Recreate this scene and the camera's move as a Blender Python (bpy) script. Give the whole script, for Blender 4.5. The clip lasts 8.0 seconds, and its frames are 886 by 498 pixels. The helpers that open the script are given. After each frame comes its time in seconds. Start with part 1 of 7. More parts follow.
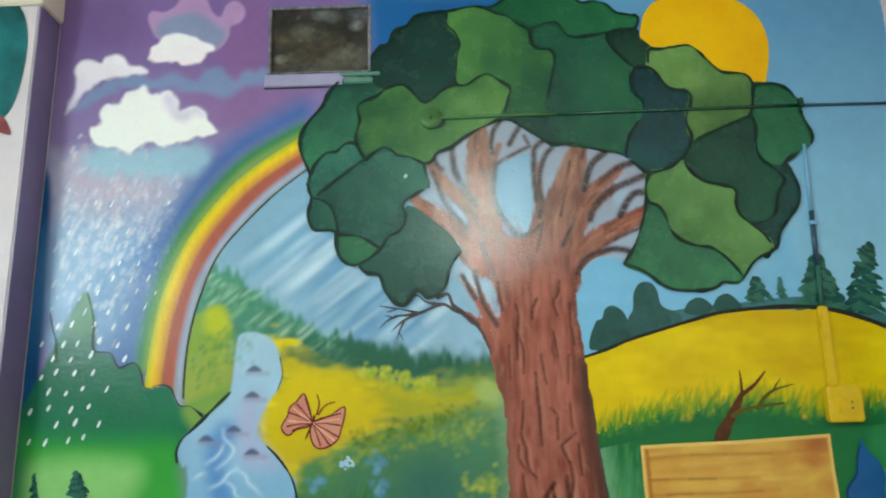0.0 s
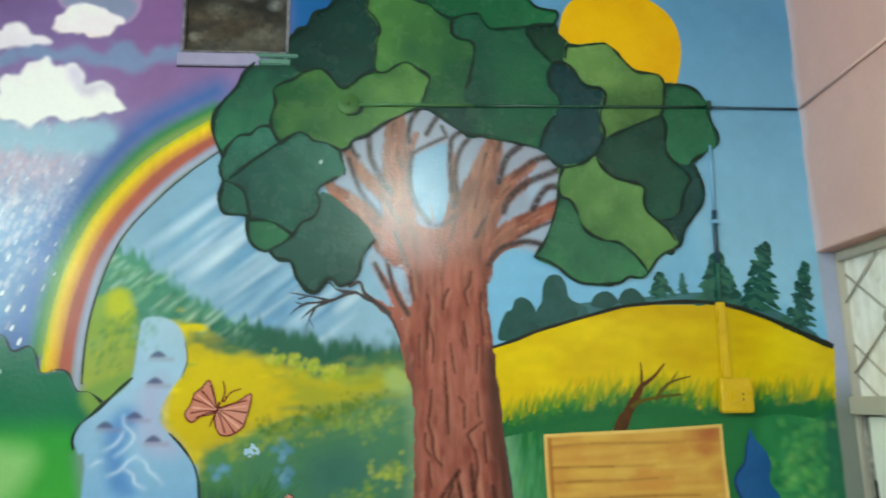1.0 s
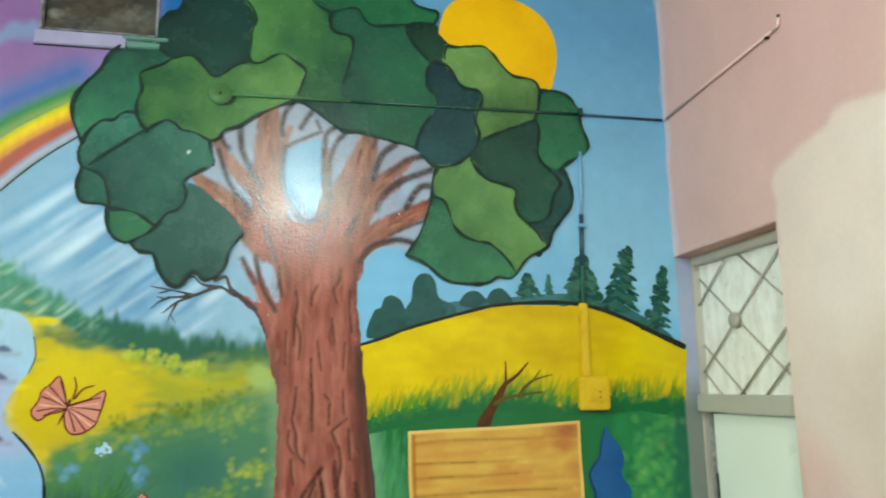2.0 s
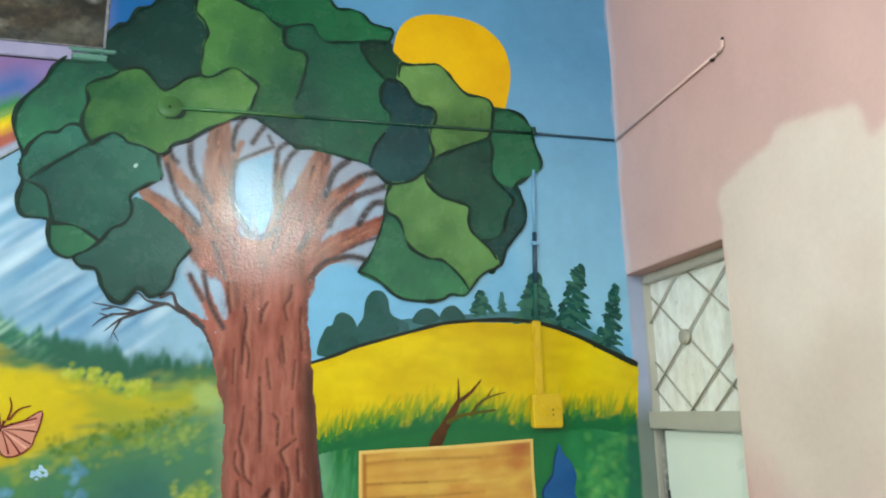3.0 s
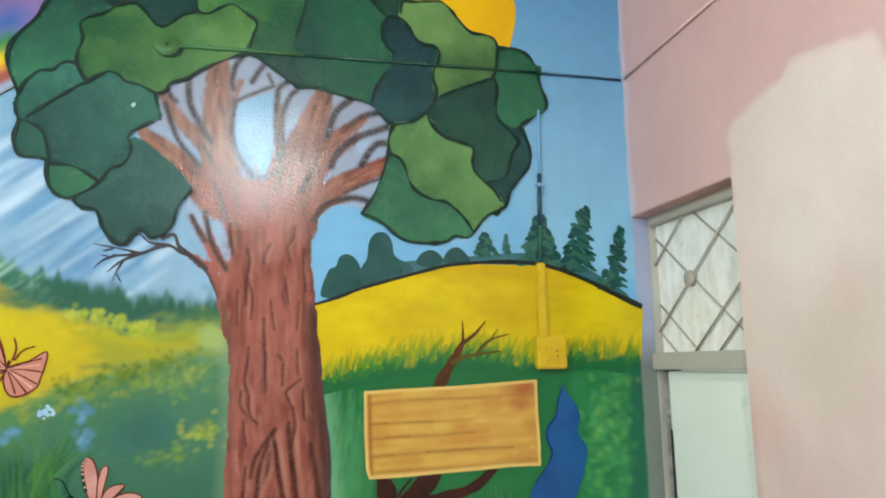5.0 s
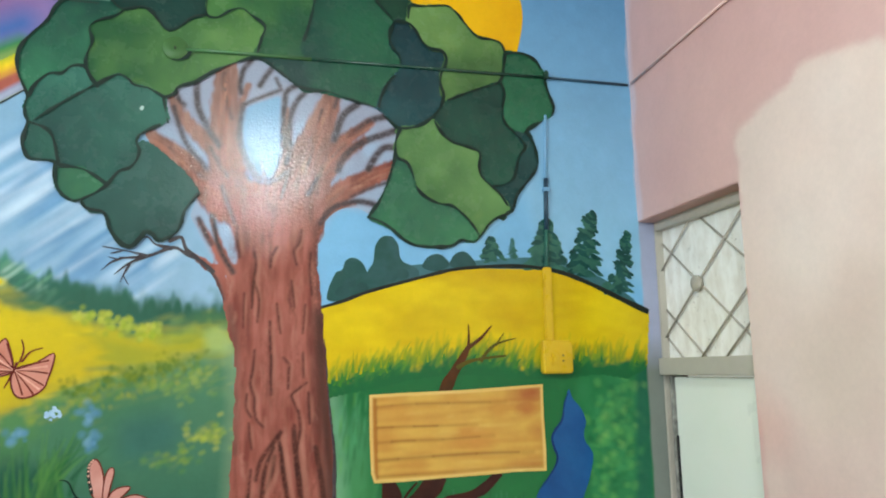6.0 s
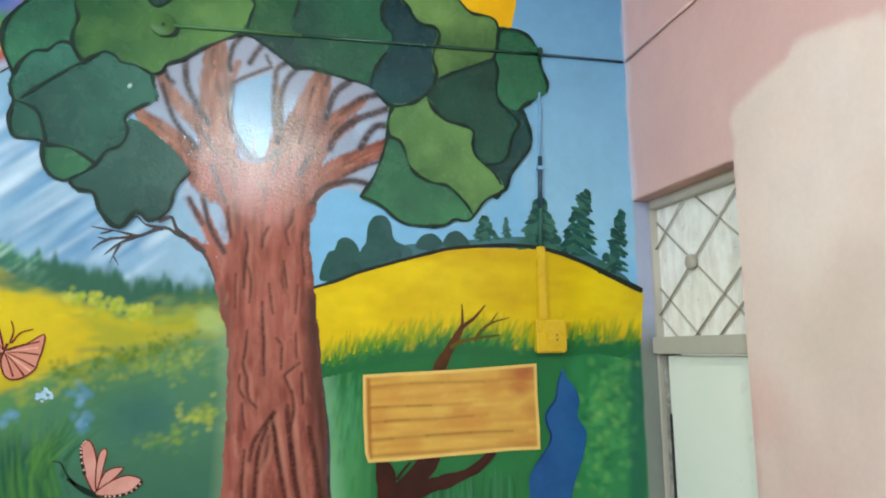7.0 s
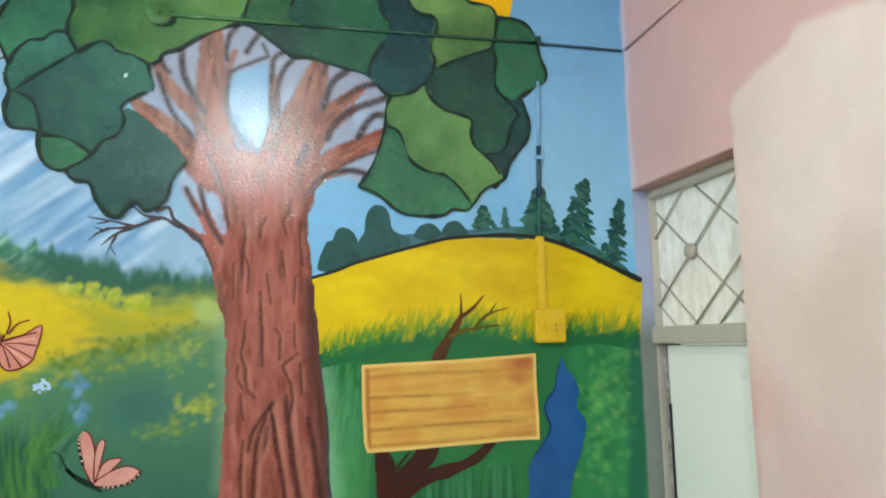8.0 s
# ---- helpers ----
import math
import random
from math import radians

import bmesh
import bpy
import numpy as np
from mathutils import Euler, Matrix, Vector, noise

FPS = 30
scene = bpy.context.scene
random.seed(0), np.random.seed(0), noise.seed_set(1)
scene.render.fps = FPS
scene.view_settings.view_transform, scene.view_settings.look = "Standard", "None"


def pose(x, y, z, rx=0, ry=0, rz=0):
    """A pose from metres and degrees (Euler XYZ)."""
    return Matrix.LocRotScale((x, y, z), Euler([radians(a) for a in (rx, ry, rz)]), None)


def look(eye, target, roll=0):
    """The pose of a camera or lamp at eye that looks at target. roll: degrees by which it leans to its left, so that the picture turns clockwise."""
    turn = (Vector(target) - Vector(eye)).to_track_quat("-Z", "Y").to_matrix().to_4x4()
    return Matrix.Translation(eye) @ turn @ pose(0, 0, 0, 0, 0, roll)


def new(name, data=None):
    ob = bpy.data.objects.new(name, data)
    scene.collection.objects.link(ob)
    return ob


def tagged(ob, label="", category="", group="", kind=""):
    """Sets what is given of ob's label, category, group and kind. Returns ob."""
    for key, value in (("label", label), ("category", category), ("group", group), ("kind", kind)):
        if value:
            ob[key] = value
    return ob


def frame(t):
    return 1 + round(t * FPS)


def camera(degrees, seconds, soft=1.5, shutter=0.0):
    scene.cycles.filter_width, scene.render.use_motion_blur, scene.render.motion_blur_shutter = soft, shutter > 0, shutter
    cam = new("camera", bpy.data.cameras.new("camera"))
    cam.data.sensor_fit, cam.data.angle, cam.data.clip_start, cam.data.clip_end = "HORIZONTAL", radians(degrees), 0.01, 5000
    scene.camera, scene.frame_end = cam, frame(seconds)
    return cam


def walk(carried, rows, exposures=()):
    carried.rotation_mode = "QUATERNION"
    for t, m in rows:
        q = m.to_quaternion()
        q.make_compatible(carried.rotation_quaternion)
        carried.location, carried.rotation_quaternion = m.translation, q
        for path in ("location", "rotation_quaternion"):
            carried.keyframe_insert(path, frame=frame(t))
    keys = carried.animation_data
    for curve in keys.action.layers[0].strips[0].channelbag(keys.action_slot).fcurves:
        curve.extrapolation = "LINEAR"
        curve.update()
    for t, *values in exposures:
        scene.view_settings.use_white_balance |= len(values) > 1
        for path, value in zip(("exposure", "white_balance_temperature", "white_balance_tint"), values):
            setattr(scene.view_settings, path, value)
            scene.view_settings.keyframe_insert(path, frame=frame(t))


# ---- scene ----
import itertools

cam = camera(62.7, 8.0, soft=2.0, shutter=0.5)
METRES, EYE, TILT, LEAN, TURN = 0.33, 1.65, 10.0, 0.0, 0.0
PATH = [
    (0, (0.064, 0.018, 1.641), (0.032, 1.966, 2.092), -1.4),
    (0.5, (0.084, 0.02, 1.641), (0.124, 1.972, 2.076), -1.1),
    (1, (0.132, 0.011, 1.654), (0.276, 1.964, 2.059), -0.9),
    (1.5, (0.198, 0.002, 1.668), (0.462, 1.948, 2.044), -0.6),
    (2, (0.256, -0.016, 1.678), (0.639, 1.911, 2.05), -0.7),
    (3.5, (0.29, -0.005, 1.652), (0.778, 1.882, 2.103), -1.1),
    (4, (0.29, 0.001, 1.645), (0.78, 1.901, 2.03), -0.7),
    (4.5, (0.286, 0.023, 1.63), (0.778, 1.937, 1.937), -1.3),
    (6, (0.28, 0.024, 1.621), (0.75, 1.941, 1.946), -0.9),
    (6.5, (0.282, 0.024, 1.626), (0.759, 1.941, 1.936), -1.1),
    (7, (0.289, 0.037, 1.624), (0.773, 1.959, 1.892), -1.1),
    (7.5, (0.292, 0.042, 1.611), (0.782, 1.964, 1.871), -1.4),
    (8, (0.29, 0.047, 1.61), (0.779, 1.97, 1.864), -1.3),
]
walk(cam, [(t, look(eye, target, roll)) for t, eye, target, roll in PATH], [(0, -0.12, 6650, -3), (1.0, -0.05, 6700, -3), (1.5, 0.07, 6750, -5), (2.0, 0.13, 6750, -3), (3.5, 0.13, 6420, 3), (4.5, 0.13, 6450, 6), (8.0, 0.12, 6480, 9)])

# ---------------------------------------------------------------- light
world = bpy.data.worlds.new("world")
scene.world = world
world.use_nodes = True
wn = world.node_tree.nodes
sky = wn.new("ShaderNodeTexSky")
sky.sky_type, sky.sun_disc = "NISHITA", False
sky.sun_elevation, sky.sun_rotation = radians(48), radians(200)
wn["Background"].inputs[1].default_value = 0.12
world.node_tree.links.new(sky.outputs[0], wn["Background"].inputs[0])

sun_data = bpy.data.lights.new("sun", "SUN")
sun_data.energy, sun_data.angle, sun_data.color = 2.5, radians(0.5), (1.0, 0.95, 0.88)
sun = new("sun", sun_data)
sun.matrix_world = look((6, 14, 16), (0, 0, 0))


def area_lamp(name, eye, target, sx, sy, watts, colour):
    data = bpy.data.lights.new(name, "AREA")
    data.shape, data.size, data.size_y, data.energy, data.color = "RECTANGLE", sx, sy, watts, colour
    ob = new(name, data)
    ob.matrix_world = look(eye, target)
    return ob


# daylight in the window behind the camera, and the glass bulb on the ceiling
BULB = (0.24, -0.5, 2.93)
area_lamp("daylight_window", (-2.62, -0.7, 2.62), (1.5, -0.2, 1.6), 1.9, 0.9, 105, (0.85, 1.0, 1.05))
bulb_data = bpy.data.lights.new("bulb_light", "POINT")
bulb_data.energy, bulb_data.shadow_soft_size, bulb_data.color = 62, 0.06, (0.87, 1.0, 1.01)
new("bulb_light", bulb_data).location = BULB


# ---------------------------------------------------------------- materials
def lin(h):
    """Linear colour from six hex digits."""
    out = []
    for i in (0, 2, 4):
        c = int(h[i:i + 2], 16) / 255
        out.append(c / 12.92 if c <= 0.04045 else ((c + 0.055) / 1.055) ** 2.4)
    return np.array(out)


def pig(h):
    """A saturated wall pigment from six hex digits."""
    return lin(h) ** 1.16


class Nodes:
    def __init__(self, name):
        self.mat = bpy.data.materials.new(name)
        self.mat.use_nodes = True
        self.tree = self.mat.node_tree
        self.bsdf = self.tree.nodes["Principled BSDF"]
        self.coord = self.tree.nodes.new("ShaderNodeTexCoord").outputs["Object"]

    def add(self, kind, **values):
        n = self.tree.nodes.new(kind)
        for key, value in values.items():
            n.inputs[key.replace("_", " ")].default_value = value
        return n

    def link(self, a, b):
        self.tree.links.new(a, b)

    def noise(self, scale, detail=4.0, rough=0.6, stretch=None):
        n = self.add("ShaderNodeTexNoise", Scale=scale, Detail=detail, Roughness=rough)
        if stretch:
            m = self.add("ShaderNodeMapping", Scale=stretch)
            self.link(self.coord, m.inputs["Vector"])
            self.link(m.outputs[0], n.inputs["Vector"])
        else:
            self.link(self.coord, n.inputs["Vector"])
        return n.outputs["Fac"]

    def ramp(self, fac, stops):
        r = self.tree.nodes.new("ShaderNodeValToRGB")
        e = r.color_ramp.elements
        while len(e) < len(stops):
            e.new(0.5)
        for el, (p, c) in zip(e, stops):
            el.position, el.color = p, (*c, 1)
        self.link(fac, r.inputs[0])
        return r.outputs[0]

    def mix(self, fac, a, b, blend="MIX"):
        n = self.tree.nodes.new("ShaderNodeMix")
        n.data_type, n.blend_type = "RGBA", blend
        for sock, v in ((n.inputs[0], fac), (n.inputs[6], a), (n.inputs[7], b)):
            if isinstance(v, (int, float)):
                sock.default_value = v
            elif isinstance(v, bpy.types.NodeSocket):
                self.link(v, sock)
            else:
                sock.default_value = (*v, 1)
        return n.outputs[2]

    def range(self, fac, lo, hi, f0=0.3, f1=0.7):
        n = self.tree.nodes.new("ShaderNodeMapRange")
        for i, v in ((1, f0), (2, f1), (3, lo), (4, hi)):
            n.inputs[i].default_value = v
        self.link(fac, n.inputs[0])
        return n.outputs[0]

    def finish(self, colour, rough, bumps=(), metal=0.0, spec=0.5):
        b = self.bsdf
        if isinstance(colour, bpy.types.NodeSocket):
            self.link(colour, b.inputs["Base Color"])
        else:
            b.inputs["Base Color"].default_value = (*colour, 1)
        if isinstance(rough, bpy.types.NodeSocket):
            self.link(rough, b.inputs["Roughness"])
        else:
            b.inputs["Roughness"].default_value = rough
        b.inputs["Metallic"].default_value = metal
        b.inputs["Specular IOR Level"].default_value = spec
        last = None
        for fac, dist, strength in bumps:
            n = self.add("ShaderNodeBump", Distance=dist, Strength=strength)
            self.link(fac, n.inputs["Height"])
            if last:
                self.link(last, n.inputs["Normal"])
            last = n.outputs[0]
        if last:
            self.link(last, b.inputs["Normal"])
        return self.mat


def enamel(name, a, b=None, size=5.0, coarse=0.85, fine=0.35, rough=(0.15, 0.25), stretch=None, attr=False, relief=1.0, spec=0.26, grit=(75, 3.0, 0.5)):
    """Glossy enamel wall paint, from one tone to another in soft brushed patches."""
    n = Nodes(name)
    if attr:
        at = n.tree.nodes.new("ShaderNodeAttribute")
        at.attribute_name = "paint"
        col = at.outputs["Color"]
    else:
        a = pig(a)
        b = pig(b) if b else a * 0.82
        col = n.mix(n.range(n.noise(size, 3.0, 0.55, stretch), 0, 1, 0.36, 0.64), a, b)
    grain = n.range(n.noise(60, 5.0, 0.7), 0.97, 1.03)
    comb = n.tree.nodes.new("ShaderNodeCombineColor")
    for i in range(3):
        n.link(grain, comb.inputs[i])
    col = n.mix(1.0, col, comb.outputs[0], "MULTIPLY")
    return n.finish(col, n.range(n.noise(18, 4.0), rough[0], rough[1]),
                    [(n.noise(9, 2.0), 0.012, 0.05), (n.noise(*grit), 0.0008 * relief, coarse), (n.noise(260, 1.5, 0.5), 0.0003, fine)], spec=spec)


def plain(name, a, b, size=8.0, rough=0.5, bump=0.15, metal=0.0, stretch=None, grain=160):
    n = Nodes(name)
    col = n.mix(n.range(n.noise(size, 6.0, 0.65, stretch), 0, 1), lin(a), lin(b))
    r = n.range(n.noise(size * 2.3, 4.0), max(rough - 0.08, 0.05), min(rough + 0.1, 1))
    return n.finish(col, r, [(n.noise(grain, 4.0), 0.002, bump), (n.noise(12, 3.0), 0.006, bump)], metal)


M_BASE = enamel("mural_paint", "", attr=True, spec=0.24)
M_EAST = enamel("pink_distemper", "", attr=True, coarse=0.12, fine=0.04, rough=(0.45, 0.62))
M_PINK = plain("pink_wall_body", "d4a8a0", "c99a92", 3.0, 0.7, 0.3)
M_CREAM = plain("cream_plaster", "e0d4c8", "d4c8bc", 3.0, 0.75, 0.3)
M_WHITEWALL = plain("white_wall_paint", "cfc3cc", "bfb4c0", 4.0, 0.45, 0.3)
M_PURPLE = plain("purple_wall_paint", "7a6d94", "6a5d86", 4.0, 0.45, 0.3)
M_FLOOR = plain("cement_floor", "8a857d", "6f6a64", 5.0, 0.5, 0.3)
M_CEIL = plain("ceiling_limewash", "dedbd4", "cfcbc3", 3.0, 0.9, 0.3)
M_FRAME = plain("grey_frame_paint", "c4beb2", "b4aea2", 6.0, 0.4, 0.3)
M_DOOR = plain("white_door_enamel", "f8f9f0", "f0f5e8", 2.5, 0.33, 0.12)
M_STEEL = plain("grey_painted_steel", "a8a092", "b8b0a2", 20.0, 0.45, 0.3)
M_WORN = plain("worn_jamb_paint", "bebcb4", "62605a", 26.0, 0.6, 0.4)
M_SLOTSHADE = plain("slot_shade_dark", "2a2a28", "1c1c1b", 9.0, 0.8, 0.2)
M_LINE = enamel("black_green_line", "15392f", "0f2b24", 20.0, 0.6, 0.4, (0.3, 0.42), spec=0.25)
M_BLACK = enamel("black_line", "1f2a24", "2b2f26", 20.0, 0.5, 0.4, (0.35, 0.5))


# ---------------------------------------------------------------- building helpers
WALL = 2.2          # the painted face of the north wall
EAST = 1.49         # the pink face of the east wall


def mesh_of(name, verts, faces, mats, index=None, smooth=False):
    me = bpy.data.meshes.new(name)
    me.from_pydata([tuple(v) for v in verts], [], faces)
    for m in mats:
        me.materials.append(m)
    if index:
        me.polygons.foreach_set("material_index", index)
    if smooth:
        me.polygons.foreach_set("use_smooth", [True] * len(me.polygons))
    me.update()
    return me


def part(name, bm, material, parent=None, label=""):
    """One mesh object from a bmesh, under a thing or a part."""
    me = bpy.data.meshes.new(name)
    bmesh.ops.recalc_face_normals(bm, faces=bm.faces)
    bm.to_mesh(me)
    bm.free()
    me.materials.append(material)
    ob = new(name, me)
    ob.parent = parent
    return tagged(ob, label)


def box_bm(lo, hi, bevel=0.0, seg=2, bm=None):
    bm = bm or bmesh.new()
    lo, hi = Vector(lo), Vector(hi)
    made = bmesh.ops.create_cube(bm, size=1.0)["verts"]
    bmesh.ops.scale(bm, vec=hi - lo, verts=made)
    bmesh.ops.translate(bm, vec=(lo + hi) / 2, verts=made)
    if bevel:
        edges = list({e for v in made for e in v.link_edges})
        bmesh.ops.bevel(bm, geom=edges, offset=bevel, segments=seg, affect="EDGES", clamp_overlap=True)
    return bm


def box(name, lo, hi, material, parent=None, label="", bevel=0.002):
    return part(name, box_bm(lo, hi, bevel), material, parent, label)


def tube_bm(points, radius, sides=12, bm=None):
    """A round bar along points, closed at both ends."""
    bm = bm or bmesh.new()
    points = [Vector(p) for p in points]
    rings = []
    for i, p in enumerate(points):
        d = (points[min(i + 1, len(points) - 1)] - points[max(i - 1, 0)]).normalized()
        q = d.to_track_quat("Z", "Y")
        r = radius[i] if isinstance(radius, (list, tuple)) else radius
        rings.append([bm.verts.new(p + q @ Vector((r * math.cos(a), r * math.sin(a), 0)))
                      for a in (2 * math.pi * k / sides for k in range(sides))])
    for a, b in zip(rings, rings[1:]):
        for k in range(sides):
            bm.faces.new((a[k], a[(k + 1) % sides], b[(k + 1) % sides], b[k])).smooth = True
    bm.faces.new(list(reversed(rings[0])))
    bm.faces.new(rings[-1])
    return bm


def lathe_bm(profile, centre, axis="Y", sides=32):
    """A turned shape: profile of (radius, height) along the axis, which points to -Y for 'Y'."""
    bm = bmesh.new()
    rings = []
    for r, h in profile:
        ring = []
        for k in range(sides):
            a = 2 * math.pi * k / sides
            u, v = r * math.cos(a), r * math.sin(a)
            p = (u, -h, v) if axis == "Y" else ((-h, u, v) if axis == "X" else (u, v, h))
            ring.append(bm.verts.new(Vector(centre) + Vector(p)))
        rings.append(ring)
    for a, b in zip(rings, rings[1:]):
        for k in range(sides):
            bm.faces.new((a[k], a[(k + 1) % sides], b[(k + 1) % sides], b[k])).smooth = True
    bm.faces.new(rings[0])
    bm.faces.new(list(reversed(rings[-1])))
    return bm


def smooth_line(pts, n=5, closed=False):
    """A Catmull-Rom curve through a few points."""
    p = [np.array(q, float) for q in pts]
    out, m = [], len(p)
    last = m if closed else m - 1
    for i in range(last):
        a = p[i - 1] if closed or i > 0 else p[i]
        b, c = p[i], p[(i + 1) % m]
        d = p[(i + 2) % m] if closed or i + 2 < m else c
        for k in range(n):
            t = k / n
            out.append(0.5 * (2 * b + (c - a) * t + (2 * a - 5 * b + 4 * c - d) * t * t + (3 * b - a - 3 * c + d) * t ** 3))
    if not closed:
        out.append(p[-1])
    return np.array(out)


class Flat:
    """Paint laid on the north wall as thin sheets: fills and brush lines, each a hair above the one before."""

    def __init__(self, lift):
        self.v, self.f, self.i, self.lift = [], [], [], lift

    def up(self, d=0.0002):
        self.lift += d
        return self

    def fill(self, pts, mat=0, closed_smooth=True, n=5):
        line = smooth_line(pts, n, True) if closed_smooth else np.array(pts, float)
        b = len(self.v)
        self.v += [(x, WALL - self.lift, z) for x, z in line]
        self.f.append(tuple(range(b, b + len(line))))
        self.i.append(mat)
        return self

    def line(self, pts, w0, w1=None, mat=0, closed=False, n=5, wobble=0.15, mid=None):
        """A brush line; widths at its start and end (and middle)."""
        line = smooth_line(pts, n, closed)
        m = len(line)
        w1 = w0 if w1 is None else w1
        b = len(self.v)
        for k in range(m):
            nxt = line[(k + 1) % m] if closed else line[min(k + 1, m - 1)]
            prv = line[k - 1] if closed else line[max(k - 1, 0)]
            d = nxt - prv
            d = d / (np.linalg.norm(d) + 1e-9)
            s = np.array((-d[1], d[0]))
            t = k / max(m - 1, 1)
            w = w0 + (w1 - w0) * t
            if mid:
                w = (w0 + (mid - w0) * t * 2) if t < 0.5 else (mid + (w1 - mid) * (t * 2 - 1))
            w *= 0.5 * (1 + wobble * noise.noise(Vector((line[k][0] * 23, line[k][1] * 23, self.lift * 900))) * 2)
            for q in (line[k] + s * w, line[k] - s * w):
                self.v.append((q[0], WALL - self.lift, q[1]))
        for k in range(m if closed else m - 1):
            j = (k + 1) % m
            self.f.append((b + 2 * k, b + 2 * k + 1, b + 2 * j + 1, b + 2 * j))
            self.i.append(mat)
        return self

    def done(self, name, mats, parent, label="", kind=""):
        ob = new(name, mesh_of(name, self.v, self.f, mats, self.i))
        ob.parent = parent
        return tagged(ob, label, kind=kind)


class Canvas:
    """Soft, blended brushwork: a fine grid of paint colours over a wall."""

    def __init__(self, x0, x1, z0, z1, step):
        self.x = np.arange(x0, x1 + step / 2, step)
        self.z = np.arange(z0, z1 + step / 2, step)
        self.X, self.Z = np.meshgrid(self.x, self.z)
        self.c = np.zeros((*self.X.shape, 3))
        self.rng = np.random.default_rng(5)
        self.step = step

    def grain(self, sx, sz, amp=1.0):
        """Smooth random values of mean 0 with cells of sx by sz metres."""
        w, h = self.x[-1] - self.x[0], self.z[-1] - self.z[0]
        g = self.rng.normal(size=(int(h / sz) + 3, int(w / sx) + 3))
        u, v = (self.x - self.x[0]) / sx, (self.z - self.z[0]) / sz
        iu, iv = u.astype(int), v.astype(int)
        fu, fv = u - iu, v - iv
        fu, fv = fu * fu * (3 - 2 * fu), fv * fv * (3 - 2 * fv)
        a = g[iv][:, iu] * (1 - fu) + g[iv][:, iu + 1] * fu
        b = g[iv + 1][:, iu] * (1 - fu) + g[iv + 1][:, iu + 1] * fu
        return amp * (a * (1 - fv)[:, None] + b * fv[:, None])

    def window(self, lo, hi, pad):
        i0, i1 = np.searchsorted(self.x, (lo[0] - pad, hi[0] + pad))
        j0, j1 = np.searchsorted(self.z, (lo[1] - pad, hi[1] + pad))
        return slice(j0, j1), slice(i0, i1)

    def lay(self, win, alpha, colour):
        a = np.clip(alpha, 0, 1)[..., None]
        self.c[win] = self.c[win] * (1 - a) + np.asarray(colour) * a

    @staticmethod
    def near(X, Z, pts, closed):
        """Distance to a line, and how far along it (0 to 1)."""
        p = np.asarray(pts, float)
        q = np.roll(p, -1, 0) if closed else p[1:]
        p = p if closed else p[:-1]
        best, along = np.full(X.shape, 9.0), np.zeros(X.shape)
        for k, (a, b) in enumerate(zip(p, q)):
            d = b - a
            t = np.clip(((X - a[0]) * d[0] + (Z - a[1]) * d[1]) / (d @ d + 1e-12), 0, 1)
            r = np.hypot(X - a[0] - t * d[0], Z - a[1] - t * d[1])
            hit = r < best
            best = np.where(hit, r, best)
            along = np.where(hit, (k + t) / len(p), along)
        return best, along

    @staticmethod
    def inside(X, Z, p):
        hit = np.zeros(X.shape, bool)
        for a, b in zip(p, np.roll(p, -1, 0)):
            if a[1] != b[1]:
                hit ^= ((a[1] > Z) != (b[1] > Z)) & (X < (b[0] - a[0]) * (Z - a[1]) / (b[1] - a[1]) + a[0])
        return hit

    def fill(self, pts, colour, soft=0.01, strength=1.0, rough=None):
        """A filled shape with a soft edge; colour: hex, or two hexes from its top to its bottom."""
        p = smooth_line(pts, 4, True)
        win = self.window(p.min(0), p.max(0), soft * 2)
        X, Z = self.X[win], self.Z[win]
        d, _ = self.near(X, Z, p, True)
        inside = self.inside(X, Z, p)
        d = np.where(inside, d, -d)
        if rough is not None:
            d = d + rough[win]
        alpha = np.clip(0.5 + d / (2 * soft), 0, 1)
        alpha = alpha * alpha * (3 - 2 * alpha) * strength
        if isinstance(colour, tuple):
            t = ((Z - p[:, 1].min()) / (np.ptp(p[:, 1]) + 1e-9)).clip(0, 1)[..., None]
            colour = pig(colour[1]) * (1 - t) + pig(colour[0]) * t
        else:
            colour = pig(colour)
        self.lay(win, alpha, colour)

    def stroke(self, pts, width, colour, soft=0.006, strength=1.0, fade=False, curve=True, taper=False, dry=None):
        p = smooth_line(pts, 4) if curve else np.array(pts, float)
        win = self.window(p.min(0), p.max(0), width + soft * 2)
        d, t = self.near(self.X[win], self.Z[win], p, False)
        w = width / 2 * ((1 - t) if taper else 1.0)
        a = np.clip(0.5 + (w - d) / (2 * soft), 0, 1) * strength
        if fade:
            a = a * np.clip(4 * t * (1 - t), 0, 1)
        if dry is not None:
            a = a * np.clip(0.9 + 0.7 * dry[win], 0, 1)
        self.lay(win, a, pig(colour))

    def spot(self, p, r, colour, strength=1.0, squash=1.0):
        win = self.window((p[0] - r, p[1] - r), (p[0] + r, p[1] + r), 0.02)
        d = np.hypot(self.X[win] - p[0], (self.Z[win] - p[1]) / squash) / r
        self.lay(win, np.clip(1 - d, 0, 1) ** 0.8 * strength, pig(colour))

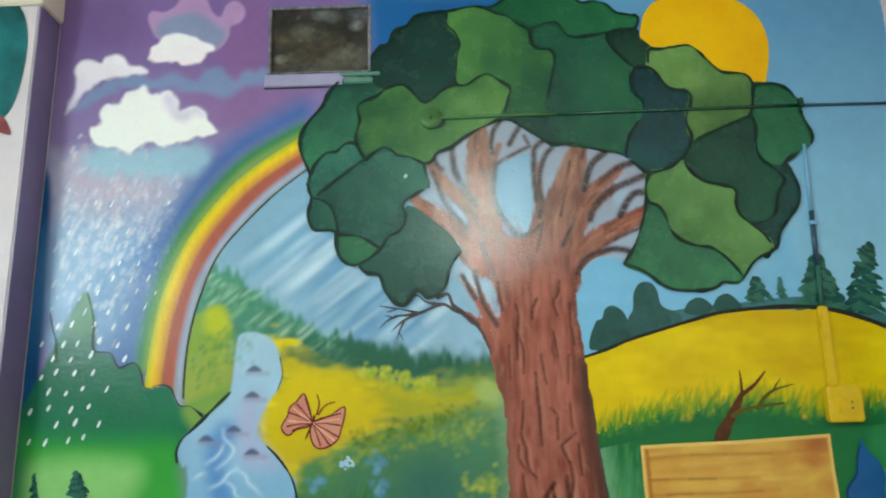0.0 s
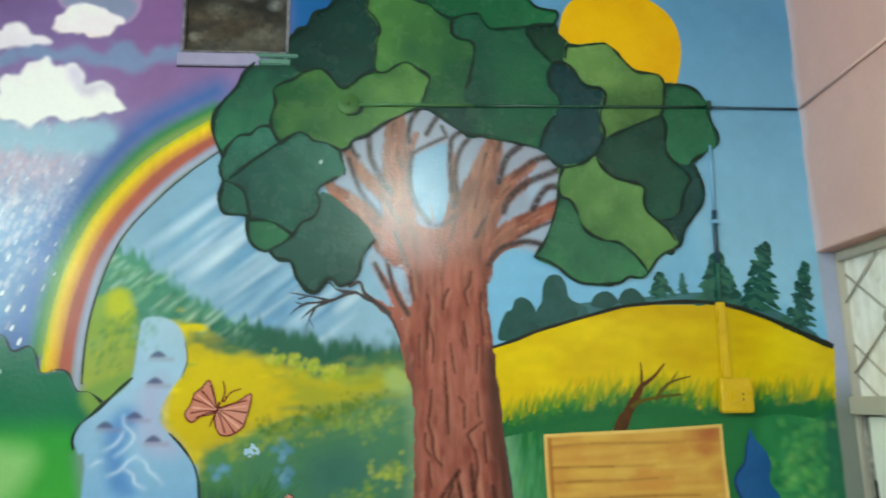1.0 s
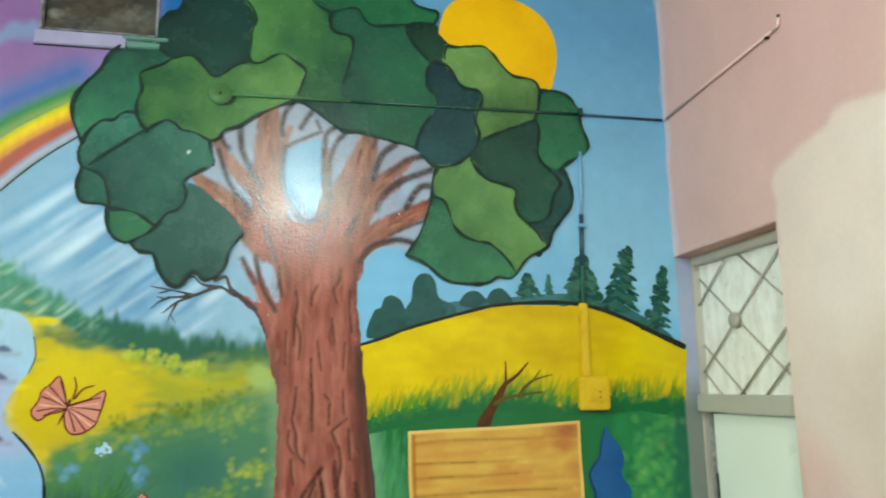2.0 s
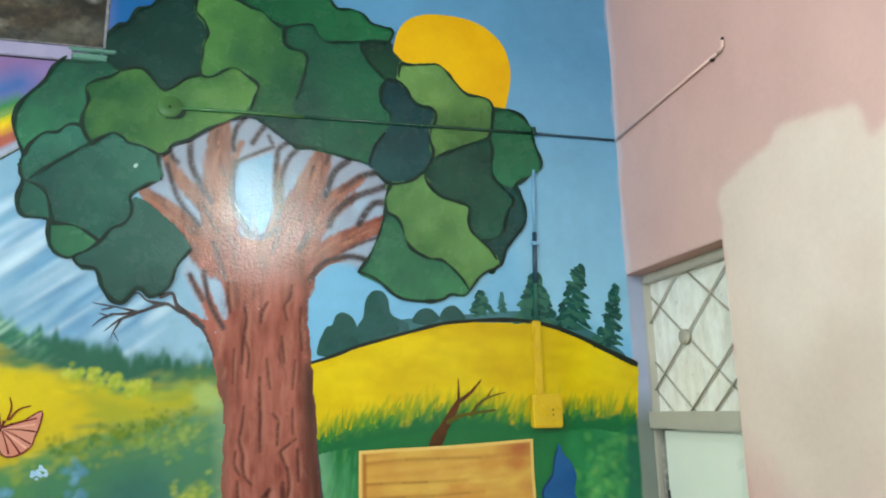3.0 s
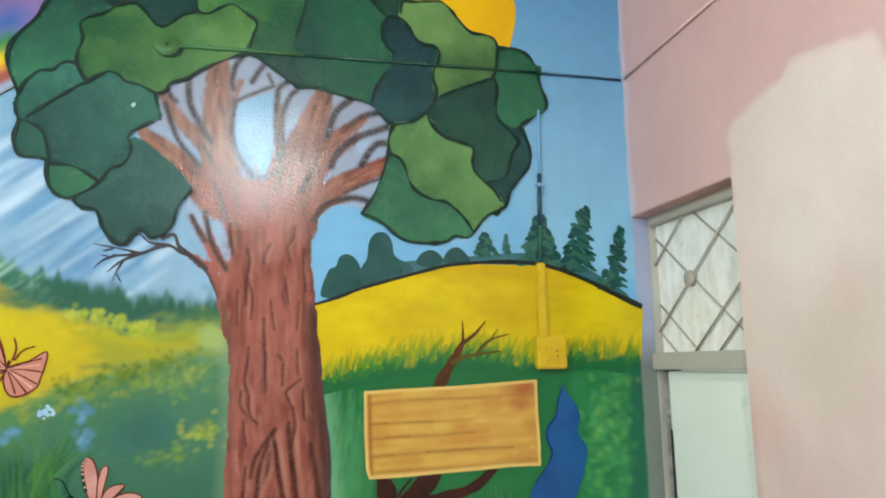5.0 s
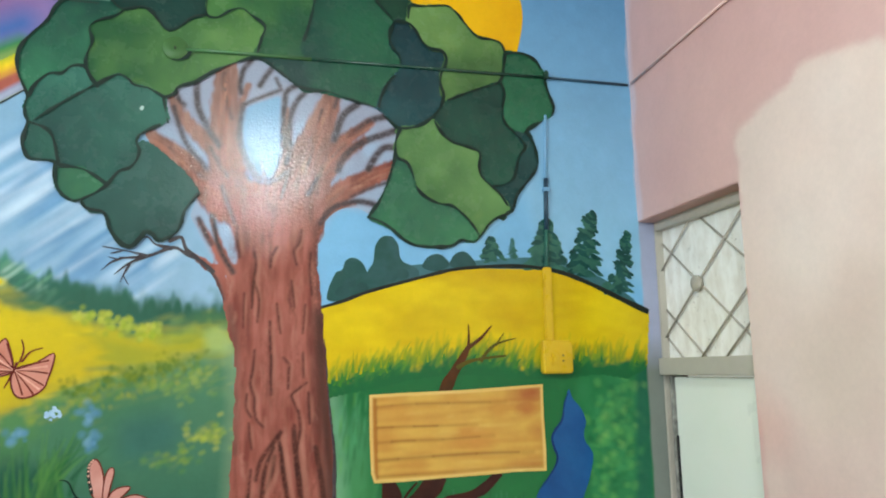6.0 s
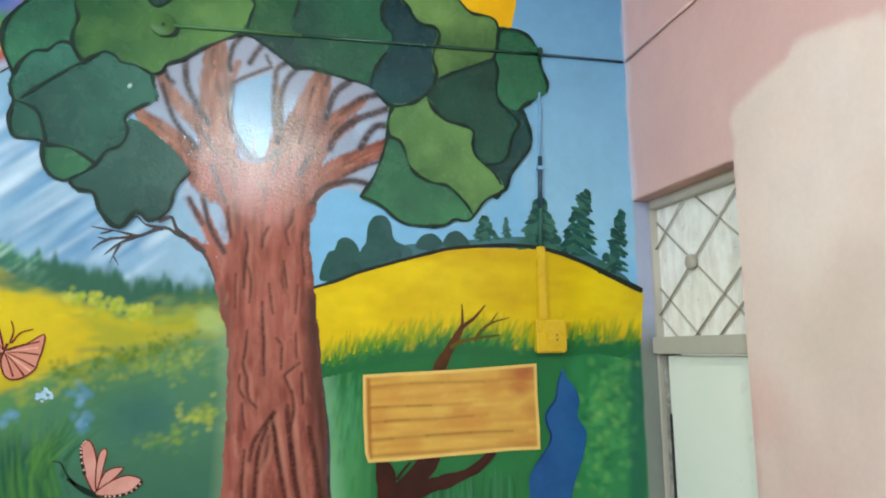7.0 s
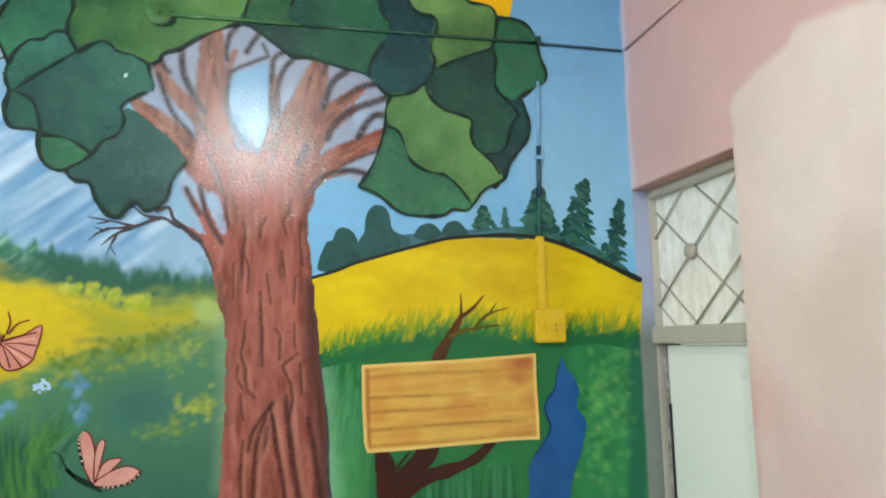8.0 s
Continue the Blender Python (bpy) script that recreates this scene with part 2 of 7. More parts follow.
    def sheet(self, name, place, material, hole=None, mask=None):
        """The painted skin of the wall as a mesh with its colours."""
        h, w = self.X.shape
        co = np.array([place(self.X.ravel(), self.Z.ravel())]).reshape(3, -1).T
        idx = np.arange(h * w).reshape(h, w)
        quads = np.stack([idx[:-1, :-1], idx[:-1, 1:], idx[1:, 1:], idx[1:, :-1]], -1).reshape(-1, 4)
        if hole:
            cx = (self.X[:-1, :-1] + self.step / 2).ravel()
            cz = (self.Z[:-1, :-1] + self.step / 2).ravel()
            keep = ~((cx > hole[0]) & (cx < hole[1]) & (cz > hole[2]) & (cz < hole[3]))
            quads = quads[keep]
        if mask is not None:
            m = mask.astype(int)
            quads = quads[(m[:-1, :-1] + m[1:, :-1] + m[:-1, 1:] + m[1:, 1:]).ravel() >= 2]
            used, quads = np.unique(quads, return_inverse=True)
            quads = quads.reshape(-1, 4)
        else:
            used = np.arange(h * w)
        co = co[used]
        me = bpy.data.meshes.new(name)
        me.vertices.add(len(used))
        me.vertices.foreach_set("co", co.astype(np.float32).ravel())
        me.loops.add(quads.size)
        me.loops.foreach_set("vertex_index", quads.astype(np.int32).ravel())
        me.polygons.add(len(quads))
        me.polygons.foreach_set("loop_start", np.arange(0, quads.size, 4, dtype=np.int32))
        me.update(calc_edges=True)
        col = me.color_attributes.new("paint", "FLOAT_COLOR", "POINT")
        rgba = np.ones((len(used), 4), np.float32)
        rgba[:, :3] = np.clip(self.c.reshape(-1, 3)[used], 0.004, 0.85)
        col.data.foreach_set("color", rgba.ravel())
        me.materials.append(material)
        return new(name, me)


# ---------------------------------------------------------------- the room
VENT = (-0.530, -0.198, 2.752, 2.988)      # x0, x1, z0, z1 of the ventilator opening
ROOM_W, ROOM_S, TOP = -2.6, -2.6, 3.4


def wall_from(name, boxes, material, label):
    bm = bmesh.new()
    for lo, hi in boxes:
        box_bm(lo, hi, 0, bm=bm)
    return tagged(part(name, bm, material), label, "wall", kind="structure")


tagged(box("floor", (ROOM_W - 0.2, ROOM_S - 0.2, -0.1), (EAST + 0.9, WALL + 0.2, 0), M_FLOOR, bevel=0),
       "grey cement floor of the painted room", "floor", kind="structure")
tagged(box("ceiling", (ROOM_W - 0.2, ROOM_S - 0.2, TOP), (EAST + 0.9, WALL + 0.2, TOP + 0.12), M_CEIL, bevel=0),
       "white limewashed ceiling of the room", "ceiling", kind="structure")
B = WALL + 0.004
wall_from("wall_north", [((ROOM_W, B, 0), (VENT[0], B + 0.2, TOP)), ((VENT[1], B, 0), (EAST + 0.12, B + 0.2, TOP)),
                         ((VENT[0], B, 0), (VENT[1], B + 0.2, VENT[2])), ((VENT[0], B, VENT[3]), (VENT[1], B + 0.2, TOP))],
          M_CREAM, "plastered wall that carries the painted mural")
wall_from("wall_west", [((ROOM_W - 0.2, ROOM_S, 0), (ROOM_W, -1.65, TOP)), ((ROOM_W - 0.2, 0.25, 0), (ROOM_W, B, TOP)),
                        ((ROOM_W - 0.2, -1.65, 0), (ROOM_W, 0.25, 2.15)), ((ROOM_W - 0.2, -1.65, 3.09), (ROOM_W, 0.25, TOP))],
          M_CREAM, "cream plastered wall with a high wide window opening")
wall_from("wall_south", [((ROOM_W, ROOM_S - 0.2, 0), (EAST + 0.9, ROOM_S, TOP))], M_CREAM, "plain cream plastered wall")
DOOR_S, DOOR_N, LINTEL = 1.655, WALL, 2.097
E0 = EAST + 0.003
wall_from("wall_east", [((E0, ROOM_S, 0), (E0 + 0.2, DOOR_S, TOP)), ((E0, DOOR_S, LINTEL), (E0 + 0.2, B, TOP))],
          M_PINK, "pink washed wall with a doorway at the corner")

# ---------------------------------------------------------------- the mural: soft ground
cv = Canvas(-1.236, 1.556, 0.90, 3.18, 0.004)
XX, ZZ = cv.X, cv.Z


def blend(a, b, t):
    t = np.clip(t, 0, 1)[..., None]
    return a * (1 - t) + b * t


wave = cv.grain(0.22, 0.22, 0.05)
right = blend(pig("98c6e2"), pig("6c9fc6"), (ZZ - 2.0) / 0.9)
left = blend(pig("9a8cb8"), pig("866ea4"), (ZZ - 2.3) / 0.6)
cv.c[:] = blend(left, right, (XX + 0.28 + wave) / 0.35)
cv.fill([(-0.195, 3.038), (0.006, 3.027), (0.273, 3.011), (0.266, 2.885), (-0.112, 2.781), (-0.188, 2.724), (-0.206, 2.911)], "2a6aa6", 0.05)
cv.fill([(-0.631, 2.999), (-0.534, 3.015), (-0.529, 2.681), (-0.635, 2.586), (-0.713, 2.670), (-0.702, 2.854)], "8e6698", 0.06, 0.7)
cv.fill([(-1.244, 3.055), (-1.007, 3.064), (-0.957, 2.910), (-1.110, 2.876), (-1.210, 2.903)], "725a88", 0.08, 0.5)
cv.fill([(-0.871, 2.780), (-0.527, 2.742), (-0.375, 2.693), (-0.522, 2.581), (-0.709, 2.570), (-0.807, 2.654)], "9274a4", 0.04, 0.7)
# rain curtain
cv.fill([(-1.210, 2.495), (-0.777, 2.456), (-0.786, 2.266), (-0.881, 2.052), (-0.924, 1.913), (-1.166, 1.852), (-1.199, 2.100), (-1.208, 2.284)], ("b4bad4", "6c94c2"), 0.05, 0.9, cv.grain(0.05, 0.05, 0.015))
cv.fill([(-1.170, 2.474), (-0.851, 2.440), (-0.881, 2.327), (-1.156, 2.320)], "c9b7cb", 0.05, 0.7, cv.grain(0.03, 0.03, 0.02))
cv.fill([(-1.297, 2.421), (-1.221, 2.418), (-1.203, 2.136), (-1.192, 1.853), (-1.198, 1.652), (-1.281, 1.622), (-1.272, 1.856)], "235a8e", 0.012)
cv.fill([(-1.030, 2.129), (-0.837, 2.213), (-0.878, 2.016), (-0.899, 1.809), (-1.007, 1.847), (-1.054, 1.987)], "4a72b0", 0.04, 0.8)
cv.fill([(-1.212, 2.228), (-0.947, 2.236), (-0.899, 2.052), (-0.922, 1.878), (-1.174, 1.852)], "5f93bc", 0.07, 0.45)
rain_rng = np.random.default_rng(21)
for k in range(700):
    x, z = rain_rng.uniform(-1.17, -0.80), rain_rng.normal(2.22, 0.16)
    cv.stroke([(x, z), (x + 0.006, z + 0.016 * rain_rng.random() + 0.006)], 0.004 + 0.008 * rain_rng.random(), ("d8d4e4", "b9c6de", "e8e6ee", "8fa6cc")[k % 4], 0.004, 0.15 + 0.4 * rain_rng.random(), False, False)
# rainbow, outer soft bands
cv.stroke([(-0.418, 2.616), (-0.602, 2.512), (-0.726, 2.386), (-0.826, 2.221), (-0.885, 2.078), (-0.918, 1.938), (-0.937, 1.809)], 0.075, "4c74b2", 0.034, 0.9)
cv.stroke([(-0.417, 2.556), (-0.581, 2.460), (-0.691, 2.347), (-0.786, 2.210), (-0.839, 2.076), (-0.869, 1.945), (-0.885, 1.808)], 0.045, "3f8a58", 0.018, 0.95)
cv.stroke([(-0.417, 2.533), (-0.570, 2.441), (-0.675, 2.335), (-0.767, 2.204), (-0.821, 2.076), (-0.852, 1.944), (-0.867, 1.807)], 0.022, "8fae3a", 0.016, 0.9)
# clouds
cv.fill([(-0.952, 2.769), (-0.912, 2.737), (-0.876, 2.762), (-0.839, 2.771), (-0.800, 2.744), (-0.772, 2.732), (-0.745, 2.762), (-0.709, 2.781), (-0.671, 2.769), (-0.642, 2.738), (-0.605, 2.761), (-0.568, 2.766), (-0.525, 2.744), (-0.539, 2.720), (-0.594, 2.716), (-0.640, 2.688), (-0.676, 2.675), (-0.723, 2.691), (-0.780, 2.703), (-0.836, 2.715), (-0.911, 2.713), (-0.986, 2.726), (-1.041, 2.708), (-1.103, 2.670), (-1.157, 2.646), (-1.133, 2.695), (-1.062, 2.742)], "8499be", 0.016, 0.85, cv.grain(0.03, 0.03, 0.006))
cv.fill([(-1.192, 2.631), (-1.183, 2.667), (-1.171, 2.706), (-1.166, 2.746), (-1.175, 2.787), (-1.162, 2.813), (-1.135, 2.824), (-1.106, 2.819), (-1.087, 2.810), (-1.073, 2.828), (-1.042, 2.837), (-1.012, 2.826), (-0.988, 2.801), (-0.954, 2.793), (-0.930, 2.772), (-0.980, 2.766), (-1.016, 2.755), (-1.063, 2.753), (-1.099, 2.738), (-1.125, 2.714), (-1.151, 2.685), (-1.171, 2.656)], ("f2eaf4", "d8cee4"), 0.009, 1.0, cv.grain(0.02, 0.02, 0.003))
cv.fill([(-0.935, 2.943), (-0.943, 2.975), (-0.929, 2.996), (-0.891, 2.990), (-0.854, 3.010), (-0.827, 3.045), (-0.760, 3.049), (-0.728, 2.988), (-0.699, 2.966), (-0.681, 3.008), (-0.653, 3.023), (-0.624, 3.005), (-0.615, 2.973), (-0.631, 2.943), (-0.663, 2.927), (-0.667, 2.892), (-0.693, 2.852), (-0.721, 2.842), (-0.760, 2.864), (-0.809, 2.887), (-0.865, 2.889), (-0.907, 2.894)], "b694bf", 0.006)
cv.fill([(-0.914, 2.911), (-0.898, 2.957), (-0.852, 2.976), (-0.795, 2.986), (-0.746, 2.968), (-0.707, 2.935), (-0.677, 2.913), (-0.685, 2.872), (-0.716, 2.850), (-0.770, 2.873), (-0.828, 2.896), (-0.875, 2.893)], "9298b8", 0.016)
cv.fill([(-0.933, 2.829), (-0.924, 2.860), (-0.902, 2.874), (-0.885, 2.900), (-0.848, 2.909), (-0.800, 2.903), (-0.761, 2.881), (-0.722, 2.863), (-0.716, 2.846), (-0.740, 2.833), (-0.757, 2.803), (-0.794, 2.792), (-0.832, 2.801), (-0.861, 2.810), (-0.898, 2.804), (-0.927, 2.813)], ("f8eefc", "f4e4ea"), 0.007, 1.0, cv.grain(0.02, 0.02, 0.003))
cv.fill([(-1.127, 2.460), (-1.088, 2.501), (-1.025, 2.511), (-0.950, 2.489), (-0.860, 2.505), (-0.760, 2.516), (-0.718, 2.501), (-0.708, 2.456), (-0.755, 2.414), (-0.854, 2.402), (-0.981, 2.414), (-1.082, 2.428)], "a2c8dc", 0.030, 0.8, cv.grain(0.03, 0.03, 0.01))
cv.fill([(-1.102, 2.556), (-1.105, 2.585), (-1.072, 2.590), (-1.076, 2.633), (-1.064, 2.653), (-1.037, 2.662), (-1.014, 2.671), (-0.999, 2.700), (-0.966, 2.709), (-0.939, 2.724), (-0.919, 2.697), (-0.890, 2.690), (-0.873, 2.702), (-0.844, 2.695), (-0.824, 2.668), (-0.817, 2.634), (-0.786, 2.643), (-0.758, 2.646), (-0.735, 2.626), (-0.718, 2.592), (-0.689, 2.558), (-0.701, 2.543), (-0.752, 2.540), (-0.779, 2.526), (-0.825, 2.523), (-0.870, 2.509), (-0.898, 2.526), (-0.934, 2.521), (-0.960, 2.493), (-0.984, 2.494), (-1.017, 2.518), (-1.053, 2.511), (-1.085, 2.526)], ("ece6f2", "f6f4f2"), 0.007, 1.0, cv.grain(0.02, 0.02, 0.003))
cv.fill([(-0.872, 2.686), (-0.834, 2.685), (-0.817, 2.634), (-0.785, 2.639), (-0.754, 2.638), (-0.734, 2.612), (-0.774, 2.594), (-0.826, 2.601), (-0.859, 2.636)], "c4bcd6", 0.02, 0.6)
for p in [(-0.937, 2.684), (-0.991, 2.660), (-1.043, 2.622), (-1.067, 2.574), (-0.765, 2.599)]:
    cv.spot(p, 0.030, "fbf8f6", 0.6)
# sky under the rainbow, with slanting light
cv.fill([(-0.399, 2.419), (-0.498, 2.344), (-0.586, 2.258), (-0.672, 2.148), (-0.723, 2.028), (-0.756, 1.890), (-0.760, 1.805), (-0.606, 1.833), (-0.365, 1.825), (-0.127, 1.784), (0.191, 1.740), (0.224, 2.410), (-0.118, 2.425)], ("8cb2ce", "a0c0d8"), 0.006)
rng = np.random.default_rng(11)
for k in range(150):
    u, s = rng.random(), rng.random()
    a = np.array([(-0.299, 2.358)][0]) * (1 - u) + np.array([(0.047, 1.947)][0]) * u + rng.normal(0, 0.03, 2)
    d = np.array((-0.80, -0.62)) * (0.12 + 0.3 * s)
    cv.stroke([tuple(a), tuple(a + d)], 0.008 + 0.022 * rng.random(), ("dcebf6", "5f90ba", "b4d2e8", "7aa6cc", "6c9cc4")[k % 5], 0.009, 0.25 + 0.4 * rng.random(), True, False)
# far woods on the slope
woods = cv.grain(0.014, 0.05, 0.013)
cv.fill([(-0.688, 2.119), (-0.616, 2.095), (-0.525, 2.020), (-0.419, 1.947), (-0.297, 1.882), (-0.126, 1.847), (0.009, 1.812), (0.176, 1.782), (0.187, 1.675), (-0.296, 1.723), (-0.503, 1.830), (-0.642, 1.868), (-0.745, 1.838), (-0.743, 1.976)], ("5f9d82", "3f7a62"), 0.02, 0.95, woods)
cv.fill([(-0.400, 1.881), (-0.263, 1.883), (-0.126, 1.847), (0.009, 1.812), (0.176, 1.782), (0.172, 1.708), (-0.128, 1.734), (-0.297, 1.789)], "356a5c", 0.024, 0.85, woods)
for k in range(130):
    u = rng.random()
    p = np.array([(-0.678, 2.080)][0]) * (1 - u) + np.array([(-0.228, 1.820)][0]) * u + rng.normal(0, 0.018, 2)
    cv.stroke([tuple(p), tuple(p + np.array((-0.05, -0.042)) * (0.5 + rng.random()))], 0.009, ("4a8a70", "8fbd9c", "3a7560", "b5d2c2")[k % 4], 0.005, 0.5, True, False)
for k in range(26):
    u = rng.random()
    p = np.array([(-0.366, 1.873)][0]) * (1 - u) + np.array([(0.168, 1.787)][0]) * u
    cv.stroke([(p[0], p[1] - 0.04), (p[0] + rng.normal(0, 0.003), p[1] + 0.004 + 0.016 * rng.random())], 0.009, ("30604f", "3f7064")[k % 2], 0.008, 0.6, False, False, True)
# meadow
cv.fill([(-0.765, 1.890), (-0.717, 1.975), (-0.647, 1.981), (-0.599, 1.884), (-0.603, 1.749), (-0.643, 1.693), (-0.754, 1.680)], ("8fae4e", "a2ad4c"), 0.015, 0.95, cv.grain(0.03, 0.03, 0.008))
cv.fill([(-0.696, 1.974), (-0.656, 1.987), (-0.624, 1.945), (-0.644, 1.903), (-0.696, 1.913)], "c3c83a", 0.02, 0.9)
for k in range(60):
    p = np.array([(-0.675, 1.836)][0]) + rng.normal(0, 1, 2) * (0.035, 0.07)
    cv.stroke([tuple(p), tuple(p + np.array((0.016, 0.022)))], 0.008, ("4f8a5c", "b9bb4a", "6f9a4e")[k % 3], 0.005, 0.5, True, False)
cv.fill([(-0.521, 1.864), (-0.297, 1.806), (-0.061, 1.732), (0.191, 1.756), (0.155, 1.029), (-0.545, 1.042), (-0.568, 1.731)], ("6f9a56", "4a7f62"), 0.02, 1.0, cv.grain(0.04, 0.02, 0.01))
cv.fill([(-0.504, 1.889), (-0.435, 1.870), (-0.348, 1.808), (-0.229, 1.779), (-0.094, 1.733), (0.040, 1.737), (0.174, 1.741), (0.138, 1.689), (-0.029, 1.657), (-0.196, 1.606), (-0.296, 1.577), (-0.395, 1.516), (-0.427, 1.470), (-0.512, 1.567), (-0.540, 1.649), (-0.483, 1.745)], ("e6d426", "dcc62a"), 0.03, 1.0, cv.grain(0.05, 0.018, 0.02))
cv.fill([(-0.027, 1.731), (0.142, 1.766), (0.183, 1.757), (0.171, 1.675), (0.038, 1.671)], "a3b04c", 0.03, 0.8)
cv.fill([(-0.130, 1.604), (0.187, 1.675), (0.155, 1.029), (-0.231, 1.036), (-0.197, 1.511)], ("5f8f62", "4c7e6c"), 0.06, 0.8)
for k in range(220):
    u, v = rng.random(), rng.random()
    p = np.array([(-0.363, 1.595)][0]) * (1 - u) + np.array([(0.156, 1.708)][0]) * u + np.array((0.0, rng.normal(-0.045, 0.045)))
    cv.stroke([tuple(p), tuple(p + np.array((0.03 + 0.03 * v, 0.012)))], 0.008 + 0.008 * v, ("b8b83a", "5d8a50", "8fa348", "4d7d5a", "c9bd3c")[k % 5], 0.006, 0.4, True, False)
for k in range(260):
    u, v = rng.random(), rng.random()
    p = np.array([(-0.336, 1.336)][0]) * (1 - u) + np.array([(0.173, 1.610)][0]) * u + rng.normal(0, 1, 2) * (0.05, 0.09)
    cv.stroke([tuple(p), tuple(p + np.array((0.035, 0.014 * rng.normal())))], 0.012, ("4f8264", "70986c", "3d7060", "6a9682")[k % 4], 0.012, 0.35, True, False)
cv.fill([(-0.467, 1.846), (-0.304, 1.852), (-0.178, 1.859), (-0.032, 1.834), (0.179, 1.817), (0.187, 1.744), (-0.016, 1.740), (-0.203, 1.771), (-0.465, 1.801)], "3c6c5a", 0.03, 0.75, cv.grain(0.02, 0.03, 0.012))
cv.fill([(-0.231, 1.759), (-0.073, 1.718), (0.180, 1.704), (0.180, 1.657), (-0.071, 1.641), (-0.200, 1.667)], "989c3c", 0.04, 0.75, cv.grain(0.04, 0.015, 0.015))
cv.fill([(-0.294, 1.595), (-0.071, 1.648), (0.180, 1.641), (0.192, 1.182), (-0.084, 1.061), (-0.454, 1.096), (-0.448, 1.485)], "3d7066", 0.06, 0.2, cv.grain(0.05, 0.03, 0.02))
cv.fill([(0.030, 1.645), (0.188, 1.665), (0.194, 1.392), (0.094, 1.368), (0.019, 1.492)], "84aa94", 0.06, 0.4)
for k in range(150):
    p = np.array([(-0.028, 1.647)][0]) + rng.normal(0, 1, 2) * (0.10, 0.055)
    cv.stroke([tuple(p), tuple(p + np.array((0.035 + 0.03 * rng.random(), 0.020)))], 0.010 + 0.008 * rng.random(), ("8fae58", "b4b648", "5f9068", "79a070", "c2bc44")[k % 5], 0.010, 0.3, True, False)
for q, s in (([(0.115, 1.454)][0], 1.0), ([(0.046, 1.583)][0], 0.6), ([(0.091, 1.597)][0], 0.6), ([(0.006, 1.388)][0], 0.6)):
    for k in range(26):
        p = np.array(q) + rng.normal(0, 1, 2) * (0.035, 0.012)
        cv.stroke([tuple(p), tuple(p + np.array((0.03, 0.008)))], 0.007, ("c6c742", "a5b24a", "d5d27a")[k % 3], 0.004, 0.6 * s, True, False)
for q in ([(-0.210, 1.774)][0], [(-0.147, 1.781)][0], [(-0.103, 1.765)][0], [(-0.045, 1.740)][0]):
    for k in range(12):
        p = np.array(q) + rng.normal(0, 1, 2) * (0.012, 0.009)
        cv.spot(tuple(p), 0.010, ("b9bd44", "a2b04a", "cfcb60")[k % 3], 0.8)
# broad brushed bands over the meadow
cv.fill([(-0.458, 1.809), (-0.377, 1.797), (-0.296, 1.786), (-0.197, 1.747), (-0.083, 1.723), (0.048, 1.711), (0.161, 1.737), (0.177, 1.694), (0.050, 1.664), (-0.095, 1.642), (-0.206, 1.608), (-0.299, 1.562), (-0.442, 1.516), (-0.523, 1.590)], ("d4c020", "c8b226"), 0.022, 0.8, cv.grain(0.05, 0.018, 0.014))
cv.fill([(-0.168, 1.724), (-0.010, 1.707), (0.156, 1.737), (0.181, 1.697), (0.050, 1.659), (-0.109, 1.639)], "a2a83c", 0.030, 0.75, cv.grain(0.05, 0.015, 0.012))
cv.fill([(0.115, 1.729), (0.156, 1.745), (0.184, 1.721), (0.181, 1.681), (0.131, 1.678)], "a8c082", 0.020, 0.7)
cv.fill([(-0.285, 1.539), (-0.163, 1.580), (-0.008, 1.619), (0.170, 1.657), (0.195, 1.477), (0.200, 1.172), (-0.296, 1.209), (-0.308, 1.467)], ("578868", "427264"), 0.035, 0.8, cv.grain(0.06, 0.03, 0.02))
cv.fill([(-0.090, 1.488), (0.024, 1.514), (0.069, 1.451), (0.013, 1.393), (-0.087, 1.398)], "3e7070", 0.05, 0.6)
cv.fill([(-0.409, 1.386), (-0.318, 1.395), (-0.261, 1.306), (-0.243, 1.205), (-0.426, 1.219)], "1f5a50", 0.05, 0.8)
clump = np.random.default_rng(77)
for k in range(230):                       # dark olive tufts along the lower edge of the yellow
    u = clump.random()
    p = np.array((-0.238, 1.567)) * (1 - u) + np.array((0.080, 1.648)) * u + clump.normal(0, 1, 2) * (0.020, 0.016)
    cv.stroke([tuple(p), tuple(p + np.array((0.016, 0.012)) * clump.uniform(0.5, 1.4))], clump.uniform(0.006, 0.014), ("5c7a2c", "7a8c30", "4a6e34", "8f9a34", "6a8434")[k % 5], 0.006, clump.uniform(0.3, 0.65), True, False)
for k in range(120):                       # lighter grass under them
    u = clump.random()
    p = np.array((-0.337, 1.512)) * (1 - u) + np.array((0.125, 1.616)) * u + clump.normal(0, 1, 2) * (0.020, 0.014)
    cv.stroke([tuple(p), tuple(p + np.array((0.022, 0.012)) * clump.uniform(0.5, 1.4))], clump.uniform(0.006, 0.014), ("9aa83c", "7a9a44", "b4b23c", "6c9450")[k % 4], 0.007, clump.uniform(0.25, 0.5), True, False)
for q, n, sx, h in (((0.121, 1.446), 46, 0.045, ("b4be46", "96b04c", "c8ca60")), ((0.020, 1.385), 30, 0.04, ("7fa04c", "98ac48", "6a9450")), ((0.037, 1.562), 34, 0.05, ("84a458", "9ab05a", "74985c")), ((0.088, 1.601), 16, 0.025, ("a4b45c", "8aa85c", "b4bc64"))):
    for k in range(n):
        p = np.array(q) + clump.normal(0, 1, 2) * (sx, 0.016) + np.array((0, 0.012)) * clump.normal()
        cv.stroke([tuple(p), tuple(p + np.array((0.022, 0.010)))], clump.uniform(0.006, 0.012), h[k % 3], 0.006, clump.uniform(0.3, 0.65), True, False)
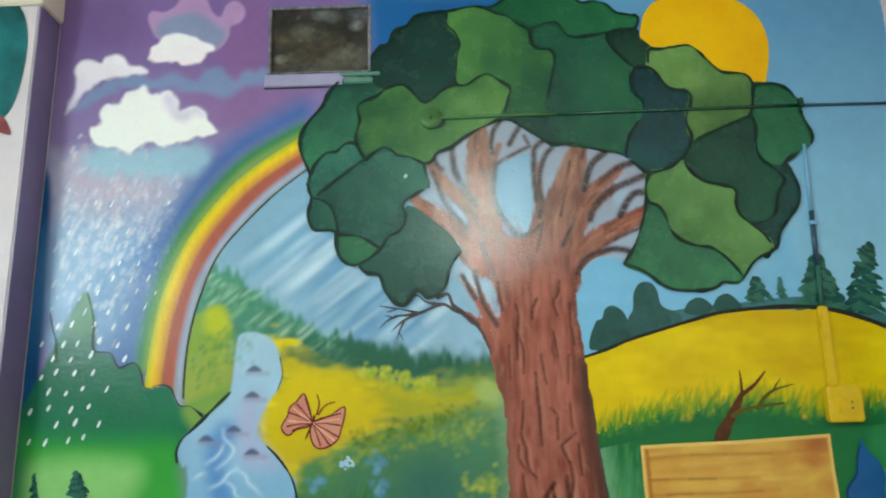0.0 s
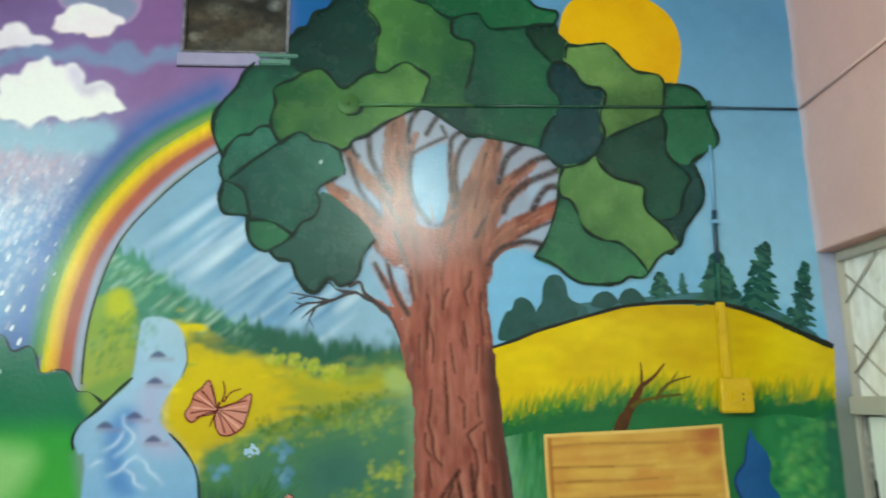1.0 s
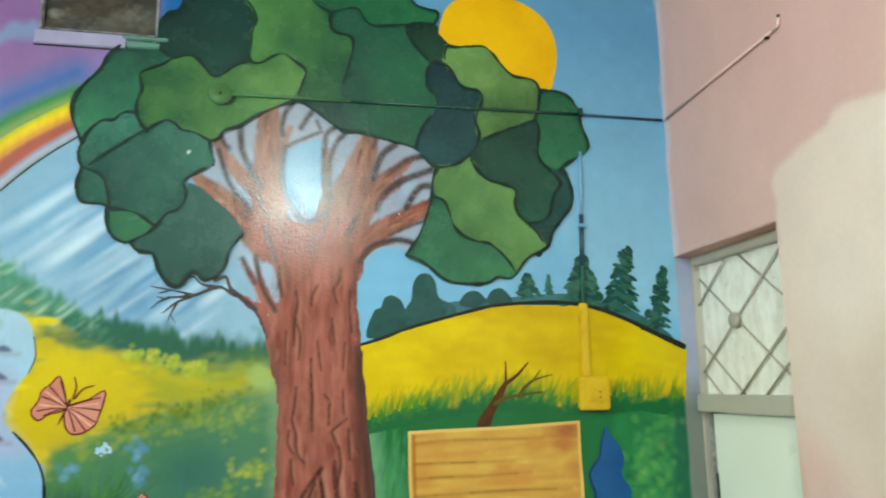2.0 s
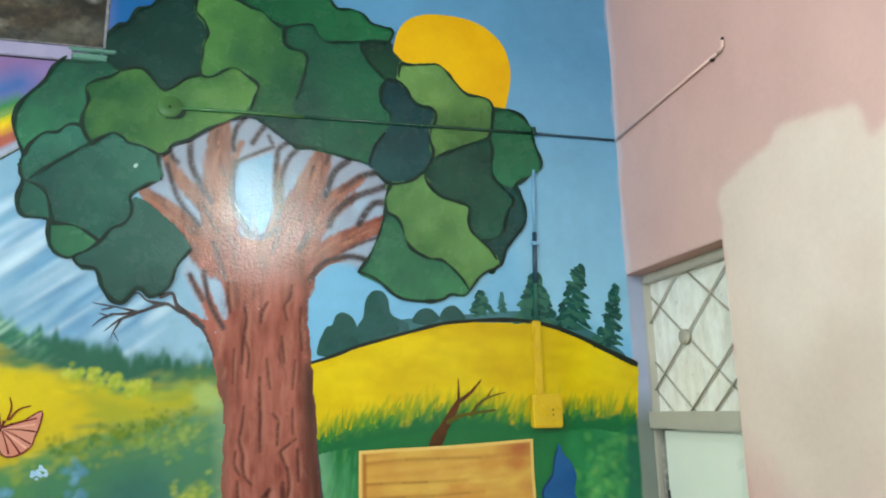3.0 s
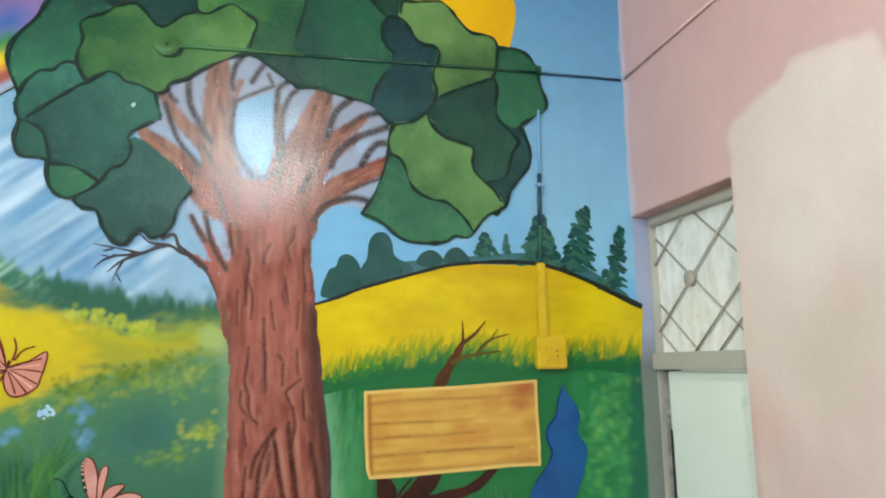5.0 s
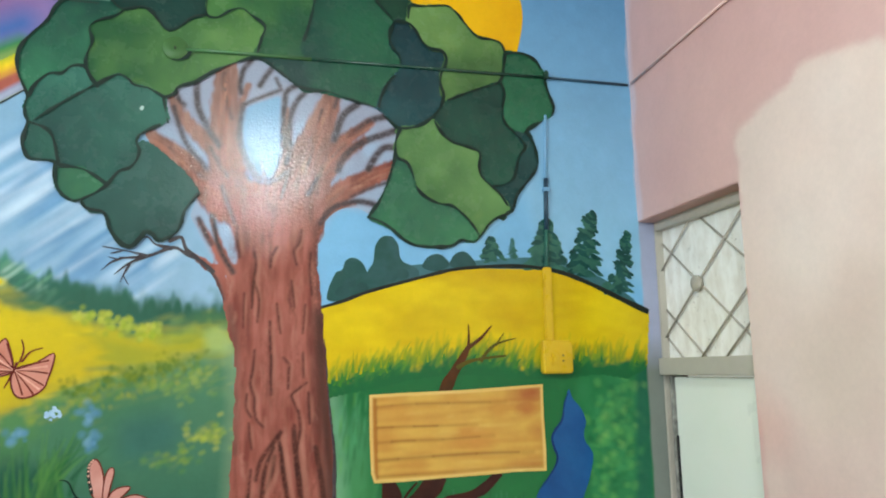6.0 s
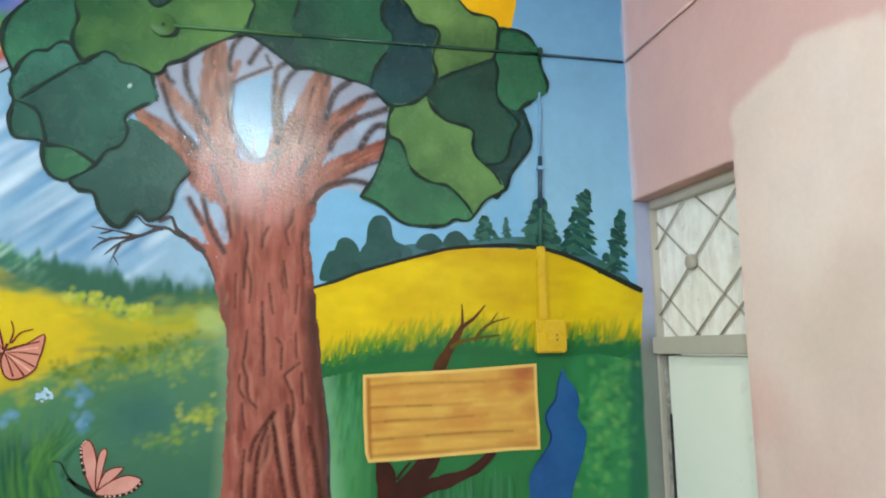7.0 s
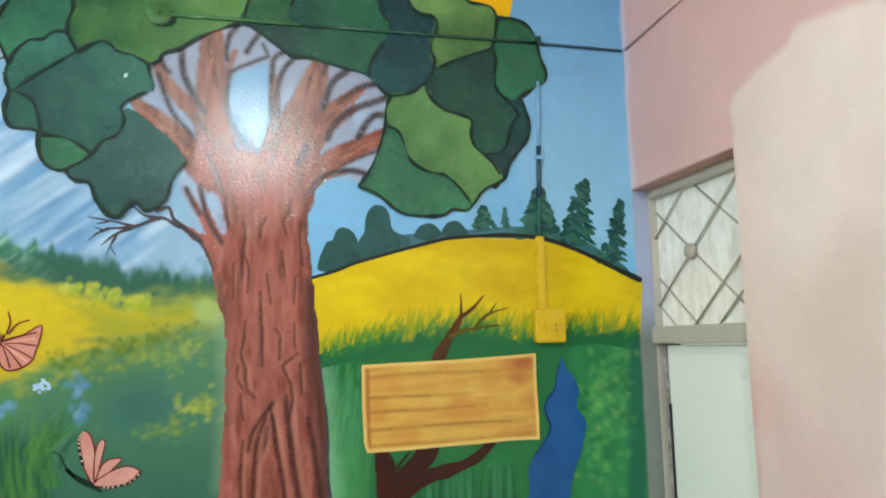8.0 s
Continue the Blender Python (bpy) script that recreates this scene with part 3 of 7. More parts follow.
for q in [(-0.198, 1.778), (-0.141, 1.762), (-0.091, 1.747), (-0.047, 1.731), (-0.018, 1.738)]:
    for k in range(14):
        cv.spot(tuple(np.array(q) + clump.normal(0, 1, 2) * (0.013, 0.011)), 0.011, ("a8b83c", "94a840", "bcc456")[k % 3], 0.6)
STALK = (((-0.271, 1.236), (-0.272, 1.495)), ((-0.268, 1.307), (-0.201, 1.485)), ((-0.263, 1.349), (-0.192, 1.425)), ((-0.324, 1.239), (-0.344, 1.433)), ((-0.291, 1.237), (-0.305, 1.395)), ((-0.233, 1.261), (-0.280, 1.437)), ((-0.388, 1.230), (-0.385, 1.413)))
# pale scumbled halo along both sides of the trunk
cv.stroke([(0.187, 1.697), (0.198, 1.570), (0.198, 1.415), (0.188, 1.233)], 0.03, "a0b494", 0.020, 0.4)
# grass and blue flowers at the foot of the meadow
for k in range(150):
    u = clump.uniform(0.45, 1.0)
    o = clump.normal(0, 0.022)
    a, b = STALK[k % 7]
    top = (a[0] + (b[0] - a[0]) * u + o + clump.normal(0, 0.010), a[1] + (b[1] - a[1]) * u)
    cv.stroke([(a[0] + o, a[1]), ((a[0] + top[0] + o) / 2 - 0.004, (a[1] + top[1]) / 2), top], clump.uniform(0.006, 0.011), ("3f7c46", "2c6844", "548a4a", "245844", "66964e")[k % 5], 0.005, clump.uniform(0.3, 0.65), False, True, True)
for q in [(-0.174, 1.513), (-0.162, 1.442), (-0.350, 1.462)]:
    for k in range(16):
        cv.spot(tuple(np.array(q) + clump.normal(0, 1, 2) * (0.012, 0.012)), clump.uniform(0.008, 0.016), ("6c9cc0", "84b0cc", "5c8cb4")[k % 3], 0.5)
# lower left: bushes and lawn
cv.fill([(-1.263, 1.621), (-1.208, 1.752), (-1.166, 1.852), (-1.108, 1.989), (-1.068, 2.041), (-1.034, 1.917), (-1.026, 1.861), (-0.981, 1.851), (-0.952, 1.811), (-0.909, 1.821), (-0.884, 1.792), (-0.869, 1.749), (-0.826, 1.753), (-0.792, 1.747), (-0.763, 1.696), (-0.729, 1.690), (-0.684, 1.661), (-0.722, 1.573), (-0.762, 1.526), (-0.961, 1.484), (-1.266, 1.493)], ("2f6f66", "2f8058"), 0.01)
cv.fill([(-1.111, 1.928), (-1.077, 2.041), (-1.053, 2.014), (-1.034, 1.917)], "3f7f58", 0.006)
cv.fill([(-1.294, 1.590), (-1.141, 1.601), (-0.935, 1.595), (-0.766, 1.590), (-0.736, 1.510), (-0.695, 1.045), (-1.248, 1.055)], ("42a04c", "62b44a"), 0.05)
cv.fill([(-1.202, 1.531), (-0.932, 1.544), (-0.861, 1.497), (-0.952, 1.375), (-1.186, 1.381)], "9ccc88", 0.05, 0.85)
cv.fill([(-1.286, 1.589), (-1.237, 1.620), (-1.208, 1.507), (-1.211, 1.382), (-1.279, 1.383)], "3a7f68", 0.03, 0.8)
# stream
cv.fill([(-0.746, 1.696), (-0.603, 1.749), (-0.614, 1.675), (-0.683, 1.628), (-0.725, 1.630)], "86a458", 0.02)
cv.fill([(-0.591, 1.898), (-0.548, 1.905), (-0.504, 1.889), (-0.476, 1.854), (-0.462, 1.795), (-0.466, 1.745), (-0.499, 1.696), (-0.523, 1.648), (-0.527, 1.608), (-0.504, 1.575), (-0.461, 1.534), (-0.427, 1.486), (-0.410, 1.435), (-0.400, 1.039), (-0.711, 1.045), (-0.726, 1.478), (-0.745, 1.518), (-0.764, 1.558), (-0.749, 1.598), (-0.717, 1.629), (-0.635, 1.697), (-0.613, 1.733), (-0.605, 1.799), (-0.600, 1.859)], ("b3cfe4", "549ad0"), 0.005)
cv.fill([(-0.674, 1.588), (-0.633, 1.643), (-0.581, 1.625), (-0.619, 1.522), (-0.582, 1.412), (-0.648, 1.414), (-0.674, 1.508)], "5d8fcc", 0.028, 0.8)
cv.fill([(-0.584, 1.699), (-0.517, 1.730), (-0.522, 1.599), (-0.461, 1.518), (-0.561, 1.521), (-0.590, 1.618)], "b3b5d6", 0.03, 0.7)
for a in ([(-0.675, 1.527), (-0.649, 1.542), (-0.633, 1.561), (-0.627, 1.578)], [(-0.644, 1.511), (-0.615, 1.532), (-0.596, 1.557), (-0.603, 1.576), (-0.624, 1.596), (-0.629, 1.622)], [(-0.586, 1.509), (-0.560, 1.492), (-0.549, 1.470), (-0.529, 1.454), (-0.509, 1.433)], [(-0.662, 1.458), (-0.629, 1.472), (-0.607, 1.497), (-0.581, 1.512)], [(-0.709, 1.484), (-0.693, 1.496), (-0.680, 1.499)], [(-0.618, 1.478), (-0.592, 1.459), (-0.585, 1.437), (-0.558, 1.421)]):
    cv.stroke(a, 0.009, "b9d2ea", 0.008, 0.5)
    cv.stroke(a, 0.0045, "dbe8f4", 0.004, 0.65, True)
for k in range(40):
    p = np.array([(-0.581, 1.863)][0]) + rng.normal(0, 1, 2) * (0.022, 0.03)
    cv.stroke([tuple(p), tuple(p + np.array((0.014, 0.02)))], 0.008, ("5d9a86", "9cc4cc", "7fae98")[k % 3], 0.008, 0.3, True, False)
for q in ([(-0.543, 1.794)][0], [(-0.547, 1.718)][0], [(-0.598, 1.621)][0], [(-0.542, 1.555)][0], [(-0.678, 1.596)][0]):
    cv.fill([(q[0] - 0.022, q[1] - 0.006), (q[0], q[1] + 0.012), (q[0] + 0.022, q[1] - 0.006)], "5a6488", 0.005, 0.9)
    cv.stroke([(q[0] - 0.02, q[1] - 0.012), (q[0] + 0.04, q[1] - 0.014)], 0.01, "98859f", 0.008, 0.5)
# a pale wash between the limbs
cv.fill([(-0.065, 2.313), (-0.011, 2.429), (0.146, 2.534), (0.220, 2.570), (0.365, 2.485), (0.558, 2.450), (0.674, 2.369), (0.647, 2.202), (0.585, 2.092), (0.490, 2.103), (0.433, 2.000), (0.198, 1.877), (0.142, 1.926), (0.074, 2.065), (0.083, 2.136)], ("a8b2c4", "b2c4da"), 0.01)
# right side: sky by the corner, meadow below the hill
cv.fill([(0.424, 2.064), (0.595, 2.120), (0.700, 2.032), (0.936, 2.017), (1.076, 2.186), (1.179, 1.963), (1.511, 1.889), (1.500, 1.779), (0.428, 1.793)], "86bce0", 0.04, 0.9)
cv.fill([(0.443, 1.607), (0.610, 1.650), (0.869, 1.694), (1.104, 1.671), (1.236, 1.680), (1.508, 1.670), (1.428, 0.740), (0.441, 0.850)], ("2c7448", "3d8a52"), 0.012, 1.0, cv.grain(0.03, 0.02, 0.008))
cv.fill([(0.469, 1.496), (0.574, 1.483), (0.589, 1.370), (0.564, 0.880), (0.478, 0.890), (0.460, 1.377)], ("569a70", "5f9852"), 0.05, 0.85, cv.grain(0.02, 0.08, 0.02))
cv.fill([(1.265, 1.539), (1.460, 1.568), (1.478, 1.425), (1.418, 0.789), (1.217, 0.810)], "429060", 0.07, 0.7, cv.grain(0.05, 0.05, 0.03))
for k in range(230):
    p = np.array([(1.359, 1.379)][0]) + rng.normal(0, 1, 2) * (0.045, 0.10)
    cv.stroke([tuple(p), tuple(p + np.array((0.008 * rng.normal(), 0.018 + 0.02 * rng.random())))], 0.010 + 0.010 * rng.random(), ("347a4c", "74b464", "4a9a66", "62aa66", "2c6a4a")[k % 5], 0.012, 0.5, True, False)
cv.fill([(1.459, 1.676), (1.508, 1.675), (1.456, 0.785), (1.409, 0.790)], "2a6a5a", 0.015, 0.7)
cv.stroke([(0.468, 1.562), (0.481, 1.401), (0.493, 1.212), (0.499, 1.088)], 0.05, "8cba9a", 0.022, 0.6)
for k in range(80):
    p = np.array([(0.534, 1.485)][0]) + rng.normal(0, 1, 2) * (0.028, 0.12)
    cv.stroke([tuple(p), (p[0] + 0.006, p[1] + 0.06)], 0.007, ("5fa876", "3a7a42", "6fae5a", "2f6f48")[k % 4], 0.004, 0.45, True, False)
for k in range(90):
    u = rng.random()
    p = np.array([(0.585, 1.197)][0]) * (1 - u) + np.array([(1.068, 1.162)][0]) * u
    cv.stroke([(p[0], p[1] - 0.05), (p[0] + rng.normal(0, 0.005), p[1] + 0.05 + 0.04 * rng.random())], 0.008, ("1f4f38", "3f7f5a", "5a9a7a", "2c6644")[k % 4], 0.004, 0.6, False, False, True)
dab = np.random.default_rng(52)
for k in range(90):                        # slanting light dabs between the blue shape and the corner
    u = dab.random()
    p = np.array((1.302, 1.157)) * (1 - u) + np.array((1.410, 1.518)) * u + dab.normal(0, 1, 2) * (0.040, 0.040)
    cv.stroke([tuple(p), tuple(p + np.array((0.014, 0.030)) * dab.uniform(0.5, 1.3))], dab.uniform(0.010, 0.022), ("6fae62", "2c7048", "8aba6c", "3a8454", "5aa060")[k % 5], 0.010, dab.uniform(0.25, 0.55), True, False)
# door reveal strip: lilac above, grey below with the recess shade mixed in
edge = np.clip((XX - EAST + 0.002 + cv.grain(0.03, 0.05, 0.0012)) / 0.008, 0, 1)
cv.c[:] = blend(cv.c, blend(lin("7e847e"), lin("a4a9c4"), (ZZ - 1.60) / 0.12), edge)
stray = np.clip((XX - 1.484 + cv.grain(0.05, 0.09, 0.006)) / 0.004, 0, 1) * np.clip((ZZ - 2.10) / 0.02, 0, 1)
cv.c[:] = blend(cv.c, lin("d4bcc2"), stray * 0.35)
# old smudges and uneven rolling over the whole wall
cv.c *= (1 + cv.grain(0.16, 0.16, 0.035) + cv.grain(0.03, 0.03, 0.02))[..., None]

mural = cv.sheet("mural", lambda x, z: (x, np.full_like(x, WALL), z), M_BASE, VENT)
foot = Flat(0.0).fill([(-1.236, 0.0), (EAST, 0.0), (EAST, 0.9), (-1.236, 0.9)], 0, False)
foot.done("lower_field", [enamel("green_field_paint", "3d8050", "2f6f50", 6.0)], mural, "plain green painted lower field")
tagged(mural, "hand-painted glossy wall mural of a big tree, rainbow, hills and stream", "mural")

# ---------------------------------------------------------------- the mural: crisp shapes
M_SUN = enamel("sun_paint", "ecc01a", "e0ac12", 4.0)
rc = Canvas(-1.0, -0.28, 1.55, 2.62, 0.0035)
RED_LINE = [(-0.408, 2.458), (-0.523, 2.383), (-0.611, 2.289), (-0.697, 2.175), (-0.751, 2.056), (-0.786, 1.939), (-0.802, 1.840), (-0.814, 1.743), (-0.817, 1.690)]
YEL_LINE = [(-0.405, 2.509), (-0.557, 2.408), (-0.654, 2.314), (-0.744, 2.188), (-0.796, 2.063), (-0.826, 1.944), (-0.840, 1.825), (-0.845, 1.741), (-0.845, 1.691)]
LIL_LINE = [(-0.388, 2.440), (-0.501, 2.356), (-0.592, 2.266), (-0.669, 2.164), (-0.723, 2.055), (-0.750, 1.938), (-0.764, 1.839), (-0.768, 1.725), (-0.768, 1.672)]
rc.c[:] = pig("8fae3a")
rc.stroke(YEL_LINE, 0.052, "b9bf38", 0.014, 0.9)
rc.stroke(RED_LINE, 0.066, "b56a5c", 0.008)
rc.stroke(YEL_LINE, 0.034, "ead02c", 0.012)
rc.stroke([(-0.420, 2.482), (-0.552, 2.396), (-0.644, 2.299), (-0.731, 2.181), (-0.785, 2.060), (-0.817, 1.940), (-0.831, 1.832), (-0.841, 1.742), (-0.843, 1.691)], 0.016, "dc9c48", 0.012, 0.75)
rc.stroke(RED_LINE, 0.012, "9c5a50", 0.012, 0.35)
rc.stroke(LIL_LINE, 0.026, "a0a6c0", 0.007)
rc.stroke(LIL_LINE, 0.008, "bfc6d6", 0.005, 0.4)
rc.c *= (1 + rc.grain(0.10, 0.10, 0.04) + rc.grain(0.012, 0.03, 0.03))[..., None]
dy, _ = Canvas.near(rc.X, rc.Z, smooth_line(YEL_LINE, 4), False)
dr, _ = Canvas.near(rc.X, rc.Z, smooth_line(RED_LINE, 4), False)
dl, _ = Canvas.near(rc.X, rc.Z, smooth_line(LIL_LINE, 4), False)
bush = smooth_line([(-1.034, 1.917), (-1.026, 1.861), (-0.981, 1.851), (-0.952, 1.811), (-0.909, 1.821), (-0.884, 1.792), (-0.869, 1.749), (-0.826, 1.753), (-0.792, 1.747), (-0.763, 1.696), (-0.729, 1.690), (-0.684, 1.661), (-0.714, 1.415), (-1.006, 1.423)], 4, True)
arc = ((dy < 0.024) | (dr < 0.034) | (dl < 0.014)) & ~Canvas.inside(rc.X, rc.Z, bush)
rainbow = rc.sheet("rainbow", lambda x, z: (x, np.full_like(x, WALL - 0.0004), z), M_BASE, None, arc)
rainbow.parent = mural
tagged(rainbow, "painted rainbow in soft yellow, brick-red and lilac bands")
Flat(0.0016).line([(-0.386, 2.425), (-0.486, 2.348), (-0.574, 2.262), (-0.665, 2.152), (-0.715, 2.028), (-0.743, 1.907), (-0.752, 1.805), (-0.752, 1.713)], 0.004, 0.006, 0).done("outline", [M_BLACK], rainbow)

Flat(0.001).fill([(0.689, 2.821), (0.714, 2.929), (0.783, 2.984), (0.894, 2.995), (0.995, 2.975), (1.074, 2.911), (1.104, 2.816), (1.090, 2.708), (1.057, 2.653), (0.902, 2.652), (0.711, 2.740)]).done("painted_sun", [M_SUN], mural, "big yellow-orange painted sun")
HILL_TOP = [(0.439, 1.805), (0.509, 1.827), (0.576, 1.853), (0.663, 1.878), (0.751, 1.902), (0.842, 1.925), (0.934, 1.935), (1.027, 1.940), (1.123, 1.937), (1.219, 1.918), (1.316, 1.882), (1.414, 1.837), (1.508, 1.796)]
FRINGE = smooth_line([(0.423, 1.578), (0.527, 1.603), (0.610, 1.618), (0.694, 1.637), (0.833, 1.656), (0.957, 1.653), (1.092, 1.632), (1.214, 1.639), (1.329, 1.646), (1.480, 1.632)], 30)
hc = Canvas(0.40, 1.51, 1.50, 1.93, 0.0035)
hc.c[:] = blend(pig("e2ca1c"), pig("d0b016"), 0.5 + hc.grain(0.16, 0.07, 0.35) + hc.grain(0.05, 0.02, 0.15))
hc.fill([(0.431, 1.570), (0.528, 1.589), (0.610, 1.604), (0.694, 1.622), (0.832, 1.639), (0.956, 1.636), (1.091, 1.617), (1.213, 1.623), (1.328, 1.630), (1.503, 1.615), (1.476, 1.360), (0.433, 1.415)], "2c7448", 0.012, 1.0, hc.grain(0.03, 0.02, 0.006))
hr = np.random.default_rng(31)
for k in range(640):
    tone = 3 - k // 160
    p = FRINGE[int(hr.random() * (len(FRINGE) - 1))]
    x, z = p[0] + hr.normal(0, 0.004), p[1] - 0.028 + 0.010 * tone + hr.normal(0, 0.006)
    h, lean = (0.024 + 0.010 * tone) * hr.uniform(0.6, 1.4), hr.uniform(-0.002, 0.028)
    hc.stroke([(x, z), (x + lean * 0.4, z + h * 0.55), (x + lean, z + h)], hr.uniform(0.008, 0.017), ("2c7448", "3f8442", "6c983a", "a8ac2a")[tone], 0.005, hr.uniform(0.45, 0.85), False, True, True)
hc.c *= (1 + hc.grain(0.16, 0.16, 0.03) + hc.grain(0.03, 0.03, 0.02))[..., None]
rise = [tuple(p) for p in smooth_line(HILL_TOP, 4)]
dip = [tuple(p) for p in np.array([(1.508, 1.778), (1.491, 1.614), (1.420, 1.581), (1.325, 1.598), (1.210, 1.587), (1.089, 1.585), (0.954, 1.599), (0.831, 1.606), (0.694, 1.588), (0.610, 1.568), (0.528, 1.556), (0.449, 1.540), (0.403, 1.529), (0.398, 1.793)])]
painted_hill = hc.sheet("painted_hill", lambda x, z: (x, np.full_like(x, WALL - 0.001), z), M_BASE, None, Canvas.inside(hc.X, hc.Z, np.array(rise + dip)))
painted_hill.parent = mural
tagged(painted_hill, "golden-yellow painted hill with a brushed grass foot")
Flat(0.002).line(HILL_TOP, 0.010, 0.018, 0, mid=0.011).done("hill_outline", [M_BLACK], painted_hill)

# woods on the hill
M_BUSH = enamel("teal_bush_paint", "466f74", "33605c", 9.0)
M_BUSHS = enamel("soft_bush_paint", "3a6464", "2e5654", 10.0)
M_BAND = enamel("hill_shade_paint", "4f7f88", "436f74", 9.0)
Flat(0.0004).fill([(0.663, 1.883), (0.698, 1.929), (0.737, 1.940), (0.788, 1.941), (0.842, 1.946), (0.934, 1.957), (1.028, 1.966), (1.124, 1.968), (1.221, 1.953), (1.309, 1.925), (1.397, 1.878), (1.465, 1.828), (1.432, 1.791), (1.215, 1.835), (1.025, 1.870), (0.804, 1.868)]).done("painted_bush", [M_BAND], mural)
Flat(0.0006).fill([(0.459, 1.827), (0.461, 1.864), (0.471, 1.889), (0.483, 1.912), (0.500, 1.919), (0.511, 1.947), (0.533, 1.957), (0.559, 1.944), (0.573, 1.920), (0.580, 1.899), (0.590, 1.882), (0.597, 1.862), (0.568, 1.844), (0.517, 1.827)]).done("painted_bush", [M_BUSH], mural)
Flat(0.0007).fill([(0.576, 1.910), (0.594, 1.943), (0.599, 1.987), (0.611, 2.013), (0.628, 2.026), (0.655, 2.023), (0.672, 1.997), (0.677, 1.962), (0.691, 1.945), (0.720, 1.933), (0.737, 1.916), (0.724, 1.884), (0.645, 1.862), (0.585, 1.848)]).done("painted_bush", [M_BUSH], mural)
Flat(0.0008).fill([(0.748, 1.930), (0.757, 1.955), (0.774, 1.969), (0.797, 1.974), (0.819, 1.963), (0.833, 1.939), (0.791, 1.920)]).done("painted_bush", [M_BUSHS], mural)
Flat(0.0008).fill([(0.835, 1.939), (0.844, 1.966), (0.861, 1.980), (0.883, 1.983), (0.903, 1.969), (0.919, 1.940), (0.878, 1.925)]).done("painted_bush", [M_BUSHS], mural)
for k, q in enumerate([(0.522, 1.882), (0.559, 1.868), (0.646, 1.900), (0.684, 1.911), (0.500, 1.856)]):
    Flat(0.0009 + 0.00005 * k).fill([(q[0] - 0.02, q[1] - 0.012), (q[0] - 0.012, q[1] + 0.008), (q[0] + 0.006, q[1] + 0.014), (q[0] + 0.02, q[1] + 0.002), (q[0] + 0.014, q[1] - 0.014)]).done("painted_bush", [M_BUSHS], mural)

M_PINE = enamel("pine_paint", "2f625e", "204c48", 16.0)
M_PINEL = enamel("light_pine_paint", "477a6a", "35655c", 16.0)


def pine(base, top, width, mats, seed):
    """A brushed fir: a stem with many drooping dabs of the brush."""
    r = random.Random(seed)
    f = Flat(0.0012 + 0.0001 * (seed % 5))
    h = top[1] - base[1]
    f.line([base, ((base[0] + top[0]) / 2, (base[1] + top[1]) / 2), top], width * 0.46, width * 0.10, wobble=0.6)
    for k in range(84):
        t = (k / 83) ** 0.85
        reach = width * 0.58 * (1 - 0.82 * t) * (0.72 + 0.5 * abs(math.sin(t * 17 + seed)))
        x = base[0] + (top[0] - base[0]) * t + reach * r.uniform(-1, 1)
        z = base[1] + h * (0.03 + 0.95 * t) + r.uniform(-0.006, 0.006)
        e, g = width * r.uniform(0.19, 0.32) * (1 - 0.5 * t), width * r.uniform(0.08, 0.14)
        droop = -0.35 * e * (1 if x > base[0] else -1)
        f.up(0.000004).fill([(x - e, z - droop), (x - e * 0.2, z + g), (x + e * 0.8, z + g * 0.4 + droop), (x + e, z - g * 0.6 + droop), (x, z - g)], 0 if r.random() < 0.6 else 1, n=3)
    return f.done("painted_pine", mats, mural)


PINE_DARK, PINE_PALE = [M_PINE, M_PINEL], [M_PINEL, M_BAND]
pine((1.157, 1.930), (1.160, 2.090), 0.105, [M_PINEL, M_PINE], 1)
pine((1.278, 1.910), (1.321, 2.126), 0.092, PINE_DARK, 2)
pine((1.399, 1.855), (1.449, 2.064), 0.070, PINE_DARK, 3)
pine((0.975, 1.956), (0.970, 2.028), 0.055, [M_PINEL, M_PINE], 4)
pine((1.043, 1.964), (1.042, 2.027), 0.026, PINE_PALE, 6)
pine([(-1.168, 1.396)][0], [(-1.177, 1.506)][0], 0.03, PINE_DARK, 8)
pine([(-1.039, 1.377)][0], [(-1.050, 1.506)][0], 0.07, PINE_DARK, 9)

# the great tree: trunk and limbs in long brush strokes
M_TREE = enamel("bark_paint", "", attr=True, coarse=1.0, fine=0.5, rough=(0.06, 0.11), relief=1.12, spec=0.46, grit=(150, 1.5, 0.5))
M_BARKD = enamel("dark_limb_paint", "544e52", "463e42", 14.0, 0.8, 0.6, (0.2, 0.34))
tc = Canvas(-0.14, 0.78, 0.90, 2.60, 0.0023)
edge_grain = tc.grain(0.008, 0.02, 0.0022)
crumb = tc.grain(0.0055, 0.0055, 0.55) + tc.grain(0.012, 0.02, 0.25)
TRUNK = smooth_line([(0.200, 1.401), (0.200, 1.556), (0.200, 1.651), (0.190, 1.731), (0.172, 1.812), (0.159, 1.869), (0.179, 1.902), (0.196, 1.952), (0.175, 2.035), (0.136, 2.101), (0.155, 2.162), (0.205, 2.185), (0.246, 2.176), (0.287, 2.175), (0.328, 2.201), (0.369, 2.242), (0.424, 2.209), (0.469, 2.155), (0.441, 2.069), (0.428, 2.000), (0.427, 1.931), (0.437, 1.830), (0.446, 1.730), (0.456, 1.631), (0.463, 1.550), (0.472, 1.469), (0.482, 1.374)] + [(0.490, 1.178), (0.515, 0.995), (0.180, 1.026), (0.189, 1.200)], 4, True)
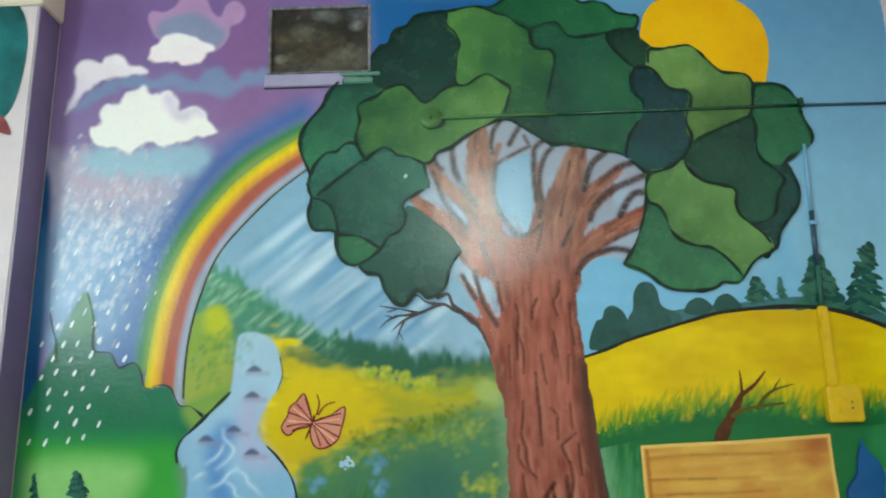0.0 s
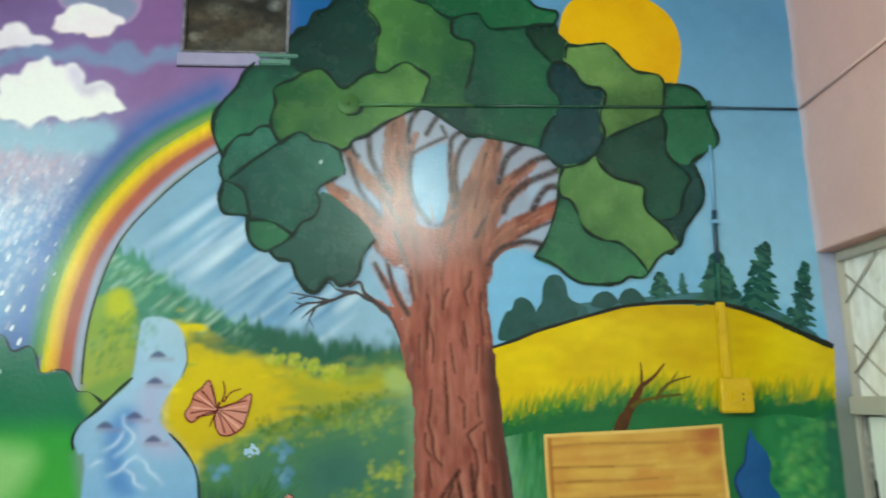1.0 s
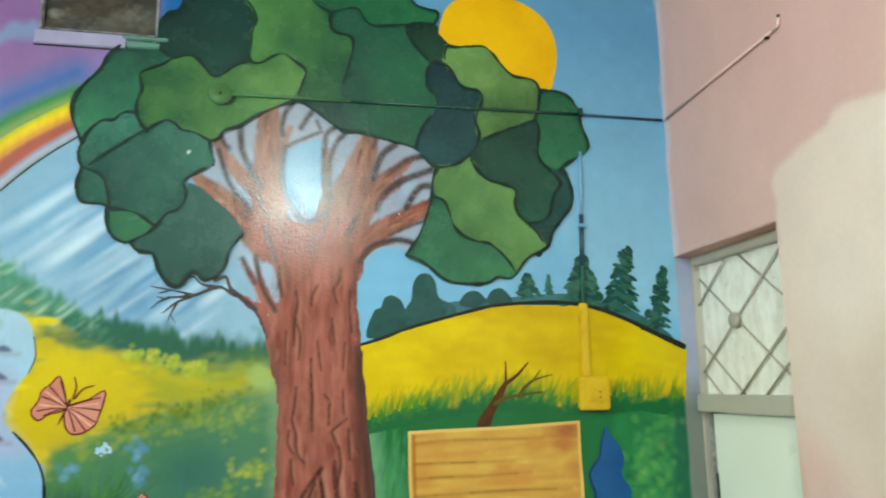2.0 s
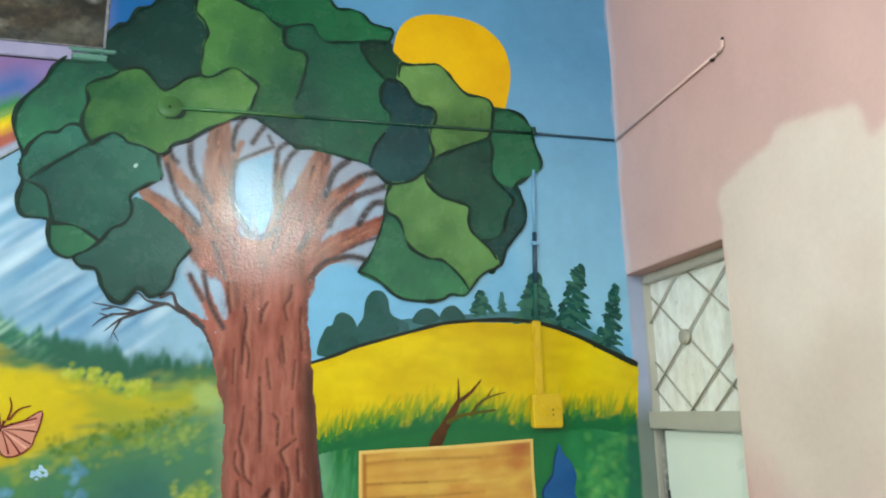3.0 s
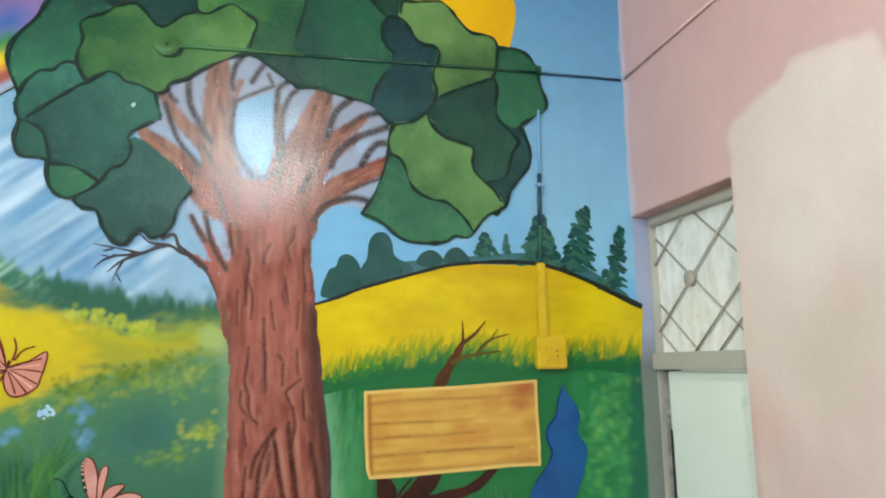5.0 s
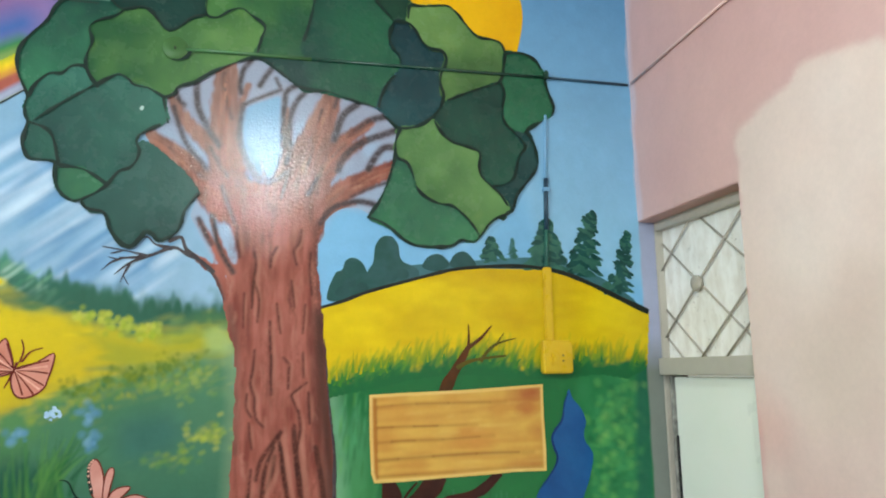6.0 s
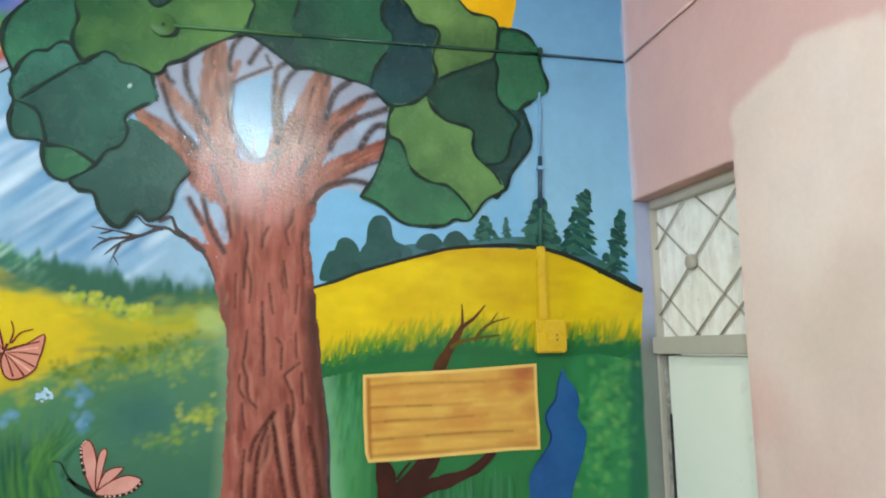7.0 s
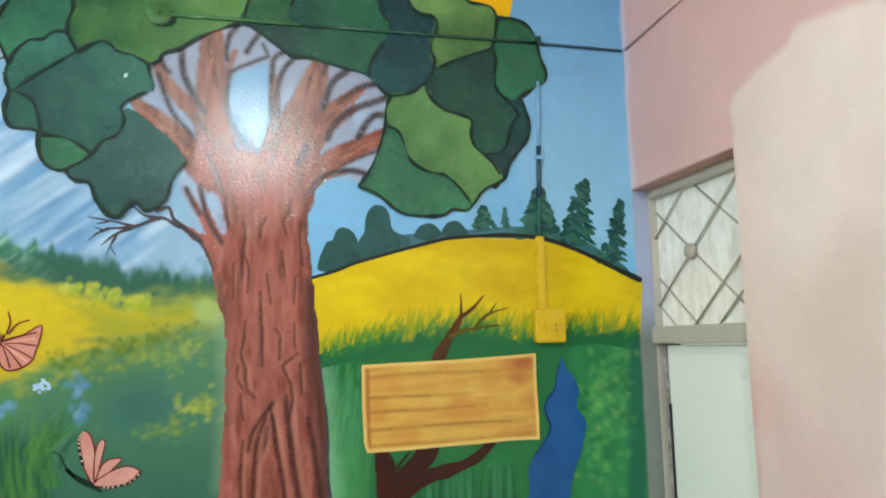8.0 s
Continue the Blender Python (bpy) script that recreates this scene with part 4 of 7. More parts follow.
FAN = smooth_line([(-0.071, 2.304), (-0.032, 2.366), (-0.011, 2.438), (0.058, 2.484), (0.146, 2.540), (0.220, 2.574), (0.296, 2.544), (0.365, 2.491), (0.452, 2.483), (0.558, 2.454), (0.647, 2.401), (0.680, 2.365), (0.668, 2.267), (0.643, 2.175), (0.594, 2.096), (0.541, 2.112), (0.490, 2.103), (0.446, 2.061), (0.433, 2.000), (0.293, 1.912), (0.182, 1.894)] + [(0.142, 1.918), (0.104, 1.988), (0.077, 2.040), (0.063, 2.073), (0.080, 2.125), (0.071, 2.155), (-0.002, 2.231)], 3, True)
mask = Canvas.inside(tc.X + edge_grain, tc.Z, TRUNK) | Canvas.inside(tc.X, tc.Z, FAN)
tone = tc.grain(0.014, 0.10, 0.28) + tc.grain(0.05, 0.05, 0.2) + tc.grain(0.006, 0.03, 0.10)
bark = blend(pig("b27064"), pig("8a4a40"), 0.45 + tone)
bark = blend(bark, blend(pig("a88478"), pig("805c54"), 0.5 + tone), (tc.Z - 1.98) / 0.22 + tone * 0.5)
bark = blend(bark, blend(pig("a46456"), pig("844a40"), 0.5 + tone), (tc.X - 0.42) / 0.2)
# the pale ground between the limbs, and the blue hollow
tc.c[:] = blend(pig("a6bad2"), pig("9da6ba"), (tc.Z - 2.0) / 0.45 + tc.grain(0.04, 0.05, 0.25))
tc.fill([(0.215, 2.414), (0.265, 2.436), (0.308, 2.450), (0.316, 2.400), (0.321, 2.328), (0.318, 2.275), (0.303, 2.221), (0.279, 2.192), (0.254, 2.187), (0.229, 2.217), (0.207, 2.260), (0.196, 2.303), (0.194, 2.364), (0.201, 2.395)], ("86b0d0", "98bcd6"), 0.008, 0.95)


def limb(pts, w0, w1, soft=0.006):
    """A limb in bark colours from its tip to the fork, with a soft brushed edge."""
    d, along = Canvas.near(tc.X, tc.Z, smooth_line(pts, 4), False)
    a = np.clip(0.5 + ((w0 + (w1 - w0) * along) / 2 - d + edge_grain) / (2 * soft), 0, 1)
    tc.c[:] = tc.c * (1 - a[..., None]) + bark * a[..., None]
    return a > 0.55


a = np.clip(0.5 + np.where(tc.Z < 1.93, 60, 0) + np.where(Canvas.inside(tc.X, tc.Z, TRUNK), 1, -1) * Canvas.near(tc.X, tc.Z, TRUNK, True)[0] / 0.010, 0, 1)[..., None]
tc.c[:] = tc.c * (1 - a) + bark * a
limb([(-0.071, 2.307), (0.012, 2.249), (0.078, 2.184), (0.160, 2.102)], 0.045, 0.105)
limb([(-0.004, 2.421), (0.040, 2.354), (0.089, 2.305), (0.156, 2.231)], 0.028, 0.060)
limb([(0.149, 2.538), (0.149, 2.441), (0.148, 2.335), (0.159, 2.214), (0.191, 2.112)], 0.067, 0.116)
limb([(0.214, 2.479), (0.189, 2.412), (0.165, 2.345)], 0.016, 0.032)
limb([(0.329, 2.410), (0.329, 2.329), (0.330, 2.258), (0.312, 2.169)], 0.014, 0.052)
limb([(0.469, 2.473), (0.439, 2.381), (0.402, 2.288), (0.362, 2.171)], 0.052, 0.137)
limb([(0.585, 2.385), (0.509, 2.325), (0.454, 2.255), (0.396, 2.155)], 0.025, 0.091)
limb([(0.567, 2.325), (0.497, 2.274), (0.446, 2.210), (0.396, 2.120)], 0.025, 0.073)
limb([(0.661, 2.243), (0.576, 2.202), (0.498, 2.159), (0.422, 2.090)], 0.052, 0.077)
limb([(0.533, 2.124), (0.476, 2.106), (0.443, 2.069), (0.406, 2.016)], 0.012, 0.052)
mask |= limb([(0.071, 1.954), (0.115, 1.926), (0.161, 1.874), (0.191, 1.799), (0.210, 1.731)], 0.016, 0.060, 0.004)
mask |= limb([(0.087, 2.054), (0.124, 1.992), (0.159, 1.933), (0.196, 1.861)], 0.011, 0.038, 0.004)
mask |= limb([(0.122, 2.059), (0.141, 2.001), (0.168, 1.943), (0.198, 1.877)], 0.007, 0.026, 0.004)
REACH = [[(-0.071, 2.307), (0.012, 2.249), (0.078, 2.184), (0.160, 2.102)], [(0.149, 2.538), (0.149, 2.441), (0.148, 2.335), (0.159, 2.214), (0.191, 2.112)], [(0.469, 2.473), (0.439, 2.381), (0.402, 2.288), (0.362, 2.171)], [(0.585, 2.385), (0.509, 2.325), (0.454, 2.255), (0.396, 2.155)], [(0.661, 2.243), (0.576, 2.202), (0.498, 2.159), (0.422, 2.090)]]
tr = np.random.default_rng(8)
for k in range(520):                       # bark, from the foot to the fork
    z0 = tr.uniform(0.92, 2.20)
    row = TRUNK[np.abs(TRUNK[:, 1] - z0) < 0.14][:, 0]
    xl, xr = (row.min() + 0.01, row.max() - 0.01) if len(row) > 1 else (0.19, 0.44)
    u = tr.random()
    x, ln = max(xl, 0.17) + (min(xr, 0.46) - max(xl, 0.17)) * u, tr.uniform(0.02, 0.10)
    s = (u - 0.5) * 0.5 * max(z0 - 1.95, 0)
    hue = ("7c4438", "8a5044", "c08c7c", "74403a", "b27666", "9c6254", "84483c", "b88070")[k % 8]
    tc.stroke([(x, z0), (x + tr.normal(0, 0.005) + s * 0.4, z0 + ln * 0.5), (x + tr.normal(0, 0.006) + s, z0 + ln)], tr.uniform(0.004, 0.010), hue, 0.005, tr.uniform(0.2, 0.5), True, dry=crumb)


def furrow(pts, w):
    """A dark, ragged furrow with a pale lip beside it."""
    tc.stroke([(a + w, b) for a, b in pts], w * 1.2, "c48e7c", 0.005, 0.45, True)
    tc.stroke(pts, w * 1.5, "7a4236", 0.006, 0.45, True)
    tc.stroke(pts, w * 0.9, "4c221c", 0.0035, 0.85, dry=crumb * 0.6)


for k in range(30):
    x, z0 = tr.uniform(0.20, 0.43), tr.uniform(0.95, 1.95)
    z = z0 + np.linspace(0, tr.uniform(0.06, 0.18), 5)
    xs = x + np.cumsum(tr.normal(0, 0.005, 5))
    tc.stroke(list(zip(xs, z)), tr.uniform(0.004, 0.008), ("6a3830", "74403a", "5e3028")[k % 3], 0.004, tr.uniform(0.3, 0.6), True, dry=crumb)
furrow([(0.251, 1.682), (0.248, 1.626), (0.242, 1.587), (0.254, 1.547), (0.255, 1.515), (0.264, 1.484), (0.281, 1.466)], 0.0074)
furrow([(0.234, 1.558), (0.232, 1.524), (0.246, 1.495)], 0.0059)
furrow([(0.241, 1.477), (0.245, 1.438), (0.250, 1.407)], 0.0059)
furrow([(0.293, 1.763), (0.294, 1.714), (0.299, 1.649), (0.298, 1.609), (0.301, 1.557)], 0.0089)
furrow([(0.334, 1.659), (0.349, 1.639), (0.349, 1.617), (0.348, 1.572)], 0.0074)
furrow([(0.388, 1.673), (0.391, 1.603)], 0.0059)
furrow([(0.401, 1.587), (0.375, 1.568), (0.358, 1.552), (0.365, 1.533), (0.376, 1.507)], 0.0074)
furrow([(0.330, 1.450), (0.312, 1.425), (0.289, 1.394), (0.274, 1.367), (0.263, 1.322)], 0.0134)
furrow([(0.322, 1.440), (0.331, 1.396), (0.338, 1.349), (0.350, 1.295)], 0.0119)
furrow([(0.366, 1.465), (0.370, 1.410), (0.377, 1.355), (0.388, 1.301)], 0.0164)
furrow([(0.378, 1.507), (0.384, 1.456), (0.375, 1.402)], 0.0089)
furrow([(0.313, 1.384), (0.306, 1.335), (0.289, 1.287)], 0.0119)
furrow([(0.405, 1.559), (0.411, 1.471)], 0.0074)
furrow([(0.193, 2.041), (0.195, 1.994), (0.202, 1.952)], 0.0104)
furrow([(0.244, 1.965), (0.249, 1.928), (0.243, 1.875), (0.241, 1.804)], 0.0089)
furrow([(0.308, 1.983), (0.294, 1.954), (0.290, 1.922)], 0.0089)
furrow([(0.378, 2.036), (0.373, 1.998), (0.357, 1.971), (0.366, 1.933)], 0.0074)
furrow([(0.407, 1.968), (0.404, 1.914), (0.412, 1.843)], 0.0074)
furrow([(0.352, 1.883), (0.362, 1.804)], 0.0059)
furrow([(0.311, 1.816), (0.323, 1.730)], 0.0059)
furrow([(0.246, 1.878), (0.260, 1.829), (0.257, 1.763)], 0.0059)
furrow([(0.393, 1.813), (0.387, 1.730)], 0.0059)
furrow([(0.218, 1.845), (0.218, 1.747)], 0.0045)
furrow([(0.311, 1.409), (0.288, 1.348), (0.281, 1.272), (0.276, 1.166), (0.269, 1.047)], 0.0126)
furrow([(0.329, 1.409), (0.342, 1.315), (0.358, 1.236), (0.368, 1.129)], 0.0126)
furrow([(0.376, 1.359), (0.389, 1.265), (0.405, 1.172), (0.421, 1.064)], 0.0168)
furrow([(0.250, 1.350), (0.244, 1.244), (0.250, 1.123)], 0.0084)
furrow([(0.428, 1.404), (0.446, 1.309), (0.462, 1.199), (0.480, 1.059)], 0.0154)


def charcoal(pts, w, hue="40383c", strength=0.95):
    """A crayon-like dark stroke, broken by the grain of the wall."""
    tc.stroke(pts, w * 1.7, "7e6866", 0.007, strength * 0.55)
    tc.stroke(pts, w * 1.2, hue, 0.0045, strength, dry=crumb * 0.5)


charcoal([(0.064, 2.474), (0.069, 2.409), (0.087, 2.362), (0.113, 2.315), (0.135, 2.285)], 0.0140)
charcoal([(0.008, 2.439), (0.018, 2.417), (0.031, 2.404)], 0.0105)
charcoal([(0.003, 2.395), (0.021, 2.335), (0.046, 2.280), (0.079, 2.240), (0.102, 2.211)], 0.0105)
charcoal([(0.220, 2.561), (0.197, 2.526), (0.189, 2.480), (0.193, 2.454)], 0.0123)
charcoal([(0.142, 2.512), (0.144, 2.459), (0.157, 2.406), (0.167, 2.371)], 0.0088)
charcoal([(0.199, 2.416), (0.194, 2.373), (0.190, 2.329), (0.196, 2.289), (0.210, 2.251), (0.231, 2.217), (0.254, 2.187)], 0.0123)
charcoal([(0.309, 2.472), (0.264, 2.450), (0.223, 2.429), (0.199, 2.413)], 0.0088)
charcoal([(0.284, 2.543), (0.265, 2.514), (0.247, 2.481)], 0.0123)
charcoal([(0.295, 2.507), (0.306, 2.484)], 0.0088)
charcoal([(0.357, 2.490), (0.328, 2.468), (0.321, 2.422), (0.320, 2.355), (0.326, 2.293)], 0.0123)
charcoal([(0.383, 2.468), (0.358, 2.439), (0.341, 2.392), (0.334, 2.329), (0.340, 2.285), (0.329, 2.240)], 0.0123)
charcoal([(0.544, 2.442), (0.508, 2.413), (0.488, 2.375), (0.474, 2.323)], 0.0158)
charcoal([(0.484, 2.463), (0.473, 2.429)], 0.0088)
charcoal([(0.633, 2.409), (0.586, 2.393), (0.551, 2.365), (0.519, 2.341)], 0.0158)
charcoal([(0.671, 2.367), (0.622, 2.347), (0.576, 2.328), (0.532, 2.299), (0.499, 2.263), (0.485, 2.227)], 0.0158)
charcoal([(0.669, 2.309), (0.631, 2.307), (0.604, 2.280), (0.579, 2.235)], 0.0158)
charcoal([(0.647, 2.198), (0.585, 2.174), (0.527, 2.146)], 0.0070)
charcoal([(0.597, 2.124), (0.552, 2.131), (0.500, 2.121), (0.459, 2.098), (0.436, 2.059)], 0.0140)
charcoal([(0.506, 2.312), (0.471, 2.274), (0.437, 2.228)], 0.0088)
charcoal([(0.419, 2.334), (0.406, 2.294), (0.395, 2.243)], 0.0070)
charcoal([(0.458, 2.256), (0.424, 2.200), (0.396, 2.146)], 0.0088)
charcoal([(0.435, 2.417), (0.422, 2.362), (0.402, 2.315)], 0.0053)
charcoal([(0.109, 2.277), (0.136, 2.230), (0.160, 2.193)], 0.0070)
charcoal([(-0.004, 2.270), (0.045, 2.225), (0.097, 2.180)], 0.0053)
charcoal([(0.085, 2.061), (0.102, 2.025), (0.122, 1.989)], 0.0105)
charcoal([(0.123, 2.072), (0.130, 2.034), (0.138, 1.996), (0.158, 1.951), (0.185, 1.907)], 0.0105)
charcoal([(0.079, 1.945), (0.112, 1.919), (0.142, 1.880), (0.159, 1.828)], 0.0070)
charcoal([(0.339, 2.223), (0.329, 2.178), (0.318, 2.134)], 0.0053)
charcoal([(0.271, 2.181), (0.304, 2.189), (0.328, 2.213)], 0.0070)
charcoal([(0.145, 2.161), (0.163, 2.111), (0.185, 2.052)], 0.0070)
tc.stroke([(0.433, 2.052), (0.420, 1.982), (0.424, 1.914), (0.430, 1.830), (0.438, 1.746), (0.447, 1.648)], 0.026, "5a3630", 0.014, 0.75, dry=crumb)
tc.stroke([(0.436, 1.780), (0.441, 1.648), (0.447, 1.550), (0.456, 1.470), (0.466, 1.375)] + [(0.474, 1.213), (0.496, 1.058)], 0.046, "4a2c26", 0.020, 0.8)
tc.stroke([(0.177, 1.804), (0.193, 1.731), (0.203, 1.651), (0.205, 1.556), (0.206, 1.401)], 0.016, "74544c", 0.010, 0.6)
for k in range(150):                       # long soft strokes out along the limbs
    i = tr.integers(0, len(REACH))
    line = smooth_line(REACH[i], 8)
    i0 = tr.integers(0, len(line) - 8)
    o = tr.normal(0, 0.010, 2)
    tc.stroke([tuple(p + o) for p in line[i0:i0 + 8:2]], tr.uniform(0.004, 0.009), ("c49a84", "a86a56", "8a5244", "b98470", "9c7c70")[k % 5], 0.004, tr.uniform(0.25, 0.55), True, dry=crumb)
painted_tree = tc.sheet("painted_tree", lambda x, z: (x, np.full_like(x, WALL - 0.0018), z), M_TREE, None, mask)
painted_tree.parent = mural
tagged(painted_tree, "red-brown painted trunk with spreading limbs")

Flat(0.0023).line([(0.450, 1.713), (0.457, 1.631), (0.463, 1.550), (0.472, 1.469), (0.482, 1.374)] + [(0.484, 1.228), (0.509, 1.026)], 0.001, 0.012, 0, wobble=0.5).done("trunk_edge", [M_BARKD], painted_tree, "dark painted edge of the trunk")
tree = Flat(0.0024)
# bare side branch
for pts, a, b in (([(0.132, 1.903), (0.096, 1.937), (0.058, 1.956), (0.018, 1.975), (-0.049, 1.949), (-0.123, 1.942)], 0.017, 0.008), ([(0.090, 1.943), (0.055, 1.970), (0.039, 2.005), (0.005, 1.992)], 0.018, 0.010), ([(0.018, 1.972), (-0.028, 1.983), (-0.052, 2.004), (-0.079, 1.994)], 0.012, 0.004),
                  ([(-0.049, 1.949), (-0.102, 1.962), (-0.169, 1.974)], 0.009, 0.003), ([(-0.056, 1.946), (-0.099, 1.926), (-0.134, 1.895)], 0.009, 0.003), ([(-0.092, 1.930), (-0.110, 1.894), (-0.118, 1.871)], 0.007, 0.003), ([(-0.109, 1.891), (-0.095, 1.866)], 0.005, 0.003),
                  ([(-0.115, 1.942), (-0.144, 1.929), (-0.167, 1.907)], 0.007, 0.003), ([(-0.117, 1.962), (-0.146, 1.955)], 0.006, 0.003), ([(-0.130, 1.939), (-0.152, 1.945)], 0.005, 0.002)):
    tree.up(0.00003).line(pts, a * 0.8, b * 0.75, 0, wobble=0.4)
tree.done("painted_twig", [M_BARKD], painted_tree, "dark grey-brown bare branch")

Flat(0.0030).fill([(0.816, 2.479), (0.882, 2.502), (1.015, 2.544), (1.044, 2.431), (1.113, 2.387), (1.121, 2.349), (1.088, 2.263), (1.047, 2.169), (1.013, 2.086), (0.939, 2.162), (0.912, 2.239), (0.874, 2.283), (0.811, 2.327), (0.778, 2.417)], 0).done("leaf_ground", [enamel("leaf_ground_paint", "245044", "1e4638", 8.0)], painted_tree)
M_LEAF = enamel("leaf_paint", "", attr=True, rough=(0.2, 0.32), spec=0.3)
count = itertools.count()


def leaf(shade, light, turn, outline):
    """A patch of the crown, brushed from a darker to a lighter green across the given direction."""
    k = next(count)
    ring = smooth_line(outline, 4, True)
    lo, hi = ring.min(0), ring.max(0)
    lc = Canvas(lo[0] - 0.006, hi[0] + 0.006, lo[1] - 0.006, hi[1] + 0.006, 0.0035)
    lc.rng = np.random.default_rng(100 + k)
    u = (lc.X - lo[0]) / (hi[0] - lo[0]) - 0.5
    v = (lc.Z - lo[1]) / (hi[1] - lo[1]) - 0.5
    g = 0.5 + u * math.cos(radians(turn)) + v * math.sin(radians(turn)) + lc.grain(0.07, 0.07, 0.16) + lc.grain(0.02, 0.03, 0.05)
    lc.c[:] = blend(pig(shade), pig(light), g) * (0.66, 0.90, 1.02)
    lc.c[:] = lc.c * 0.94 + 0.06 * (lc.c @ np.array((0.25, 0.6, 0.15)))[..., None]
    for j in range(20):
        p = lc.rng.uniform(lo, hi)
        lc.stroke([tuple(p), tuple(p + lc.rng.normal(0, 0.03, 2))], lc.rng.uniform(0.012, 0.030), light if j % 2 else shade, 0.014, 0.2, True, False)
    d, _ = Canvas.near(lc.X, lc.Z, ring, True)
    depth = WALL - 0.0034 - 0.00012 * k
    patch = lc.sheet("leaf_patch", lambda x, z: (x, np.full_like(x, depth), z), M_LEAF, None, Canvas.inside(lc.X, lc.Z, ring) | (d < 0.003))
    patch.parent = painted_tree


def leaf_line(pts):
    """A loaded brush line round the leaves: it swells, thins and wanders."""
    k = next(count)
    line = Flat(0.0060 + 0.00004 * k)
    line.line(pts, 0.0075, 0.0065, 0, wobble=0.6, mid=0.0088, n=8)
    line.done("leaf_outline", [M_LINE], painted_tree)


leaf("215646", "458860", -75, [(-0.183, 2.718), (-0.224, 2.728), (-0.298, 2.714), (-0.331, 2.677), (-0.352, 2.629), (-0.392, 2.581), (-0.418, 2.533), (-0.417, 2.476), (-0.394, 2.418), (-0.383, 2.393), (-0.367, 2.417), (-0.332, 2.458), (-0.287, 2.485), (-0.260, 2.494), (-0.233, 2.470), (-0.205, 2.437), (-0.236, 2.485), (-0.242, 2.528), (-0.229, 2.576), (-0.238, 2.621), (-0.215, 2.644), (-0.172, 2.662), (-0.135, 2.693), (-0.159, 2.689)])
leaf("35683c", "78984e", -10, [(-0.205, 2.437), (-0.238, 2.485), (-0.242, 2.528), (-0.229, 2.576), (-0.238, 2.615), (-0.224, 2.640), (-0.178, 2.658), (-0.150, 2.685), (-0.122, 2.700), (-0.086, 2.695), (-0.058, 2.668), (-0.026, 2.633), (0.005, 2.646), (0.043, 2.679), (0.080, 2.689), (0.116, 2.688), (0.154, 2.714), (0.185, 2.723), (0.218, 2.704), (0.257, 2.673), (0.247, 2.618), (0.236, 2.576), (0.212, 2.567), (0.157, 2.544), (0.102, 2.507), (0.047, 2.476), (0.001, 2.447), (-0.017, 2.425), (-0.030, 2.422), (-0.053, 2.436), (-0.071, 2.449), (-0.094, 2.443), (-0.116, 2.447), (-0.133, 2.463), (-0.166, 2.471), (-0.184, 2.459)])
leaf("123b34", "1d4d42", -60, [(-0.190, 2.803), (-0.164, 2.833), (-0.140, 2.842), (-0.111, 2.893), (-0.074, 2.910), (-0.045, 2.942), (-0.007, 2.951), (0.059, 2.955), (0.063, 2.896), (0.085, 2.875), (0.097, 2.834), (0.088, 2.793), (0.083, 2.733), (0.085, 2.697), (0.043, 2.675), (0.005, 2.646), (-0.022, 2.633), (-0.049, 2.658), (-0.067, 2.684), (-0.091, 2.699), (-0.117, 2.696), (-0.135, 2.689), (-0.159, 2.691), (-0.183, 2.716), (-0.196, 2.743)])
leaf("2c6440", "68904a", 165, [(0.063, 2.896), (0.058, 2.928), (0.068, 2.954), (0.106, 2.961), (0.153, 2.970), (0.191, 2.960), (0.218, 2.943), (0.255, 2.935), (0.282, 2.909), (0.309, 2.888), (0.333, 2.883), (0.334, 2.825), (0.361, 2.808), (0.389, 2.807), (0.406, 2.786), (0.406, 2.752), (0.391, 2.682), (0.376, 2.643), (0.369, 2.614), (0.375, 2.573), (0.236, 2.574), (0.245, 2.618), (0.258, 2.667), (0.227, 2.698), (0.191, 2.725), (0.163, 2.716), (0.116, 2.692), (0.085, 2.697), (0.088, 2.793), (0.097, 2.834), (0.085, 2.871)])
leaf("1e6240", "2f784c", 0, [(0.200, 2.960), (0.229, 2.978), (0.268, 3.006), (0.344, 3.028), (0.457, 3.016), (0.501, 2.972), (0.548, 2.974), (0.584, 2.960), (0.611, 2.934), (0.647, 2.923), (0.684, 2.919), (0.688, 2.898), (0.674, 2.870), (0.633, 2.865), (0.577, 2.861), (0.540, 2.854), (0.483, 2.844), (0.456, 2.851), (0.430, 2.883), (0.422, 2.900), (0.394, 2.901), (0.337, 2.882), (0.309, 2.888), (0.282, 2.913), (0.255, 2.935), (0.224, 2.942)])
leaf("1c4c42", "347450", 10, [(0.337, 2.882), (0.394, 2.901), (0.422, 2.900), (0.433, 2.873), (0.465, 2.847), (0.521, 2.849), (0.581, 2.857), (0.589, 2.826), (0.608, 2.785), (0.643, 2.753), (0.663, 2.733), (0.647, 2.693), (0.649, 2.654), (0.662, 2.634), (0.684, 2.598), (0.679, 2.575), (0.653, 2.546), (0.626, 2.509), (0.610, 2.462), (0.603, 2.439), (0.573, 2.448), (0.529, 2.455), (0.494, 2.462), (0.424, 2.475), (0.379, 2.473), (0.353, 2.493), (0.301, 2.533), (0.257, 2.560), (0.236, 2.574), (0.375, 2.573), (0.369, 2.614), (0.385, 2.673), (0.403, 2.746), (0.406, 2.782), (0.385, 2.807), (0.352, 2.810), (0.334, 2.835)])
leaf("1b4034", "2c563e", -90, [(0.581, 2.857), (0.674, 2.870), (0.686, 2.837), (0.720, 2.801), (0.723, 2.771), (0.710, 2.729), (0.687, 2.736), (0.659, 2.735), (0.634, 2.762), (0.605, 2.791)])
